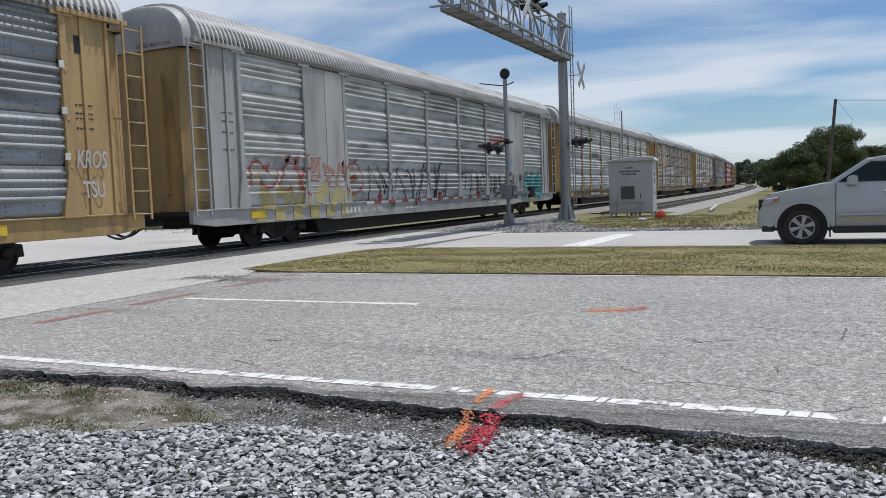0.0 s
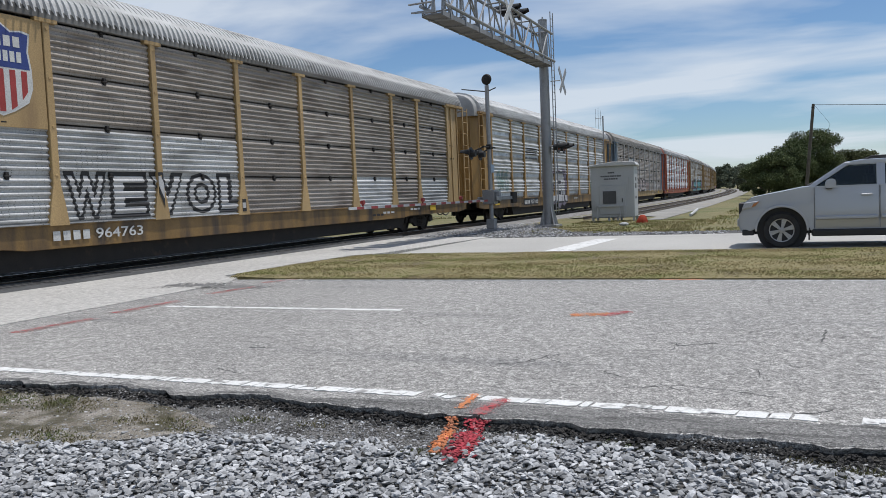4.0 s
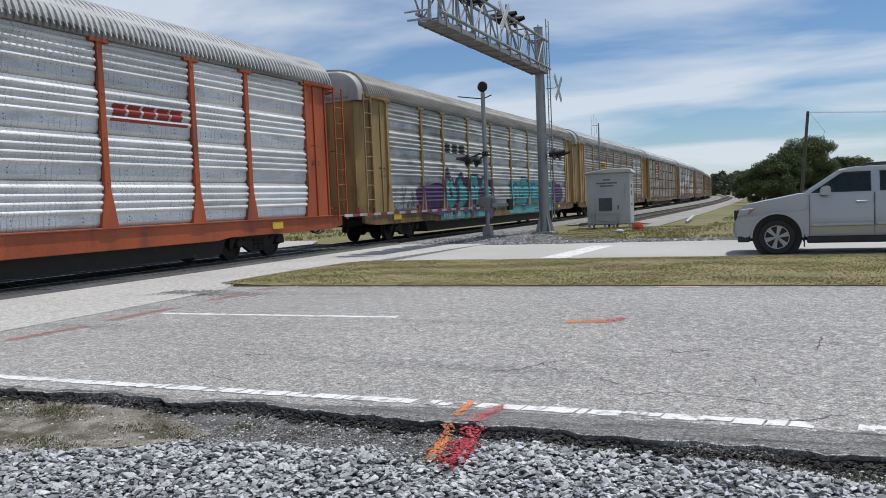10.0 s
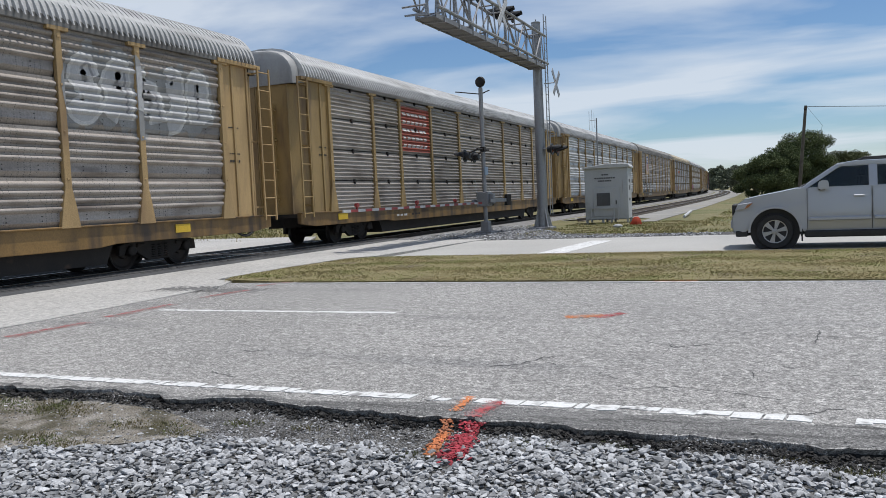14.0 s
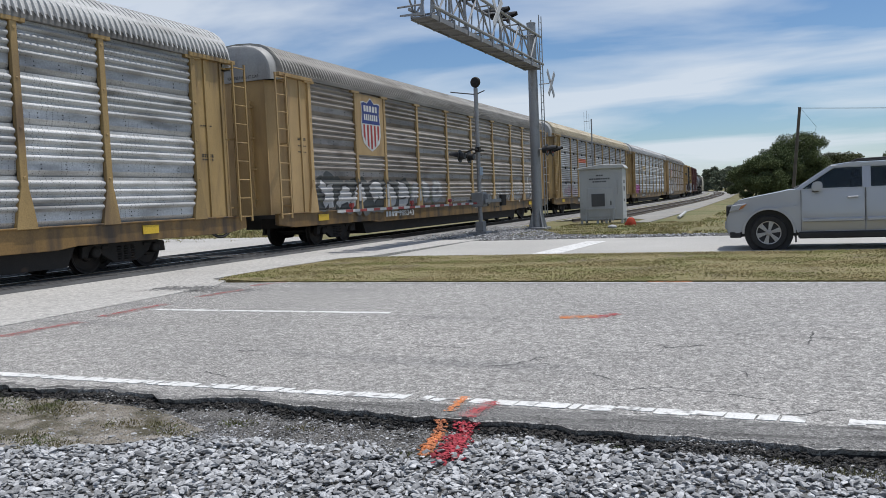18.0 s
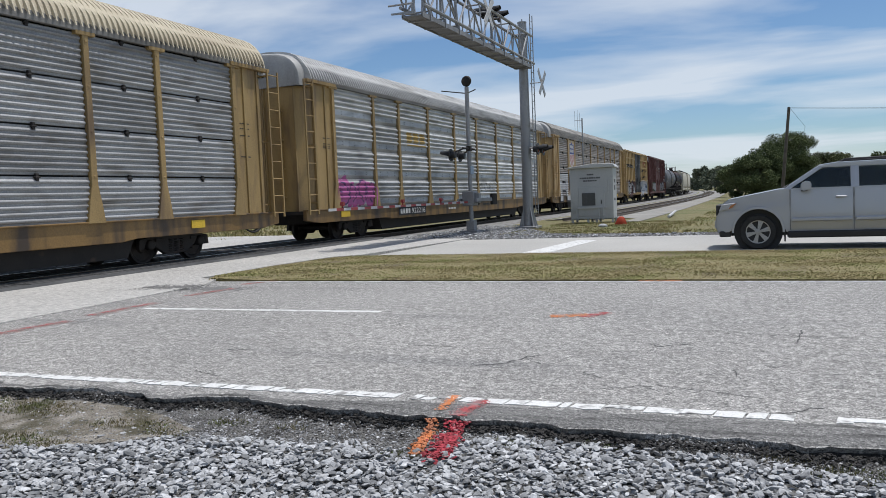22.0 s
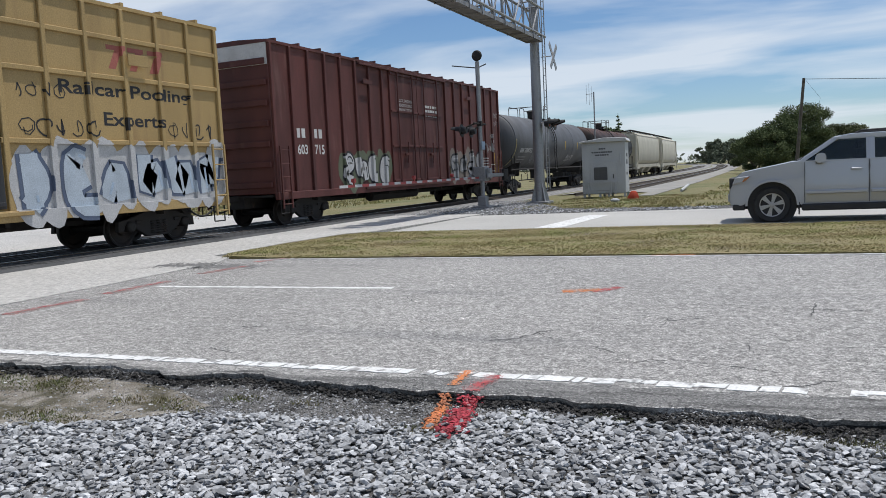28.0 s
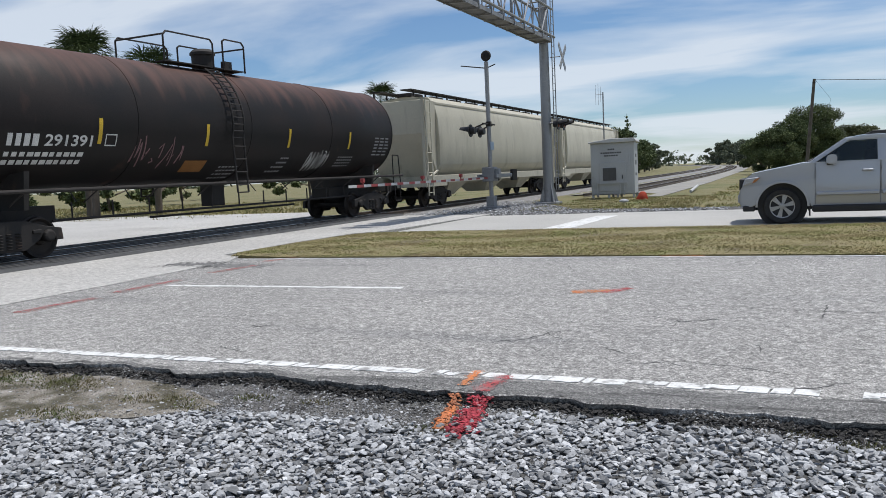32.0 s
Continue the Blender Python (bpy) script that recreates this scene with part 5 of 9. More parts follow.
# ---- crossing signals ----
M_GALVPOLE = surface("galvanised_pole_steel", (0.30, 0.305, 0.31), (0.40, 0.40, 0.405), 1.5, 0.5, 0.5, (1, 1, 0.3), 0.1, 30, (0.2, 0.19, 0.17), (0.6, 0.8), 2.0)
M_SIGNALBLACK = plain("black_signal_housing", (0.02, 0.02, 0.021), 0.5)
M_LENS = plain("dull_red_signal_lens", (0.17, 0.012, 0.012), 0.15)
M_BOARDWHITE = plain("white_board_paint", (0.62, 0.62, 0.61), 0.5)
M_BOARDRED = plain("red_reflective_sheet", (0.36, 0.045, 0.045), 0.4)
M_CABINET = surface("brushed_aluminium_cabinet", (0.47, 0.48, 0.49), (0.55, 0.56, 0.57), 1.0, 0.5, 0.25, (1, 1, 0.4), 0.05, 30, (0.32, 0.32, 0.31), (0.6, 0.8), 1.5)
M_VENT = plain("dark_vent_louvre", (0.11, 0.11, 0.115), 0.6)
M_GRATE = surface("weathered_walkway_steel", (0.22, 0.22, 0.22), (0.32, 0.32, 0.32), 2, 0.6, 0.4, (1, 1, 1), 0.2, 40)


def add_light(parent, at, way, hood=0.36, r=0.25):
    """A flashing light: black backboard, red lens and a long hood. way: +1 or -1 along x."""
    base = part("flashing_light", Mesh().lathe([(r, -0.015), (r, 0.015)], (0, 0, 0), "x", 20).lathe([(0.13, -0.2 * way), (0.15, 0.0)], (0, 0, 0), "x", 14).data("flashing_light"), M_SIGNALBLACK, parent, "black round signal light", pose(*at))
    g = Mesh()
    n = 10
    vs = []
    for w, rr in ((0.015, 0.17), (hood, 0.165)):
        for k in range(n + 1):
            a = radians(-20 + 220 * k / n)
            if w > 0.02:
                a = radians(20 + 140 * k / n)
            vs.append((way * w, rr * math.cos(a), rr * math.sin(a)))
    g.add(vs, [(k, k + 1, n + 2 + k, n + 1 + k) for k in range(n)])
    part("hood", g.data("hood"), M_SIGNALBLACK, base)
    part("lens", Mesh().lathe([(0.145, way * 0.016), (0.13, way * 0.03), (0.02, way * 0.04)], (0, 0, 0), "x", 16).data("lens", 0, True), M_LENS, base, "unlit dull red lens")
    return base


MAST = (-9.75, 32.6)
gantry = thing("signal_gantry", pose(MAST[0], MAST[1], 0), "galvanised cantilever signal gantry over the far lane", "crossing signal")
part("mast", Mesh().tube((0, 0, 0.04), (0, 0, 8.6), 0.225, 12, 0.185).data("mast", 0, True), M_GALVPOLE, gantry, "tapered galvanised steel mast")
part("base_plate", Mesh().box(-0.45, 0.45, -0.45, 0.45, -0.08, 0.05).data("base_plate", 0.01), M_GALVPOLE, gantry)
for k in range(4):
    a = k * math.pi / 2 + math.pi / 4
    g = Mesh().prism([(0.15, 0.05), (0.46, 0.05), (0.42, 0.12), (0.21, 0.85), (0.15, 0.85)], "y", -0.02, 0.02)
    part("gusset", g.data("gusset"), M_GALVPOLE, gantry, m=pose(0, 0, 0, 0, 0, math.degrees(a)))
    part("anchor_bolt", Mesh().tube((0.38, 0, 0.0), (0.38, 0, 0.16), 0.025, 6).data("anchor_bolt"), M_GALVPOLE, gantry, m=pose(0, 0, 0, 0, 0, math.degrees(a) + 20))
part("mast_cap", Mesh().lathe([(0.2, 8.6), (0.2, 8.64), (0.03, 8.68)], (0, 0, 0), "z", 12).tube((0, 0, 8.66), (0, 0, 8.76), 0.03, 6).data("mast_cap"), M_GALVPOLE, gantry)
ARM = 11.1
chords = [(-0.38, 6.92), (0.38, 6.92), (-0.30, 8.08), (0.30, 8.08)]
for cx, cz in chords:
    part("chord", Mesh().tube((cx, 0.3, cz), (cx, -ARM, cz + 0.12), 0.055, 8).data("chord", 0, True), M_GALVPOLE, gantry, "long tube of the truss")
for cx in (-1, 1):
    for k in range(10):
        y0, y1 = -0.3 - k * 1.16, -0.3 - (k + 1) * 1.16
        z0, z1 = (6.92, 8.08) if k % 2 else (8.08, 6.92)
        x0, x1 = (0.38, 0.30) if k % 2 else (0.30, 0.38)
        part("brace", Mesh().tube((cx * x0, y0, z0), (cx * x1, y1, z1), 0.032, 6).data("brace"), M_GALVPOLE, gantry)
        part("strut", cached(f"strut{cx}", lambda: Mesh().tube((cx * 0.38, 0, 6.92), (cx * 0.30, 0, 8.08), 0.028, 6).data("strut")), M_GALVPOLE, gantry, m=pose(0, y0, 0.003 * k))
for k in range(11):
    y = -0.3 - k * 1.16
    part("cross_strut", cached("cross_strut", lambda: Mesh().tube((-0.38, 0, 6.92), (0.38, 0, 6.92), 0.028, 6).data("cross_strut")), M_GALVPOLE, gantry, m=pose(0, y, 0))
    part("cross_strut", cached("cross_strut_top", lambda: Mesh().tube((-0.30, 0, 8.08), (0.30, 0, 8.08), 0.028, 6).data("cross_strut")), M_GALVPOLE, gantry, m=pose(0, y, 0))
    part("walkway_bracket", cached("walk_bracket", lambda: Mesh().prism([(-0.30, 6.66), (0.46, 6.62), (0.44, 6.92), (0.36, 6.92), (0.34, 6.70), (-0.30, 6.70)], "y", -0.03, 0.03).data("walkway_bracket")), M_GALVPOLE, gantry, m=pose(0, y, 0))
part("walkway", Mesh().box(-0.24, 0.40, -ARM - 0.2, -0.2, 6.70, 6.74).box(-0.26, -0.22, -ARM - 0.2, -0.2, 6.66, 6.80).box(0.38, 0.42, -ARM - 0.2, -0.2, 6.66, 6.80).data("walkway"), M_GRATE, gantry, "grey steel walkway grating")
for y in (-4.0, -7.6, -8.9, -10.2, -11.0):
    lp = part("light_pole", Mesh().tube((0.0, y, 6.92), (0.0, y, 8.75), 0.05, 8).tube((0.0, y - 0.55, 8.2), (0.0, y + 0.55, 8.2), 0.035, 6).data("light_pole"), M_GALVPOLE, gantry)
    for dy in (-0.45, 0.45):
        add_light(lp, (0.16, y + dy, 8.2), 1)
        add_light(lp, (-0.16, y + dy, 8.2), -1)
for y, z in ((-5.3, 8.0), ):
    for a in (45, -45):
        part("crossbuck_board", cached("cross_board", lambda: Mesh().box(-0.01, 0.01, -0.70, 0.70, -0.11, 0.11).data("crossbuck_board")), M_BOARDWHITE, gantry, "white crossbuck board", pose(0.36 + a * 0.0004, y, z, a, 0, 0))
for dx in (0.05, 0.42):
    part("ladder_rail", Mesh().box(0.31, 0.34, dx - 0.025, dx + 0.025, 0.55, 8.95).data("ladder_rail"), M_GALVPOLE, gantry)
for k in range(27):
    part("rung", cached("mast_rung", lambda: Mesh().tube((0.325, 0.05, 0), (0.325, 0.42, 0), 0.012, 6).data("rung")), M_GALVPOLE, gantry, m=pose(0, 0, 0.75 + k * 0.305))
lb = part("light_bracket", Mesh().tube((0.0, -0.1, 3.35), (0.62, -0.1, 3.35), 0.03, 6).data("light_bracket"), M_GALVPOLE, gantry)
add_light(lb, (0.55, -0.1, 3.30), 1, 0.42)
add_light(lb, (0.55, 0.75, 3.30), 1, 0.42)
sb = part("sign_bracket", Mesh().tube((0.2, 0.25, 6.1), (0.62, 0.25, 6.1), 0.02, 6).data("sign_bracket"), M_GALVPOLE, gantry)
for a in (45, -45):
    part("crossbuck_board", cached("cross_board", lambda: None), M_GALVPOLE, gantry, "grey back of a crossbuck board", pose(0.68 + a * 0.0004, 0.4, 6.1, a, 0, 0))

POST = (-11.25, 29.7)
gate = thing("crossing_gate", pose(POST[0], POST[1], 0), "grey crossing gate with its striped arm lowered", "crossing gate")
part("post", Mesh().tube((0, 0, 0.05), (0, 0, 5.75), 0.085, 10).data("post", 0, True), M_GALVPOLE, gate)
part("foundation", Mesh().box(-0.35, 0.35, -0.35, 0.35, -0.1, 0.06).box(-0.17, 0.17, -0.17, 0.17, 0.06, 0.45).data("foundation", 0.015), M_GALVPOLE, gate)
part("bell", Mesh().lathe([(0.05, -0.10), (0.18, -0.07), (0.215, 0.0), (0.19, 0.06), (0.08, 0.10)], (0, 0, 5.98), "y", 20).tube((0, 0, 5.72), (0, 0, 5.85), 0.05, 8).data("bell", 0, True), M_STEEL_DARK, gate, "dark round warning bell")
part("bracket_rod", Mesh().tube((-1.0, -0.2, 5.66), (0.0, 0, 5.50), 0.022, 6).tube((0.0, 0, 5.50), (0.34, 0.1, 5.64), 0.022, 6).data("bracket_rod"), M_STEEL_DARK, gate)
la = part("light_arm", Mesh().tube((0, -0.65, 3.32), (0, 0.65, 3.32), 0.035, 8).box(-0.09, 0.09, -0.09, 0.09, 3.22, 3.42).tube((0, -0.5, 3.32), (-0.5, -0.5, 3.16), 0.03, 6).tube((0, 0.5, 3.32), (-0.5, 0.5, 3.16), 0.03, 6).data("light_arm"), M_STEEL_DARK, gate)
for y in (-0.55, 0.55):
    add_light(la, (-0.58, y * 0.9, 3.08), -1, 0.42)
part("small_sign", Mesh().box(0.09, 0.12, -0.17, 0.17, 2.30, 2.62).data("small_sign", 0.004), C_PALEBLUE, gate, "small pale blue notice plate")
part("mechanism_box", Mesh().box(-0.28, 0.22, -0.24, 0.24, 1.05, 1.62).box(0.22, 0.40, -0.12, 0.12, 1.15, 1.55).tube((-0.4, 0, 1.3), (0.4, 0, 1.3), 0.07, 8).data("mechanism_box", 0.02), M_GALVPOLE, gate, "grey gate drive box")
for dx in (-0.36, 0.42):
    cw = part("counterweight_arm", Mesh().box(dx - 0.03, dx + 0.03, -0.5, 1.9, 1.20, 1.34).data("counterweight_arm", 0.01), M_GALVPOLE, gate)
    part("counterweight", Mesh().box(dx - 0.06, dx + 0.06, 1.3, 1.85, 1.05, 1.5).data("counterweight", 0.02), M_STEEL_DARK, cw)
y = -0.55
k = 0
while y > -10.7:
    part("arm_stripe", cached("arm_stripe", lambda: Mesh().box(0.04, 0.075, -0.405, 0.0, 1.16, 1.235).data("arm_stripe")), M_BOARDWHITE if k % 2 else M_BOARDRED, gate, "white band of the arm" if k % 2 else "red band of the arm", pose(0, y, 0))
    y -= 0.405
    k += 1
part("arm_brace", Mesh().tube((-0.36, 0.0, 1.25), (0.05, -3.2, 1.2), 0.02, 6).data("arm_brace"), M_GALVPOLE, gate)
for y in (-3.2, -6.4, -10.3):
    part("arm_lamp", cached("arm_lamp", lambda: Mesh().lathe([(0.06, -0.05), (0.065, 0.05)], (0.05, 0, 1.35), "x", 10).box(0.03, 0.07, -0.02, 0.02, 1.24, 1.30).data("arm_lamp")), M_BOARDRED, gate, "small red arm lamp", pose(0, y, 0))

# ---- relay house ----
house = thing("relay_house", pose(-8.10, 38.2, -0.04, 0, 0, 6), "grey metal railway relay house on short legs", "equipment cabinet")
HW, HD, HH = 1.0, 1.0, 2.56
part("cabinet_body", Mesh().box(-HW, HW, -HD, HD, 0.16, HH).data("cabinet_body", 0.015), M_CABINET, house)
part("roof", Mesh().prism([(-HW - 0.10, HH), (HW + 0.10, HH), (HW + 0.10, HH + 0.06), (HW + 0.02, HH + 0.17), (0, HH + 0.20), (-HW - 0.10, HH + 0.06)], "y", -HD - 0.14, HD + 0.10).data("roof", 0.015), M_BOARDWHITE, house, "white sheet-metal roof")
for x in (-HW + 0.06, -0.2, 0.2, HW - 0.06):
    for y in (-HD + 0.1, HD - 0.1):
        part("leg", cached("house_leg", lambda: Mesh().box(-0.05, 0.05, -0.05, 0.05, -0.04, 0.17).data("leg")), M_CABINET, house, m=pose(x, y, 0))
door = part("door", Mesh().box(-0.62, 0.60, -HD - 0.035, -HD, 0.30, 1.66).data("door", 0.012), M_CABINET, house, "raised cabinet door")
part("vent", Mesh().box(-0.48, 0.20, -HD - 0.06, -HD - 0.03, 0.78, 1.42).data("vent", 0.006), M_CABINET, door)
part("vent_screen", Mesh().box(-0.45, 0.17, -HD - 0.064, -HD - 0.058, 0.80, 1.40).data("vent_screen"), M_VENT, door, "dark vent screen")
for k in range(10):
    part("louvre", cached("louvre", lambda: Mesh().box(-0.42, 0.14, -HD - 0.075, -HD - 0.055, 0, 0.034).data("louvre")), M_VENT, door, m=pose(0, 0, 0.82 + k * 0.056))
part("door_handle", Mesh().box(0.42, 0.47, -HD - 0.08, -HD - 0.03, 0.85, 1.05).data("door_handle"), M_VENT, door)
part("shelf_frame", Mesh().box(-0.75, 0.66, -HD - 0.12, -HD, 0.66, 0.72).box(-0.75, -0.70, -HD - 0.12, -HD - 0.06, 0.10, 0.7).box(0.30, 0.35, -HD - 0.12, -HD - 0.06, 0.10, 0.7).box(0.50, 0.55, -HD - 0.12, -HD - 0.06, 0.10, 0.7).data("shelf_frame"), M_CABINET, house)
for k, (z, w) in enumerate(((2.22, 0.3), (2.06, 0.98), (1.93, 0.66))):
    for j in range(9 if k == 1 else 6 if k == 2 else 3):
        part("notice_bar", cached("notice_bar", lambda: Mesh().box(0, 0.085, -HD - 0.006, -HD, 0, 0.07).data("notice_bar")), M_VENT, house, m=pose(-w / 2 + j * 0.108 - 0.05, 0, z))
part("conduit", Mesh().tube((0.78, -HD - 0.03, 1.35), (0.78, -HD - 0.03, 2.0), 0.025, 6).data("conduit"), M_CABINET, house)
for z, h in ((1.85, 0.16), (1.5, 0.22), (1.0, 0.12)):
    part("side_plate", Mesh().box(HW, HW + 0.006, -0.5, 0.2, z, z + h).data("side_plate"), M_VENT, house)
aerial = thing("radio_aerial", pose(-9.25, 41.2, -0.05), "slim pole with folded radio aerial elements", "aerial")
part("pole", Mesh().tube((0, 0, 0), (0, 0, 5.30), 0.035, 8).data("pole"), M_GALVPOLE, aerial)
part("boom", Mesh().tube((-0.4, 0, 5.2), (0.0, 0, 5.2), 0.012, 6).data("boom"), M_GALVPOLE, aerial)
for x, h in ((-0.38, 0.5), (-0.24, 0.55), (-0.12, 0.4)):
    part("element", Mesh().tube((x, 0, 5.2 - h), (x, 0, 5.2 + h), 0.008, 5).data("element"), M_GALVPOLE, aerial)

# ---- loose things by the track ----
bag = thing("warning_bag", pose(-6.15, 34.2, -0.06), "slumped orange-red warning bag on the grass", "bag")
g = Mesh()
rows = [(0.22, 0.0), (0.24, 0.06), (0.19, 0.18), (0.14, 0.3), (0.07, 0.36)]
vs = [(r * math.cos(a * math.tau / 10) * (1 + 0.15 * math.sin(a * 3 + r * 9)) + 0.1 * z, r * 0.7 * math.sin(a * math.tau / 10), z) for r, z in rows for a in range(10)]
g.add(vs, [(j * 10 + i, j * 10 + (i + 1) % 10, j * 10 + 10 + (i + 1) % 10, j * 10 + 10 + i) for j in range(4) for i in range(10)] + [tuple(range(40, 50)), tuple(range(10))])
part("fabric", g.data("fabric", 0, True, 30), plain("orange_red_fabric", (0.55, 0.07, 0.03), 0.8), bag)
stone = tagged(part("white_stone", Mesh().lathe([(0.05, 0.0), (0.2, 0.03), (0.19, 0.1), (0.06, 0.15)], (-6.5, 32.2, -0.06), "z", 8).data("white_stone", 0.02), M_STONE, None), "pale stone lying in the grass", "stone")
pole_lying = tagged(part("white_pole", Mesh().tube((-5.0, 41.3, 0.0), (-5.25, 46.5, 0.12), 0.07, 8).data("white_pole"), M_BOARDWHITE, None), "white pipe lying on the grass", "pipe")
upole = thing("utility_pole", pose(0.45, 72, -0.1, 0, 4.8, 0), "leaning dark wooden utility pole", "utility pole")
part("pole", Mesh().tube((0, 0, 0), (0, 0, 7.85), 0.15, 10, 0.115).data("pole", 0, True), M_TIE, upole)
part("pole_band", Mesh().tube((0, 0, 7.5), (0, 0, 7.56), 0.13, 10).data("pole_band"), M_STEEL_DARK, upole)
wire = Mesh()
p0 = Vector((1.13, 72, 7.65))
p1 = Vector((44, 80, 7.9))
pts = [p0.lerp(p1, k / 24) - Vector((0, 0, 1.0 * math.sin(math.pi * k / 24))) for k in range(25)]
wire.path(pts, 0.022, 5)
tagged(part("overhead_wire", wire.data("overhead_wire"), M_STEEL_DARK, None), "sagging overhead wire from the utility pole", "wire")
wire = Mesh()
wire.path([(1.2, 72, 7.6), (2.3, 71.5, 6.0), (1.7, 71, 3.6)], 0.012, 4)
tagged(part("loose_wire", wire.data("loose_wire"), M_STEEL_DARK, None), "loose wire hanging from the utility pole", "wire")


# ---- pickup truck waiting at the stop line ----
M_SILVER = bpy.data.materials.new("silver_car_paint")
M_SILVER.use_nodes = True
b_ = M_SILVER.node_tree.nodes["Principled BSDF"]
b_.inputs["Base Color"].default_value, b_.inputs["Roughness"].default_value, b_.inputs["Metallic"].default_value = (0.43, 0.44, 0.465, 1), 0.36, 0.4
b_.inputs["Coat Weight"].default_value, b_.inputs["Coat Roughness"].default_value = 0.6, 0.04
M_CARGLASS = bpy.data.materials.new("tinted_car_glass")
M_CARGLASS.use_nodes = True
b_ = M_CARGLASS.node_tree.nodes["Principled BSDF"]
b_.inputs["Base Color"].default_value, b_.inputs["Roughness"].default_value, b_.inputs["Transmission Weight"].default_value, b_.inputs["IOR"].default_value = (0.15, 0.185, 0.175, 1), 0.03, 0.95, 1.45
M_TYRE = surface("black_tyre_rubber", (0.022, 0.022, 0.023), (0.04, 0.04, 0.04), 6, 0.85, 0, (1, 1, 1), 0.3, 50)
M_ALLOY = plain("silver_alloy", (0.52, 0.52, 0.53), 0.35, 0.7)
M_TRIM = plain("dark_plastic_trim", (0.03, 0.03, 0.032), 0.6)
M_SEAT = plain("dark_seat_fabric", (0.04, 0.04, 0.042), 0.9)
M_HEADLIGHT = plain("clear_headlight", (0.55, 0.56, 0.58), 0.1)
M_AMBER = plain("amber_lens", (0.55, 0.22, 0.08), 0.2)
TX, TY = -0.36, 18.42
truck = thing("pickup_truck", pose(TX, TY, 0.012), "silver crew-cab pickup truck waiting at the crossing", "pickup truck")
W = 1.82


def arc(cx, r, a0, a1, n=12):
    return [(cx + r * math.cos(radians(a0 + (a1 - a0) * k / n)), 0.38 + r * math.sin(radians(a0 + (a1 - a0) * k / n))) for k in range(n + 1)]


low = [(-0.82, 0.36), (-0.88, 0.50), (-0.86, 0.72), (-0.80, 0.82), (-0.74, 1.00), (-0.60, 1.09), (-0.30, 1.15), (0.10, 1.22), (0.42, 1.28), (0.75, 1.285), (3.2, 1.29), (3.25, 1.22), (4.40, 1.22), (4.46, 1.15), (4.46, 0.52), (4.30, 0.44)]
low += [(4.0, 0.42)] + arc(3.2, 0.50, 8, 172) + [(2.64, 0.32), (0.62, 0.32)] + arc(0.0, 0.50, 6, 174) + [(-0.60, 0.38)]


def tapered(poly, y0, y1, zref, lean, nose=0.0):
    """Side outline pushed across the car, its sides leaning in above zref and below."""
    g = Mesh()
    n = len(poly)
    rings = []
    for y, s in ((y0, 1), (y0 + 0.10, 0), (y1 - 0.10, 0), (y1, -1)):
        ring = []
        for px, pz in poly:
            inset = max(0.0, (pz - zref)) * lean + max(0.0, 0.62 - pz) * 0.12 + max(0.0, -0.45 - px) * nose
            if s:
                ring.append((px, y + s * inset, pz))
            else:
                ring.append((px, y, pz + (0.012 if pz > 1.0 else 0)))
        rings += ring
    g.v = rings
    for j in range(3):
        g.f += [(j * n + i, j * n + (i + 1) % n, (j + 1) * n + (i + 1) % n, (j + 1) * n + i) for i in range(n)]
    g.f += [tuple(range(n)), tuple(range(3 * n, 4 * n))]
    return g


part("body", tapered(low, 0, W, 0.75, 0.06, 0.35).data("body", 0.018, True, 38, 2), M_SILVER, truck, "silver lower bodywork")
# greenhouse as pillars and roof, open between, with seats inside
roofp = [(1.20, 1.755), (1.55, 1.80), (2.6, 1.80), (2.95, 1.755), (2.95, 1.70), (1.20, 1.70)]
part("roof", tapered(roofp, 0.13, W - 0.13, 2.5, 0).data("roof", 0.02, True, 40, 2), M_SILVER, truck)


def pillar(name, a, b, w):
    """A post from belt to roof on both sides."""
    for s in (0, 1):
        g = Mesh()
        y0, y1 = (0.035, 0.145) if s == 0 else (W - 0.035, W - 0.145)
        d = 0.05 if s == 0 else -0.05
        vs = [(a[0], y0, a[1]), (a[0] + w, y0, a[1]), (b[0] + w, y1, b[1]), (b[0], y1, b[1])]
        vs += [(p, q + d, r) for p, q, r in vs]
        g.add(vs, [(0, 1, 2, 3), (7, 6, 5, 4), (0, 4, 5, 1), (1, 5, 6, 2), (2, 6, 7, 3), (3, 7, 4, 0)])
        part(name, g.data(name, 0.008), M_SILVER, truck)


pillar("windscreen_pillar", (0.50, 1.27), (1.22, 1.76), 0.14)
pillar("door_pillar", (1.80, 1.27), (1.80, 1.76), 0.16)
pillar("rear_pillar", (2.92, 1.27), (2.72, 1.76), 0.28)


def pane(name, pts, thick=0.012):
    g = Mesh()
    nrm = (Vector(pts[1]) - Vector(pts[0])).cross(Vector(pts[2]) - Vector(pts[0])).normalized() * thick
    n = len(pts)
    g.add([Vector(p) for p in pts] + [Vector(p) + nrm for p in pts], [tuple(range(n)), tuple(range(2 * n - 1, n - 1, -1))] + [(i, n + i, n + (i + 1) % n, (i + 1) % n) for i in range(n)])
    o = part(name, g.data(name), M_CARGLASS, truck, "dark tinted glass")
    o.visible_shadow = False
    return o


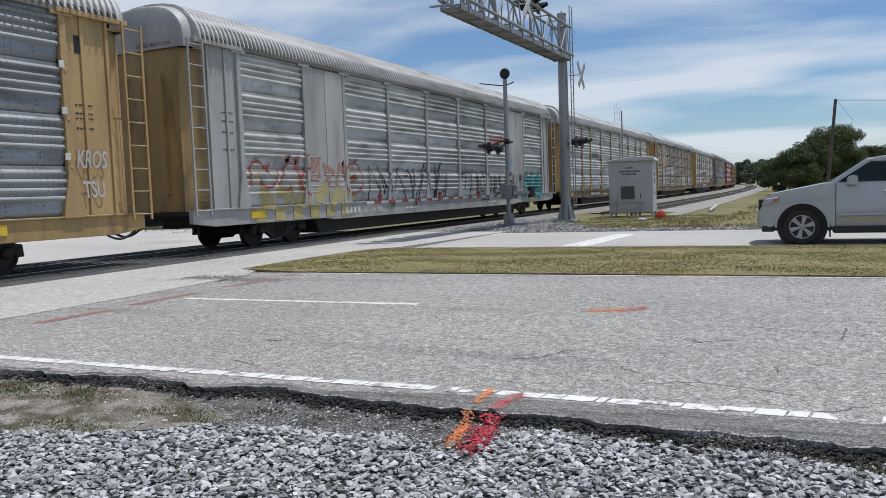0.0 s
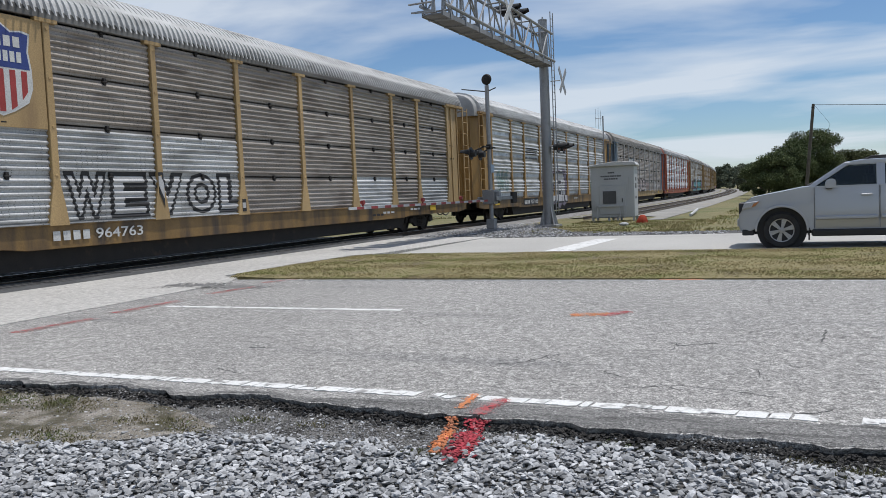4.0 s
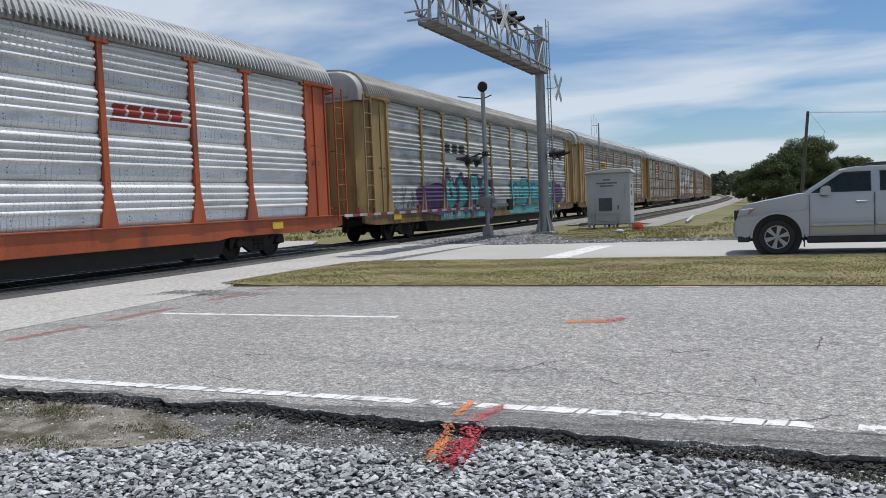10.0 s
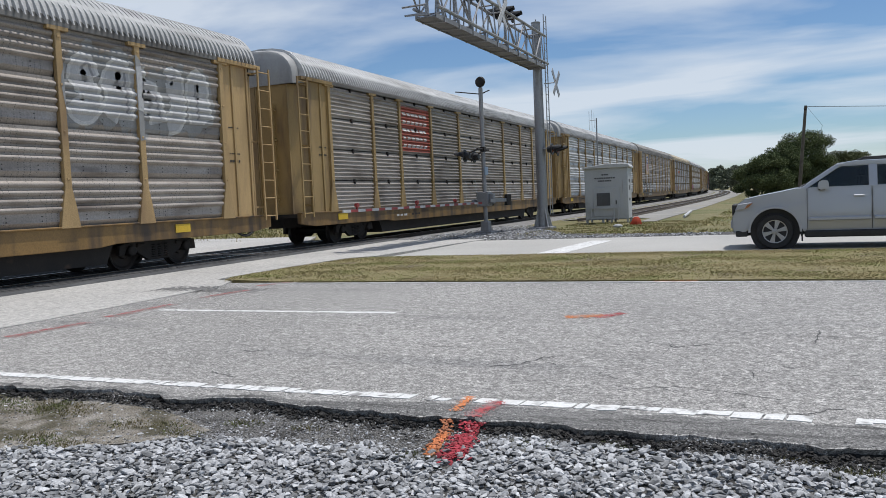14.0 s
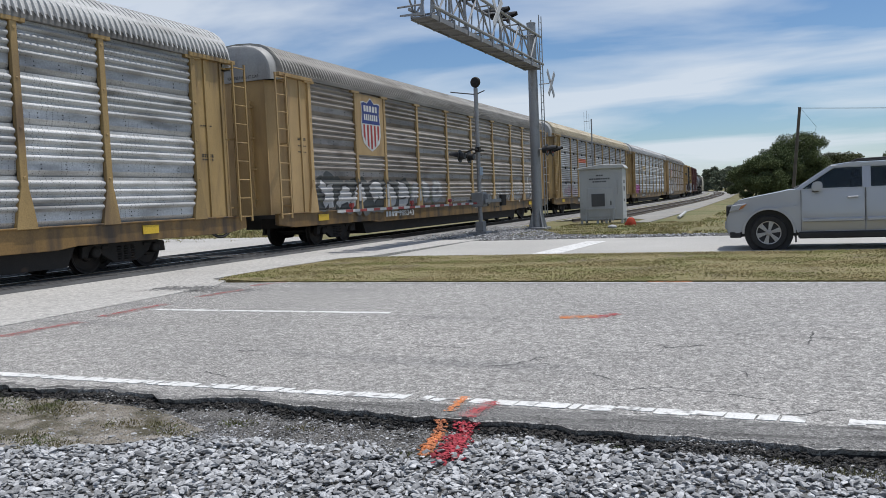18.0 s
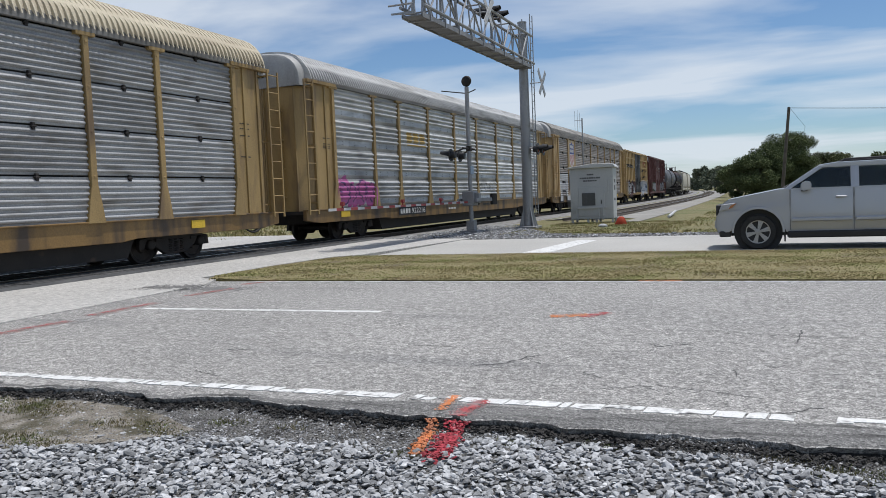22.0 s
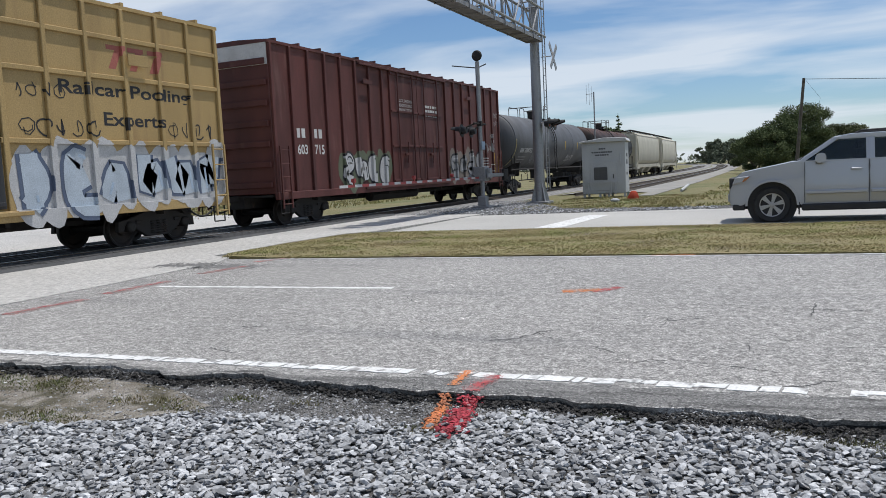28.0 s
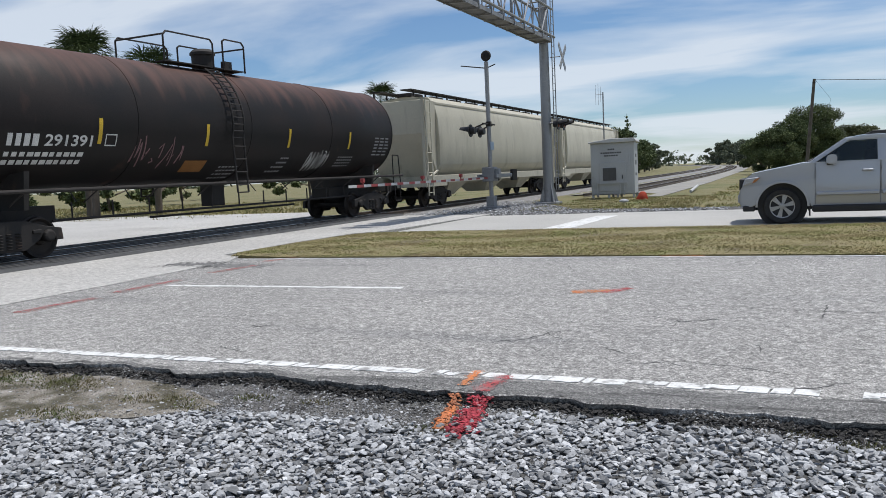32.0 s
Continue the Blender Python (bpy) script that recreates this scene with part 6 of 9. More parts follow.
for s in (0, 1):
    ya, yb = (0.055, 0.155) if s == 0 else (W - 0.055, W - 0.155)
    pane("side_window", [(0.66, ya, 1.28), (1.80, ya, 1.28), (1.80, yb, 1.70), (1.30, yb, 1.70)])
    pane("side_window", [(1.95, ya, 1.28), (2.95, ya, 1.28), (2.78, yb, 1.70), (1.95, yb, 1.70)])
pane("windscreen", [(0.52, 0.12, 1.28), (0.52, W - 0.12, 1.28), (1.24, W - 0.2, 1.75), (1.24, 0.2, 1.75)])
pane("rear_window", [(3.05, 0.15, 1.28), (3.05, W - 0.15, 1.28), (2.92, W - 0.2, 1.72), (2.92, 0.2, 1.72)])
for y in (0.45, 1.35):
    part("front_seat", Mesh().box(1.65, 1.80, y - 0.24, y + 0.24, 0.9, 1.50).box(1.68, 1.78, y - 0.13, y + 0.13, 1.5, 1.66).data("front_seat", 0.03), M_SEAT, truck)
part("rear_bench", Mesh().box(2.72, 2.86, 0.2, W - 0.2, 0.9, 1.5).data("rear_bench", 0.03), M_SEAT, truck)
part("dashboard", Mesh().box(0.55, 0.95, 0.15, W - 0.15, 1.12, 1.31).data("dashboard", 0.03), M_SEAT, truck)
part("steering_wheel", Mesh().lathe([(0.17, -0.015), (0.19, 0.0), (0.17, 0.015), (0.15, 0.0)], (1.08, 0.5, 1.30), "x", 16).data("steering_wheel"), M_TRIM, truck)
for x in (0.0, 3.2):
    for s in (0, 1):
        yc = 0.13 if s == 0 else W - 0.13
        d = -1 if s == 0 else 1
        wh = part("wheel", Mesh().lathe([(0.25, 0.10 * d), (0.35, 0.115 * d), (0.38, 0.06 * d), (0.383, 0.0), (0.38, -0.06 * d), (0.35, -0.11 * d), (0.2, -0.11 * d)], (0, 0, 0), "y", 40).data("wheel", 0, True, 40), M_TYRE, truck, "black tyre", pose(x, yc, 0.375))
        part("wheel_arch", Mesh().lathe([(0.50, 0.0), (0.50, -0.22 * d), (0.1, -0.22 * d)], (0, 0, 0), "y", 24).data("wheel_arch"), M_TRIM, truck, "dark wheel well", pose(x, yc - d * 0.02, 0.38))
        part("rim", Mesh().lathe([(0.245, 0.085 * d), (0.252, 0.112 * d), (0.235, 0.108 * d), (0.215, 0.05 * d)], (0, 0, 0), "y", 32).data("rim", 0, True), M_ALLOY, wh, "silver alloy rim")
        part("brake_disc", Mesh().lathe([(0.22, 0.03 * d), (0.22, 0.045 * d)], (0, 0, 0), "y", 24).data("brake_disc"), M_TRIM, wh)
        for k in range(6):
            a = k * 60 + 14
            g = Mesh().prism([(-0.028, 0.04), (0.028, 0.04), (0.055, 0.236), (-0.055, 0.236)], "y", 0.075 * d, 0.105 * d)
            part("spoke", g.data("spoke", 0.008), M_ALLOY, wh, m=pose(0, 0, 0, 0, a, 0))
        part("hub_cap", Mesh().lathe([(0.065, 0.09 * d), (0.06, 0.118 * d), (0.03, 0.122 * d)], (0, 0, 0), "y", 16).data("hub_cap", 0, True), M_ALLOY, wh)
    for s in (0, 1):
        y0, y1 = (-0.012, 0.02) if s == 0 else (W - 0.02, W + 0.012)
        fl = arc(x, 0.535, -2, 182, 18) + arc(x, 0.49, 182, -2, 18)
        part("wheel_flare", Mesh().prism(fl, "y", y0, y1).data("wheel_flare", 0.006), M_SILVER, truck)
for s, y in ((0, -0.02), (1, W - 0.03)):
    part("running_board", Mesh().box(0.58, 2.62, y - 0.05, y + 0.10, 0.24, 0.385).data("running_board", 0.03), M_TRIM, truck, "black running board")
    part("mud_flap", Mesh().box(0.52, 0.55, y + 0.02, y + 0.20, 0.16, 0.42).data("mud_flap"), M_TRIM, truck)
    for x0, x1 in ((0.66, 1.83), (1.88, 2.62)):
        part("side_moulding", Mesh().box(x0, x1, y - 0.045, y + 0.05, 0.585, 0.665).data("side_moulding", 0.018), M_SILVER, truck)
    for name, x0, x1 in (("front_door", 0.66, 1.835), ("rear_door", 1.875, 2.66)):
        # a door skin that swells outwards below the belt
        g = Mesh()
        sgn = -1 if s == 0 else 1
        base = 0.0 if s == 0 else W
        zs = [0.40 + 0.85 * k / 10 for k in range(11)]
        vs = []
        for x in (x0, x0 + 0.12, x1 - 0.12, x1):
            for z in zs:
                lean = max(0.0, z - 0.75) * 0.06 + max(0.0, 0.62 - z) * 0.12
                out = 0.006 + 0.014 * math.sin(math.pi * (z - 0.40) / 0.85) if x0 < x < x1 else 0.003
                vs.append((x, base + sgn * (out - lean), z))
        g.add(vs, [(j * 11 + i, j * 11 + i + 1, j * 11 + 12 + i, j * 11 + 11 + i) for j in range(3) for i in range(10)])
        part(name, g.data(name, 0, True, 50), M_SILVER, truck)
    for x in (0.64, 1.855, 2.98):
        part("door_seam", Mesh().box(x - 0.0035, x + 0.0035, y + 0.016, y + 0.045, 0.40 if x < 2.9 else 0.95, 1.27).data("door_seam"), M_TRIM, truck)
    for x in (1.62, 2.72):
        part("door_handle", Mesh().box(x - 0.10, x + 0.10, y - 0.035, y + 0.05, 1.065, 1.105).lathe([(0.055, 0.0), (0.05, 0.012)], (x, y + 0.03 if s == 0 else y, 1.085), "y", 12).data("door_handle", 0.008), M_SILVER, truck)
mir = part("mirror", Mesh().prism([(0.84, 1.26), (0.87, 1.235), (1.02, 1.235), (1.05, 1.27), (1.05, 1.40), (1.01, 1.435), (0.90, 1.43), (0.85, 1.38)], "y", -0.22, -0.02).data("mirror", 0.02, True, 50, 2), M_SILVER, truck, "silver door mirror")
part("mirror_arm", Mesh().box(0.86, 0.98, -0.06, 0.06, 1.22, 1.28).data("mirror_arm"), M_TRIM, mir)
mir = part("mirror", Mesh().box(0.88, 1.04, W + 0.02, W + 0.20, 1.24, 1.42).data("mirror", 0.03, True, 30, 2), M_SILVER, truck, "silver door mirror")
for y, d in ((0.05, 1), (W - 0.05, -1)):
    hl = part("headlight", Mesh().prism([(-0.80, 0.84), (-0.74, 0.99), (-0.42, 1.03), (-0.60, 0.88)], "y", y - 0.03 * d, y + 0.26 * d).data("headlight", 0.015), M_HEADLIGHT, truck, "clear headlight with amber corner")
    part("turn_signal", Mesh().prism([(-0.60, 0.885), (-0.55, 0.97), (-0.43, 1.01), (-0.52, 0.915)], "y", y - 0.036 * d, y + 0.02 * d).data("turn_signal", 0.006), M_AMBER, hl)
part("grille", Mesh().box(-0.885, -0.75, 0.42, W - 0.42, 0.72, 0.98).data("grille", 0.02), M_TRIM, truck)
part("bumper", Mesh().box(-0.90, -0.70, 0.14, W - 0.14, 0.42, 0.68).data("bumper", 0.05, True, 30, 2), M_SILVER, truck)
part("air_dam", Mesh().box(-0.80, -0.55, 0.10, W - 0.10, 0.27, 0.40).data("air_dam", 0.02), M_TRIM, truck)
part("wiper", Mesh().tube((0.50, 0.35, 1.30), (0.62, 0.9, 1.36), 0.012, 6).tube((0.50, 0.95, 1.30), (0.62, 1.5, 1.36), 0.012, 6).data("wiper"), M_TRIM, truck)
for y in (0.25, W - 0.25):
    part("roof_rail", Mesh().path([(1.62, y, 1.80), (1.72, y, 1.86), (2.6, y, 1.87), (2.75, y, 1.80)], 0.022, 8).data("roof_rail", 0, True), M_TRIM, truck, "black roof rail")
part("cargo_bed", Mesh().box(3.28, 4.40, 0.12, W - 0.12, 1.0, 1.235).data("cargo_bed"), M_TRIM, truck)
part("tail_light", Mesh().box(4.36, 4.47, 0.0, 0.12, 0.85, 1.15).data("tail_light", 0.01), M_BOARDRED, truck)
part("tail_light", Mesh().box(4.36, 4.47, W - 0.12, W, 0.85, 1.15).data("tail_light", 0.01), M_BOARDRED, truck)
part("chassis", Mesh().box(-0.6, 4.3, 0.35, W - 0.35, 0.28, 0.5).data("chassis"), M_TRIM, truck)


# ---- plants ----
M_BARK = surface("grey_brown_bark", (0.10, 0.08, 0.06), (0.16, 0.13, 0.10), 3, 0.95, 0, (1, 1, 0.3), 0.8, 20)


def leaf_mat(name, a, b):
    m = surface(name, a, b, 0.6, 0.8, 0, (1, 1, 1), 0, 8, rand=0.35, island=True)
    m.node_tree.nodes["Principled BSDF"].inputs["Specular IOR Level"].default_value = 0.2
    return m


M_LEAF = leaf_mat("dark_green_leaves", (0.085, 0.115, 0.048), (0.135, 0.162, 0.072))
M_LEAF_DRY = leaf_mat("olive_green_leaves", (0.09, 0.108, 0.046), (0.14, 0.145, 0.07))
# distance haze is mixed into M_LEAF_FAR: paler and greyer than the near leaves
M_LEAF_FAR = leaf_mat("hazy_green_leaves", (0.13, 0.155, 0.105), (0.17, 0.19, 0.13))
M_FROND = leaf_mat("palm_fronds", (0.035, 0.06, 0.022), (0.07, 0.095, 0.035))


def leaf_cloud(rs, centres, radii, count, size):
    """Many small leaves, thickest near the skin of overlapping clumps."""
    n = len(centres)
    c, r = np.array(centres), np.array(radii)
    pick = rs.choice(n, count, p=(r ** 2) / (r ** 2).sum())
    d = rs.normal(size=(count, 3))
    d /= np.linalg.norm(d, axis=1)[:, None]
    depth = rs.uniform(0.25, 1.25, count) ** 0.8
    p = c[pick] + d * (r[pick] * depth)[:, None] * np.array([1.15, 1.15, 0.75])
    p[:, 2] = np.maximum(p[:, 2], 0.05)
    u = rs.normal(size=(count, 3))
    u /= np.linalg.norm(u, axis=1)[:, None]
    w = np.cross(u, rs.normal(size=(count, 3)))
    w /= np.linalg.norm(w, axis=1)[:, None]
    s = size * rs.uniform(0.6, 1.4, count)[:, None]
    v = np.stack([p - u * s, p + w * s * 0.45, p + u * s, p - w * s * 0.45], 1).reshape(-1, 3)
    me = bpy.data.meshes.new("crown")
    me.from_pydata(v.tolist(), [], [(4 * i, 4 * i + 1, 4 * i + 2, 4 * i + 3) for i in range(count)])
    me.materials.append(None)
    return me


def add_tree(x, y, h, w, seed, leaf, count, size, label, low=0.15, clumps=22):
    rs = np.random.RandomState(seed)
    t = thing("tree", pose(x, y, -0.1), label, "tree", "trees round the crossing")
    g = Mesh()
    lean = Vector((rs.uniform(-0.1, 0.1), rs.uniform(-0.1, 0.1), 1)) * h * 0.45
    g.tube((0, 0, 0), lean, 0.05 * h * 0.6, 8, 0.03 * h * 0.5)
    centres, radii = [], []
    for k in range(clumps):
        # clumps lie near the skin of a broad dome, a few within it
        d = rs.normal(size=3)
        d /= np.linalg.norm(d)
        up = 0.5 + 0.5 * low
        bump = 0.80 + 0.16 * math.sin(3 * d[0] + seed) * math.cos(2.5 * d[1] + 2 * d[2]) + rs.uniform(-0.08, 0.06)
        if k % 4 == 0:
            bump *= 0.6
        c = (d[0] * bump * w / 2, d[1] * bump * w / 2, up * h + d[2] * bump * h * (1 - up))
        centres.append(c)
        radii.append(rs.uniform(0.07, 0.125) * min(h, w))
        if k < 9:
            g.tube(lean * rs.uniform(0.4, 1.0), Vector(c), 0.014 * h, 6, 0.004 * h)
    part("trunk", g.data("trunk", 0, True), M_BARK, t)
    part("crown", leaf_cloud(rs, centres, radii, count, size), leaf, t, "uneven crown of small leaves")
    return t


def add_palm(x, y, h, seed):
    rs = random.Random(seed)
    t = thing("palm_tree", pose(x, y, -0.1), "tall cabbage palm with fan fronds", "palm tree", "palms behind the crossing")
    part("trunk", Mesh().tube((0, 0, 0), (0.15, 0, h), 0.2, 10, 0.16).data("trunk", 0, True), M_BARK, t)
    v, f = [], []
    for k in range(46):
        az, el = rs.uniform(0, math.tau), rs.uniform(-0.7, 1.3)
        d = Vector((math.cos(az) * math.cos(el), math.sin(az) * math.cos(el), math.sin(el)))
        stem = Vector((0.15, 0, h)) + d * rs.uniform(0.8, 1.35)
        side = d.cross(Vector((0, 0, 1))).normalized()
        up = side.cross(d)
        for j in range(16):
            a = radians(-80 + 160 * j / 15)
            ln = rs.uniform(0.85, 1.25)
            w = d * math.cos(a) + side * math.sin(a) + up * rs.uniform(-0.25, 0.15)
            tip = stem + w * ln - Vector((0, 0, 0.25 * ln * ln))
            n = w.cross(up).normalized() * 0.035
            b = len(v)
            v += [stem - n * 0.4, stem + w * ln * 0.5 + n, tip, stem + w * ln * 0.5 - n]
            f.append((b, b + 1, b + 2, b + 3))
        b = len(v)
        n = side * 0.015
        o = Vector((0.15, 0, h))
        v += [o - n, o + n, stem + n, stem - n]
        f.append((b, b + 1, b + 2, b + 3))
    g = Mesh()
    g.v, g.f = [tuple(p) for p in v], f
    me = bpy.data.meshes.new("fronds")
    me.from_pydata(g.v, [], g.f)
    me.materials.append(None)
    part("fronds", me, M_FROND, t, "crown of drooping fan fronds")
    return t


# right of the tracks
add_tree(0.9, 86, 6.85, 6.2, 12, M_LEAF, 60000, 0.08, "broad olive green tree behind the utility pole", 0.05, 130)
add_tree(-1.2, 84, 5.1, 6.0, 11, M_LEAF, 40000, 0.08, "dark green tree beside the track", 0.05, 95)
add_tree(5.2, 90, 4.9, 5.8, 13, M_LEAF_DRY, 26000, 0.085, "low spreading green tree", 0.05, 80)
add_tree(-3.0, 92, 4.4, 5.0, 23, M_LEAF, 18000, 0.09, "dense dark shrub tree", 0.0, 40)
add_tree(10.5, 104, 4.9, 8.0, 14, M_LEAF, 7000, 0.18, "low spreading green tree", 0.05, 50)
add_tree(16.5, 104, 5.2, 8.0, 24, M_LEAF_DRY, 7000, 0.18, "low spreading green tree", 0.05, 50)
add_tree(23.5, 104, 5.4, 8.0, 15, M_LEAF, 7000, 0.18, "low spreading green tree", 0.05, 50)
add_tree(-4.6, 116, 4.9, 6.5, 16, M_LEAF, 16000, 0.11, "dense dark shrub tree", 0.0, 44)
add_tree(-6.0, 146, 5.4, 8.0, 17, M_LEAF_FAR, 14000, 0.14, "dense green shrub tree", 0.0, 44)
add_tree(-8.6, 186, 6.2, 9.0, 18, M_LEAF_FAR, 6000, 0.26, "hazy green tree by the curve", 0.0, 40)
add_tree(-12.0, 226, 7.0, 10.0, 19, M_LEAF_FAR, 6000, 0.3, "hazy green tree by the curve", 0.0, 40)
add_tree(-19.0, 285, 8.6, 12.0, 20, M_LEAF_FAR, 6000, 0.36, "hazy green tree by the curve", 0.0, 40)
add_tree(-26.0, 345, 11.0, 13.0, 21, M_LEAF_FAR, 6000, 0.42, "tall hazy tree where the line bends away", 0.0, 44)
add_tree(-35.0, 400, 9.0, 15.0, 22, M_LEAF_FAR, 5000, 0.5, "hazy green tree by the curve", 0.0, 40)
# left of the tracks
for k, (x, y, h, w) in enumerate(((-24.5, 118, 7.6, 6.5), (-26.0, 132, 6.6, 7.5), (-28.0, 146, 6.8, 8.0), (-29.5, 162, 6.6, 8.0), (-31.5, 180, 7.0, 9.0), (-34.5, 204, 6.8, 9.0), (-38.5, 232, 6.6, 10.0))):
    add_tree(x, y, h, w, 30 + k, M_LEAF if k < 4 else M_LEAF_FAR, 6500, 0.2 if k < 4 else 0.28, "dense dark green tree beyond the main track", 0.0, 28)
pine = thing("conifer", pose(-23.8, 122, -0.1), "slim dark conifer rising above the trees", "tree", "trees round the crossing")
part("trunk", Mesh().tube((0, 0, 0), (0, 0, 9.4), 0.14, 8, 0.03).data("trunk"), M_BARK, pine)
rs_ = np.random.RandomState(77)
part("crown", leaf_cloud(rs_, [(0.25 * math.cos(k * 2.1) * (12 - k) * 0.18, 0.25 * math.sin(k * 2.1) * (12 - k) * 0.18, 2.7 + k * 0.56) for k in range(12)], [0.95 - k * 0.068 for k in range(12)], 2600, 0.16), M_LEAF, pine)
add_palm(-35.3, 31.9, 8.7, 1)
add_palm(-33.4, 34.6, 7.7, 2)
add_palm(-37.0, 33.0, 8.6, 3)
add_palm(-31.5, 58.0, 7.6, 4)
for k, (x, y, h, w) in enumerate(((-43, 40, 4.5, 9), (-50, 52, 5, 10), (-40, 60, 4.5, 9), (-58, 44, 5, 10), (-36, 84, 5, 9), (-64, 70, 6, 12))):
    add_tree(x, y, h, w, 60 + k, M_LEAF, 4500, 0.2, "scrubby green tree behind the crossing", 0.0, 24)
# a band of far woods all round the horizon
rs_ = np.random.RandomState(5)
cs, rr = [], []
for k in range(520):
    a = radians(rs_.uniform(0, 360))
    d = rs_.uniform(560, 760)
    cs.append((d * math.sin(a), d * math.cos(a), rs_.uniform(1, 6.5)))
    rr.append(rs_.uniform(3.5, 8))
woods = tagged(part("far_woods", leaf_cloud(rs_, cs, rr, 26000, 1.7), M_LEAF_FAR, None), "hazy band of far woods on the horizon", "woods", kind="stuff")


def blades(name, inside, box, count, h, seed, mat, label, z=0.0, width=0.006, lie=0.45):
    """Single grass blades scattered where inside(x, y) holds."""
    rs = np.random.RandomState(seed)
    v, f = [], []
    n = 0
    while n < count:
        x, y = rs.uniform(box[0], box[1]), rs.uniform(box[2], box[3])
        d = inside(x, y)
        if rs.rand() > d:
            n += 0 if d else 0.2
            n += 0.02
            continue
        a, ln = rs.uniform(0, math.tau), h * rs.uniform(0.5, 1.4)
        bx, by = rs.normal(0, lie, 2) * ln
        w = width * rs.uniform(0.7, 1.6)
        b = len(v)
        v += [(x - w * math.cos(a), y - w * math.sin(a), z), (x + w * math.cos(a), y + w * math.sin(a), z), (x + bx, y + by, z + ln)]
        f.append((b, b + 1, b + 2))
        n += 1
    me = bpy.data.meshes.new(name)
    me.from_pydata(v, [], f)
    me.materials.append(None)
    return tagged(part(name, me, mat, None), label, "grass", kind="stuff")


def patch(x, y, s, seed):
    return noise.noise(Vector((x * s + seed, y * s, 0.0)))


def in_median(x, y):
    yy = y - SLOPE * x
    if yy < 12.40 or yy > 18.08 or x < -10.5 + max(0, 12.9 - y) * 0.5 + max(0, y - 16) * 0.2 + 0.35 * abs(patch(x, y, 1.1, 50)):
        return 0
    return 0.18 + 0.82 * max(0.0, min(1.0, 0.5 + 1.9 * patch(x, y * 2.2, 0.5, 3) + 0.8 * patch(x, y * 2, 2.1, 13)))


blades("median_grass", in_median, (-10.6, 8, 12.0, 18.6), 110000, 0.018, 3, M_BLADE, "short dry mown grass on the strip", 0.02, 0.009, 1.4)
blades("verge_grass", lambda x, y: 0 if y < 26.2 or x < -6.8 + (y - 27) * 0.02 or (x < -3.6 and y > 36) else max(0.0, min(1.0, 0.5 + 1.5 * patch(x, y, 0.35, 9))), (-9, 14, 26, 70), 34000, 0.075, 4, M_BLADE, "rough dry grass beside the gravel track", -0.06, 0.02, 0.9)
blades("mast_grass", lambda x, y: 0.7 * max(0.0, min(1.0, 0.3 + 1.6 * patch(x, y, 0.9, 19))), (-9.4, -3.0, 26.5, 37), 9000, 0.06, 5, M_BLADE, "thin grass round the relay house", -0.05, 0.012)
blades("far_grass", lambda x, y: max(0.0, min(1.0, 0.5 + 1.2 * patch(x, y, 0.3, 29))), (-60, -21.5, 27, 50), 16000, 0.13, 6, M_BLADE, "rough grass beyond the tracks", -0.06, 0.03)


def tuft_density(x, y):
    d = 0.0
    for cx, cy, r in TUFTS:
        d = max(d, 1 - math.hypot(x - cx, (y - cy) * 1.6) / r)
    return max(0.0, d)


TUFTS = [(-5.25, 4.27, 0.42), (-5.0, 4.2, 0.3), (-4.4, 3.56, 0.30), (-4.65, 3.62, 0.25), (-4.24, 4.05, 0.22), (-3.72, 3.99, 0.20), (-3.95, 4.12, 0.2), (-3.46, 4.29, 0.18), (-5.9, 4.2, 0.5), (-4.9, 3.3, 0.25),
         (-2.36, 4.04, 0.12), (-2.0, 3.99, 0.14), (-1.45, 4.35, 0.2), (-0.73, 4.6, 0.16), (-0.45, 4.62, 0.2), (-0.95, 4.45, 0.16), (0.26, 4.35, 0.22), (0.05, 4.5, 0.2), (0.5, 4.3, 0.25), (-2.95, 4.3, 0.14)]
blades("shoulder_tufts", tuft_density, (-6.6, 0.9, 3.2, 4.8), 24000, 0.017, 7, M_TUFT, "sparse dry tufts among the gravel", -0.064, 0.0035)

# ---- loose stones ----
def rock_shapes(rs, n):
    out = []
    for _ in range(n):
        bm = bmesh.new()
        k = rs.randint(13, 19)
        d = rs.normal(size=(k, 3))
        d /= np.linalg.norm(d, axis=1)[:, None]
        d *= rs.uniform(0.85, 1.0, (k, 1)) * np.array([1.15, rs.uniform(0.6, 0.9), rs.uniform(0.30, 0.52)])
        for p in d:
            bm.verts.new(p)
        r = bmesh.ops.convex_hull(bm, input=bm.verts)
        bmesh.ops.delete(bm, geom=[v for v in bm.verts if not v.link_faces], context="VERTS")
        bm.verts.index_update()
        out.append((np.array([v.co[:] for v in bm.verts]), [[v.index for v in f.verts] for f in bm.faces]))
        bm.free()
    return out


ROCKS = rock_shapes(np.random.RandomState(1), 14)


def stones(name, places, mat, label, seed):
    """places: (x, y, z, size)."""
    rs = np.random.RandomState(seed)
    vs, fs, k = [], [], 0
    for x, y, z, s in places:
        v, f = ROCKS[rs.randint(len(ROCKS))]
        a, b, c = rs.uniform(0, math.tau, 3)
        m = np.array(Euler((rs.normal(0, 0.28), rs.normal(0, 0.28), c)).to_matrix())
        vs.append(v @ m.T * s + np.array([x, y, z]))
        fs += [[i + k for i in q] for q in f]
        k += len(v)
    me = bpy.data.meshes.new(name)
    me.from_pydata(np.concatenate(vs).tolist(), [], fs)
    me.materials.append(None)
    return tagged(part(name, me, mat, None), label, "gravel", kind="stuff")


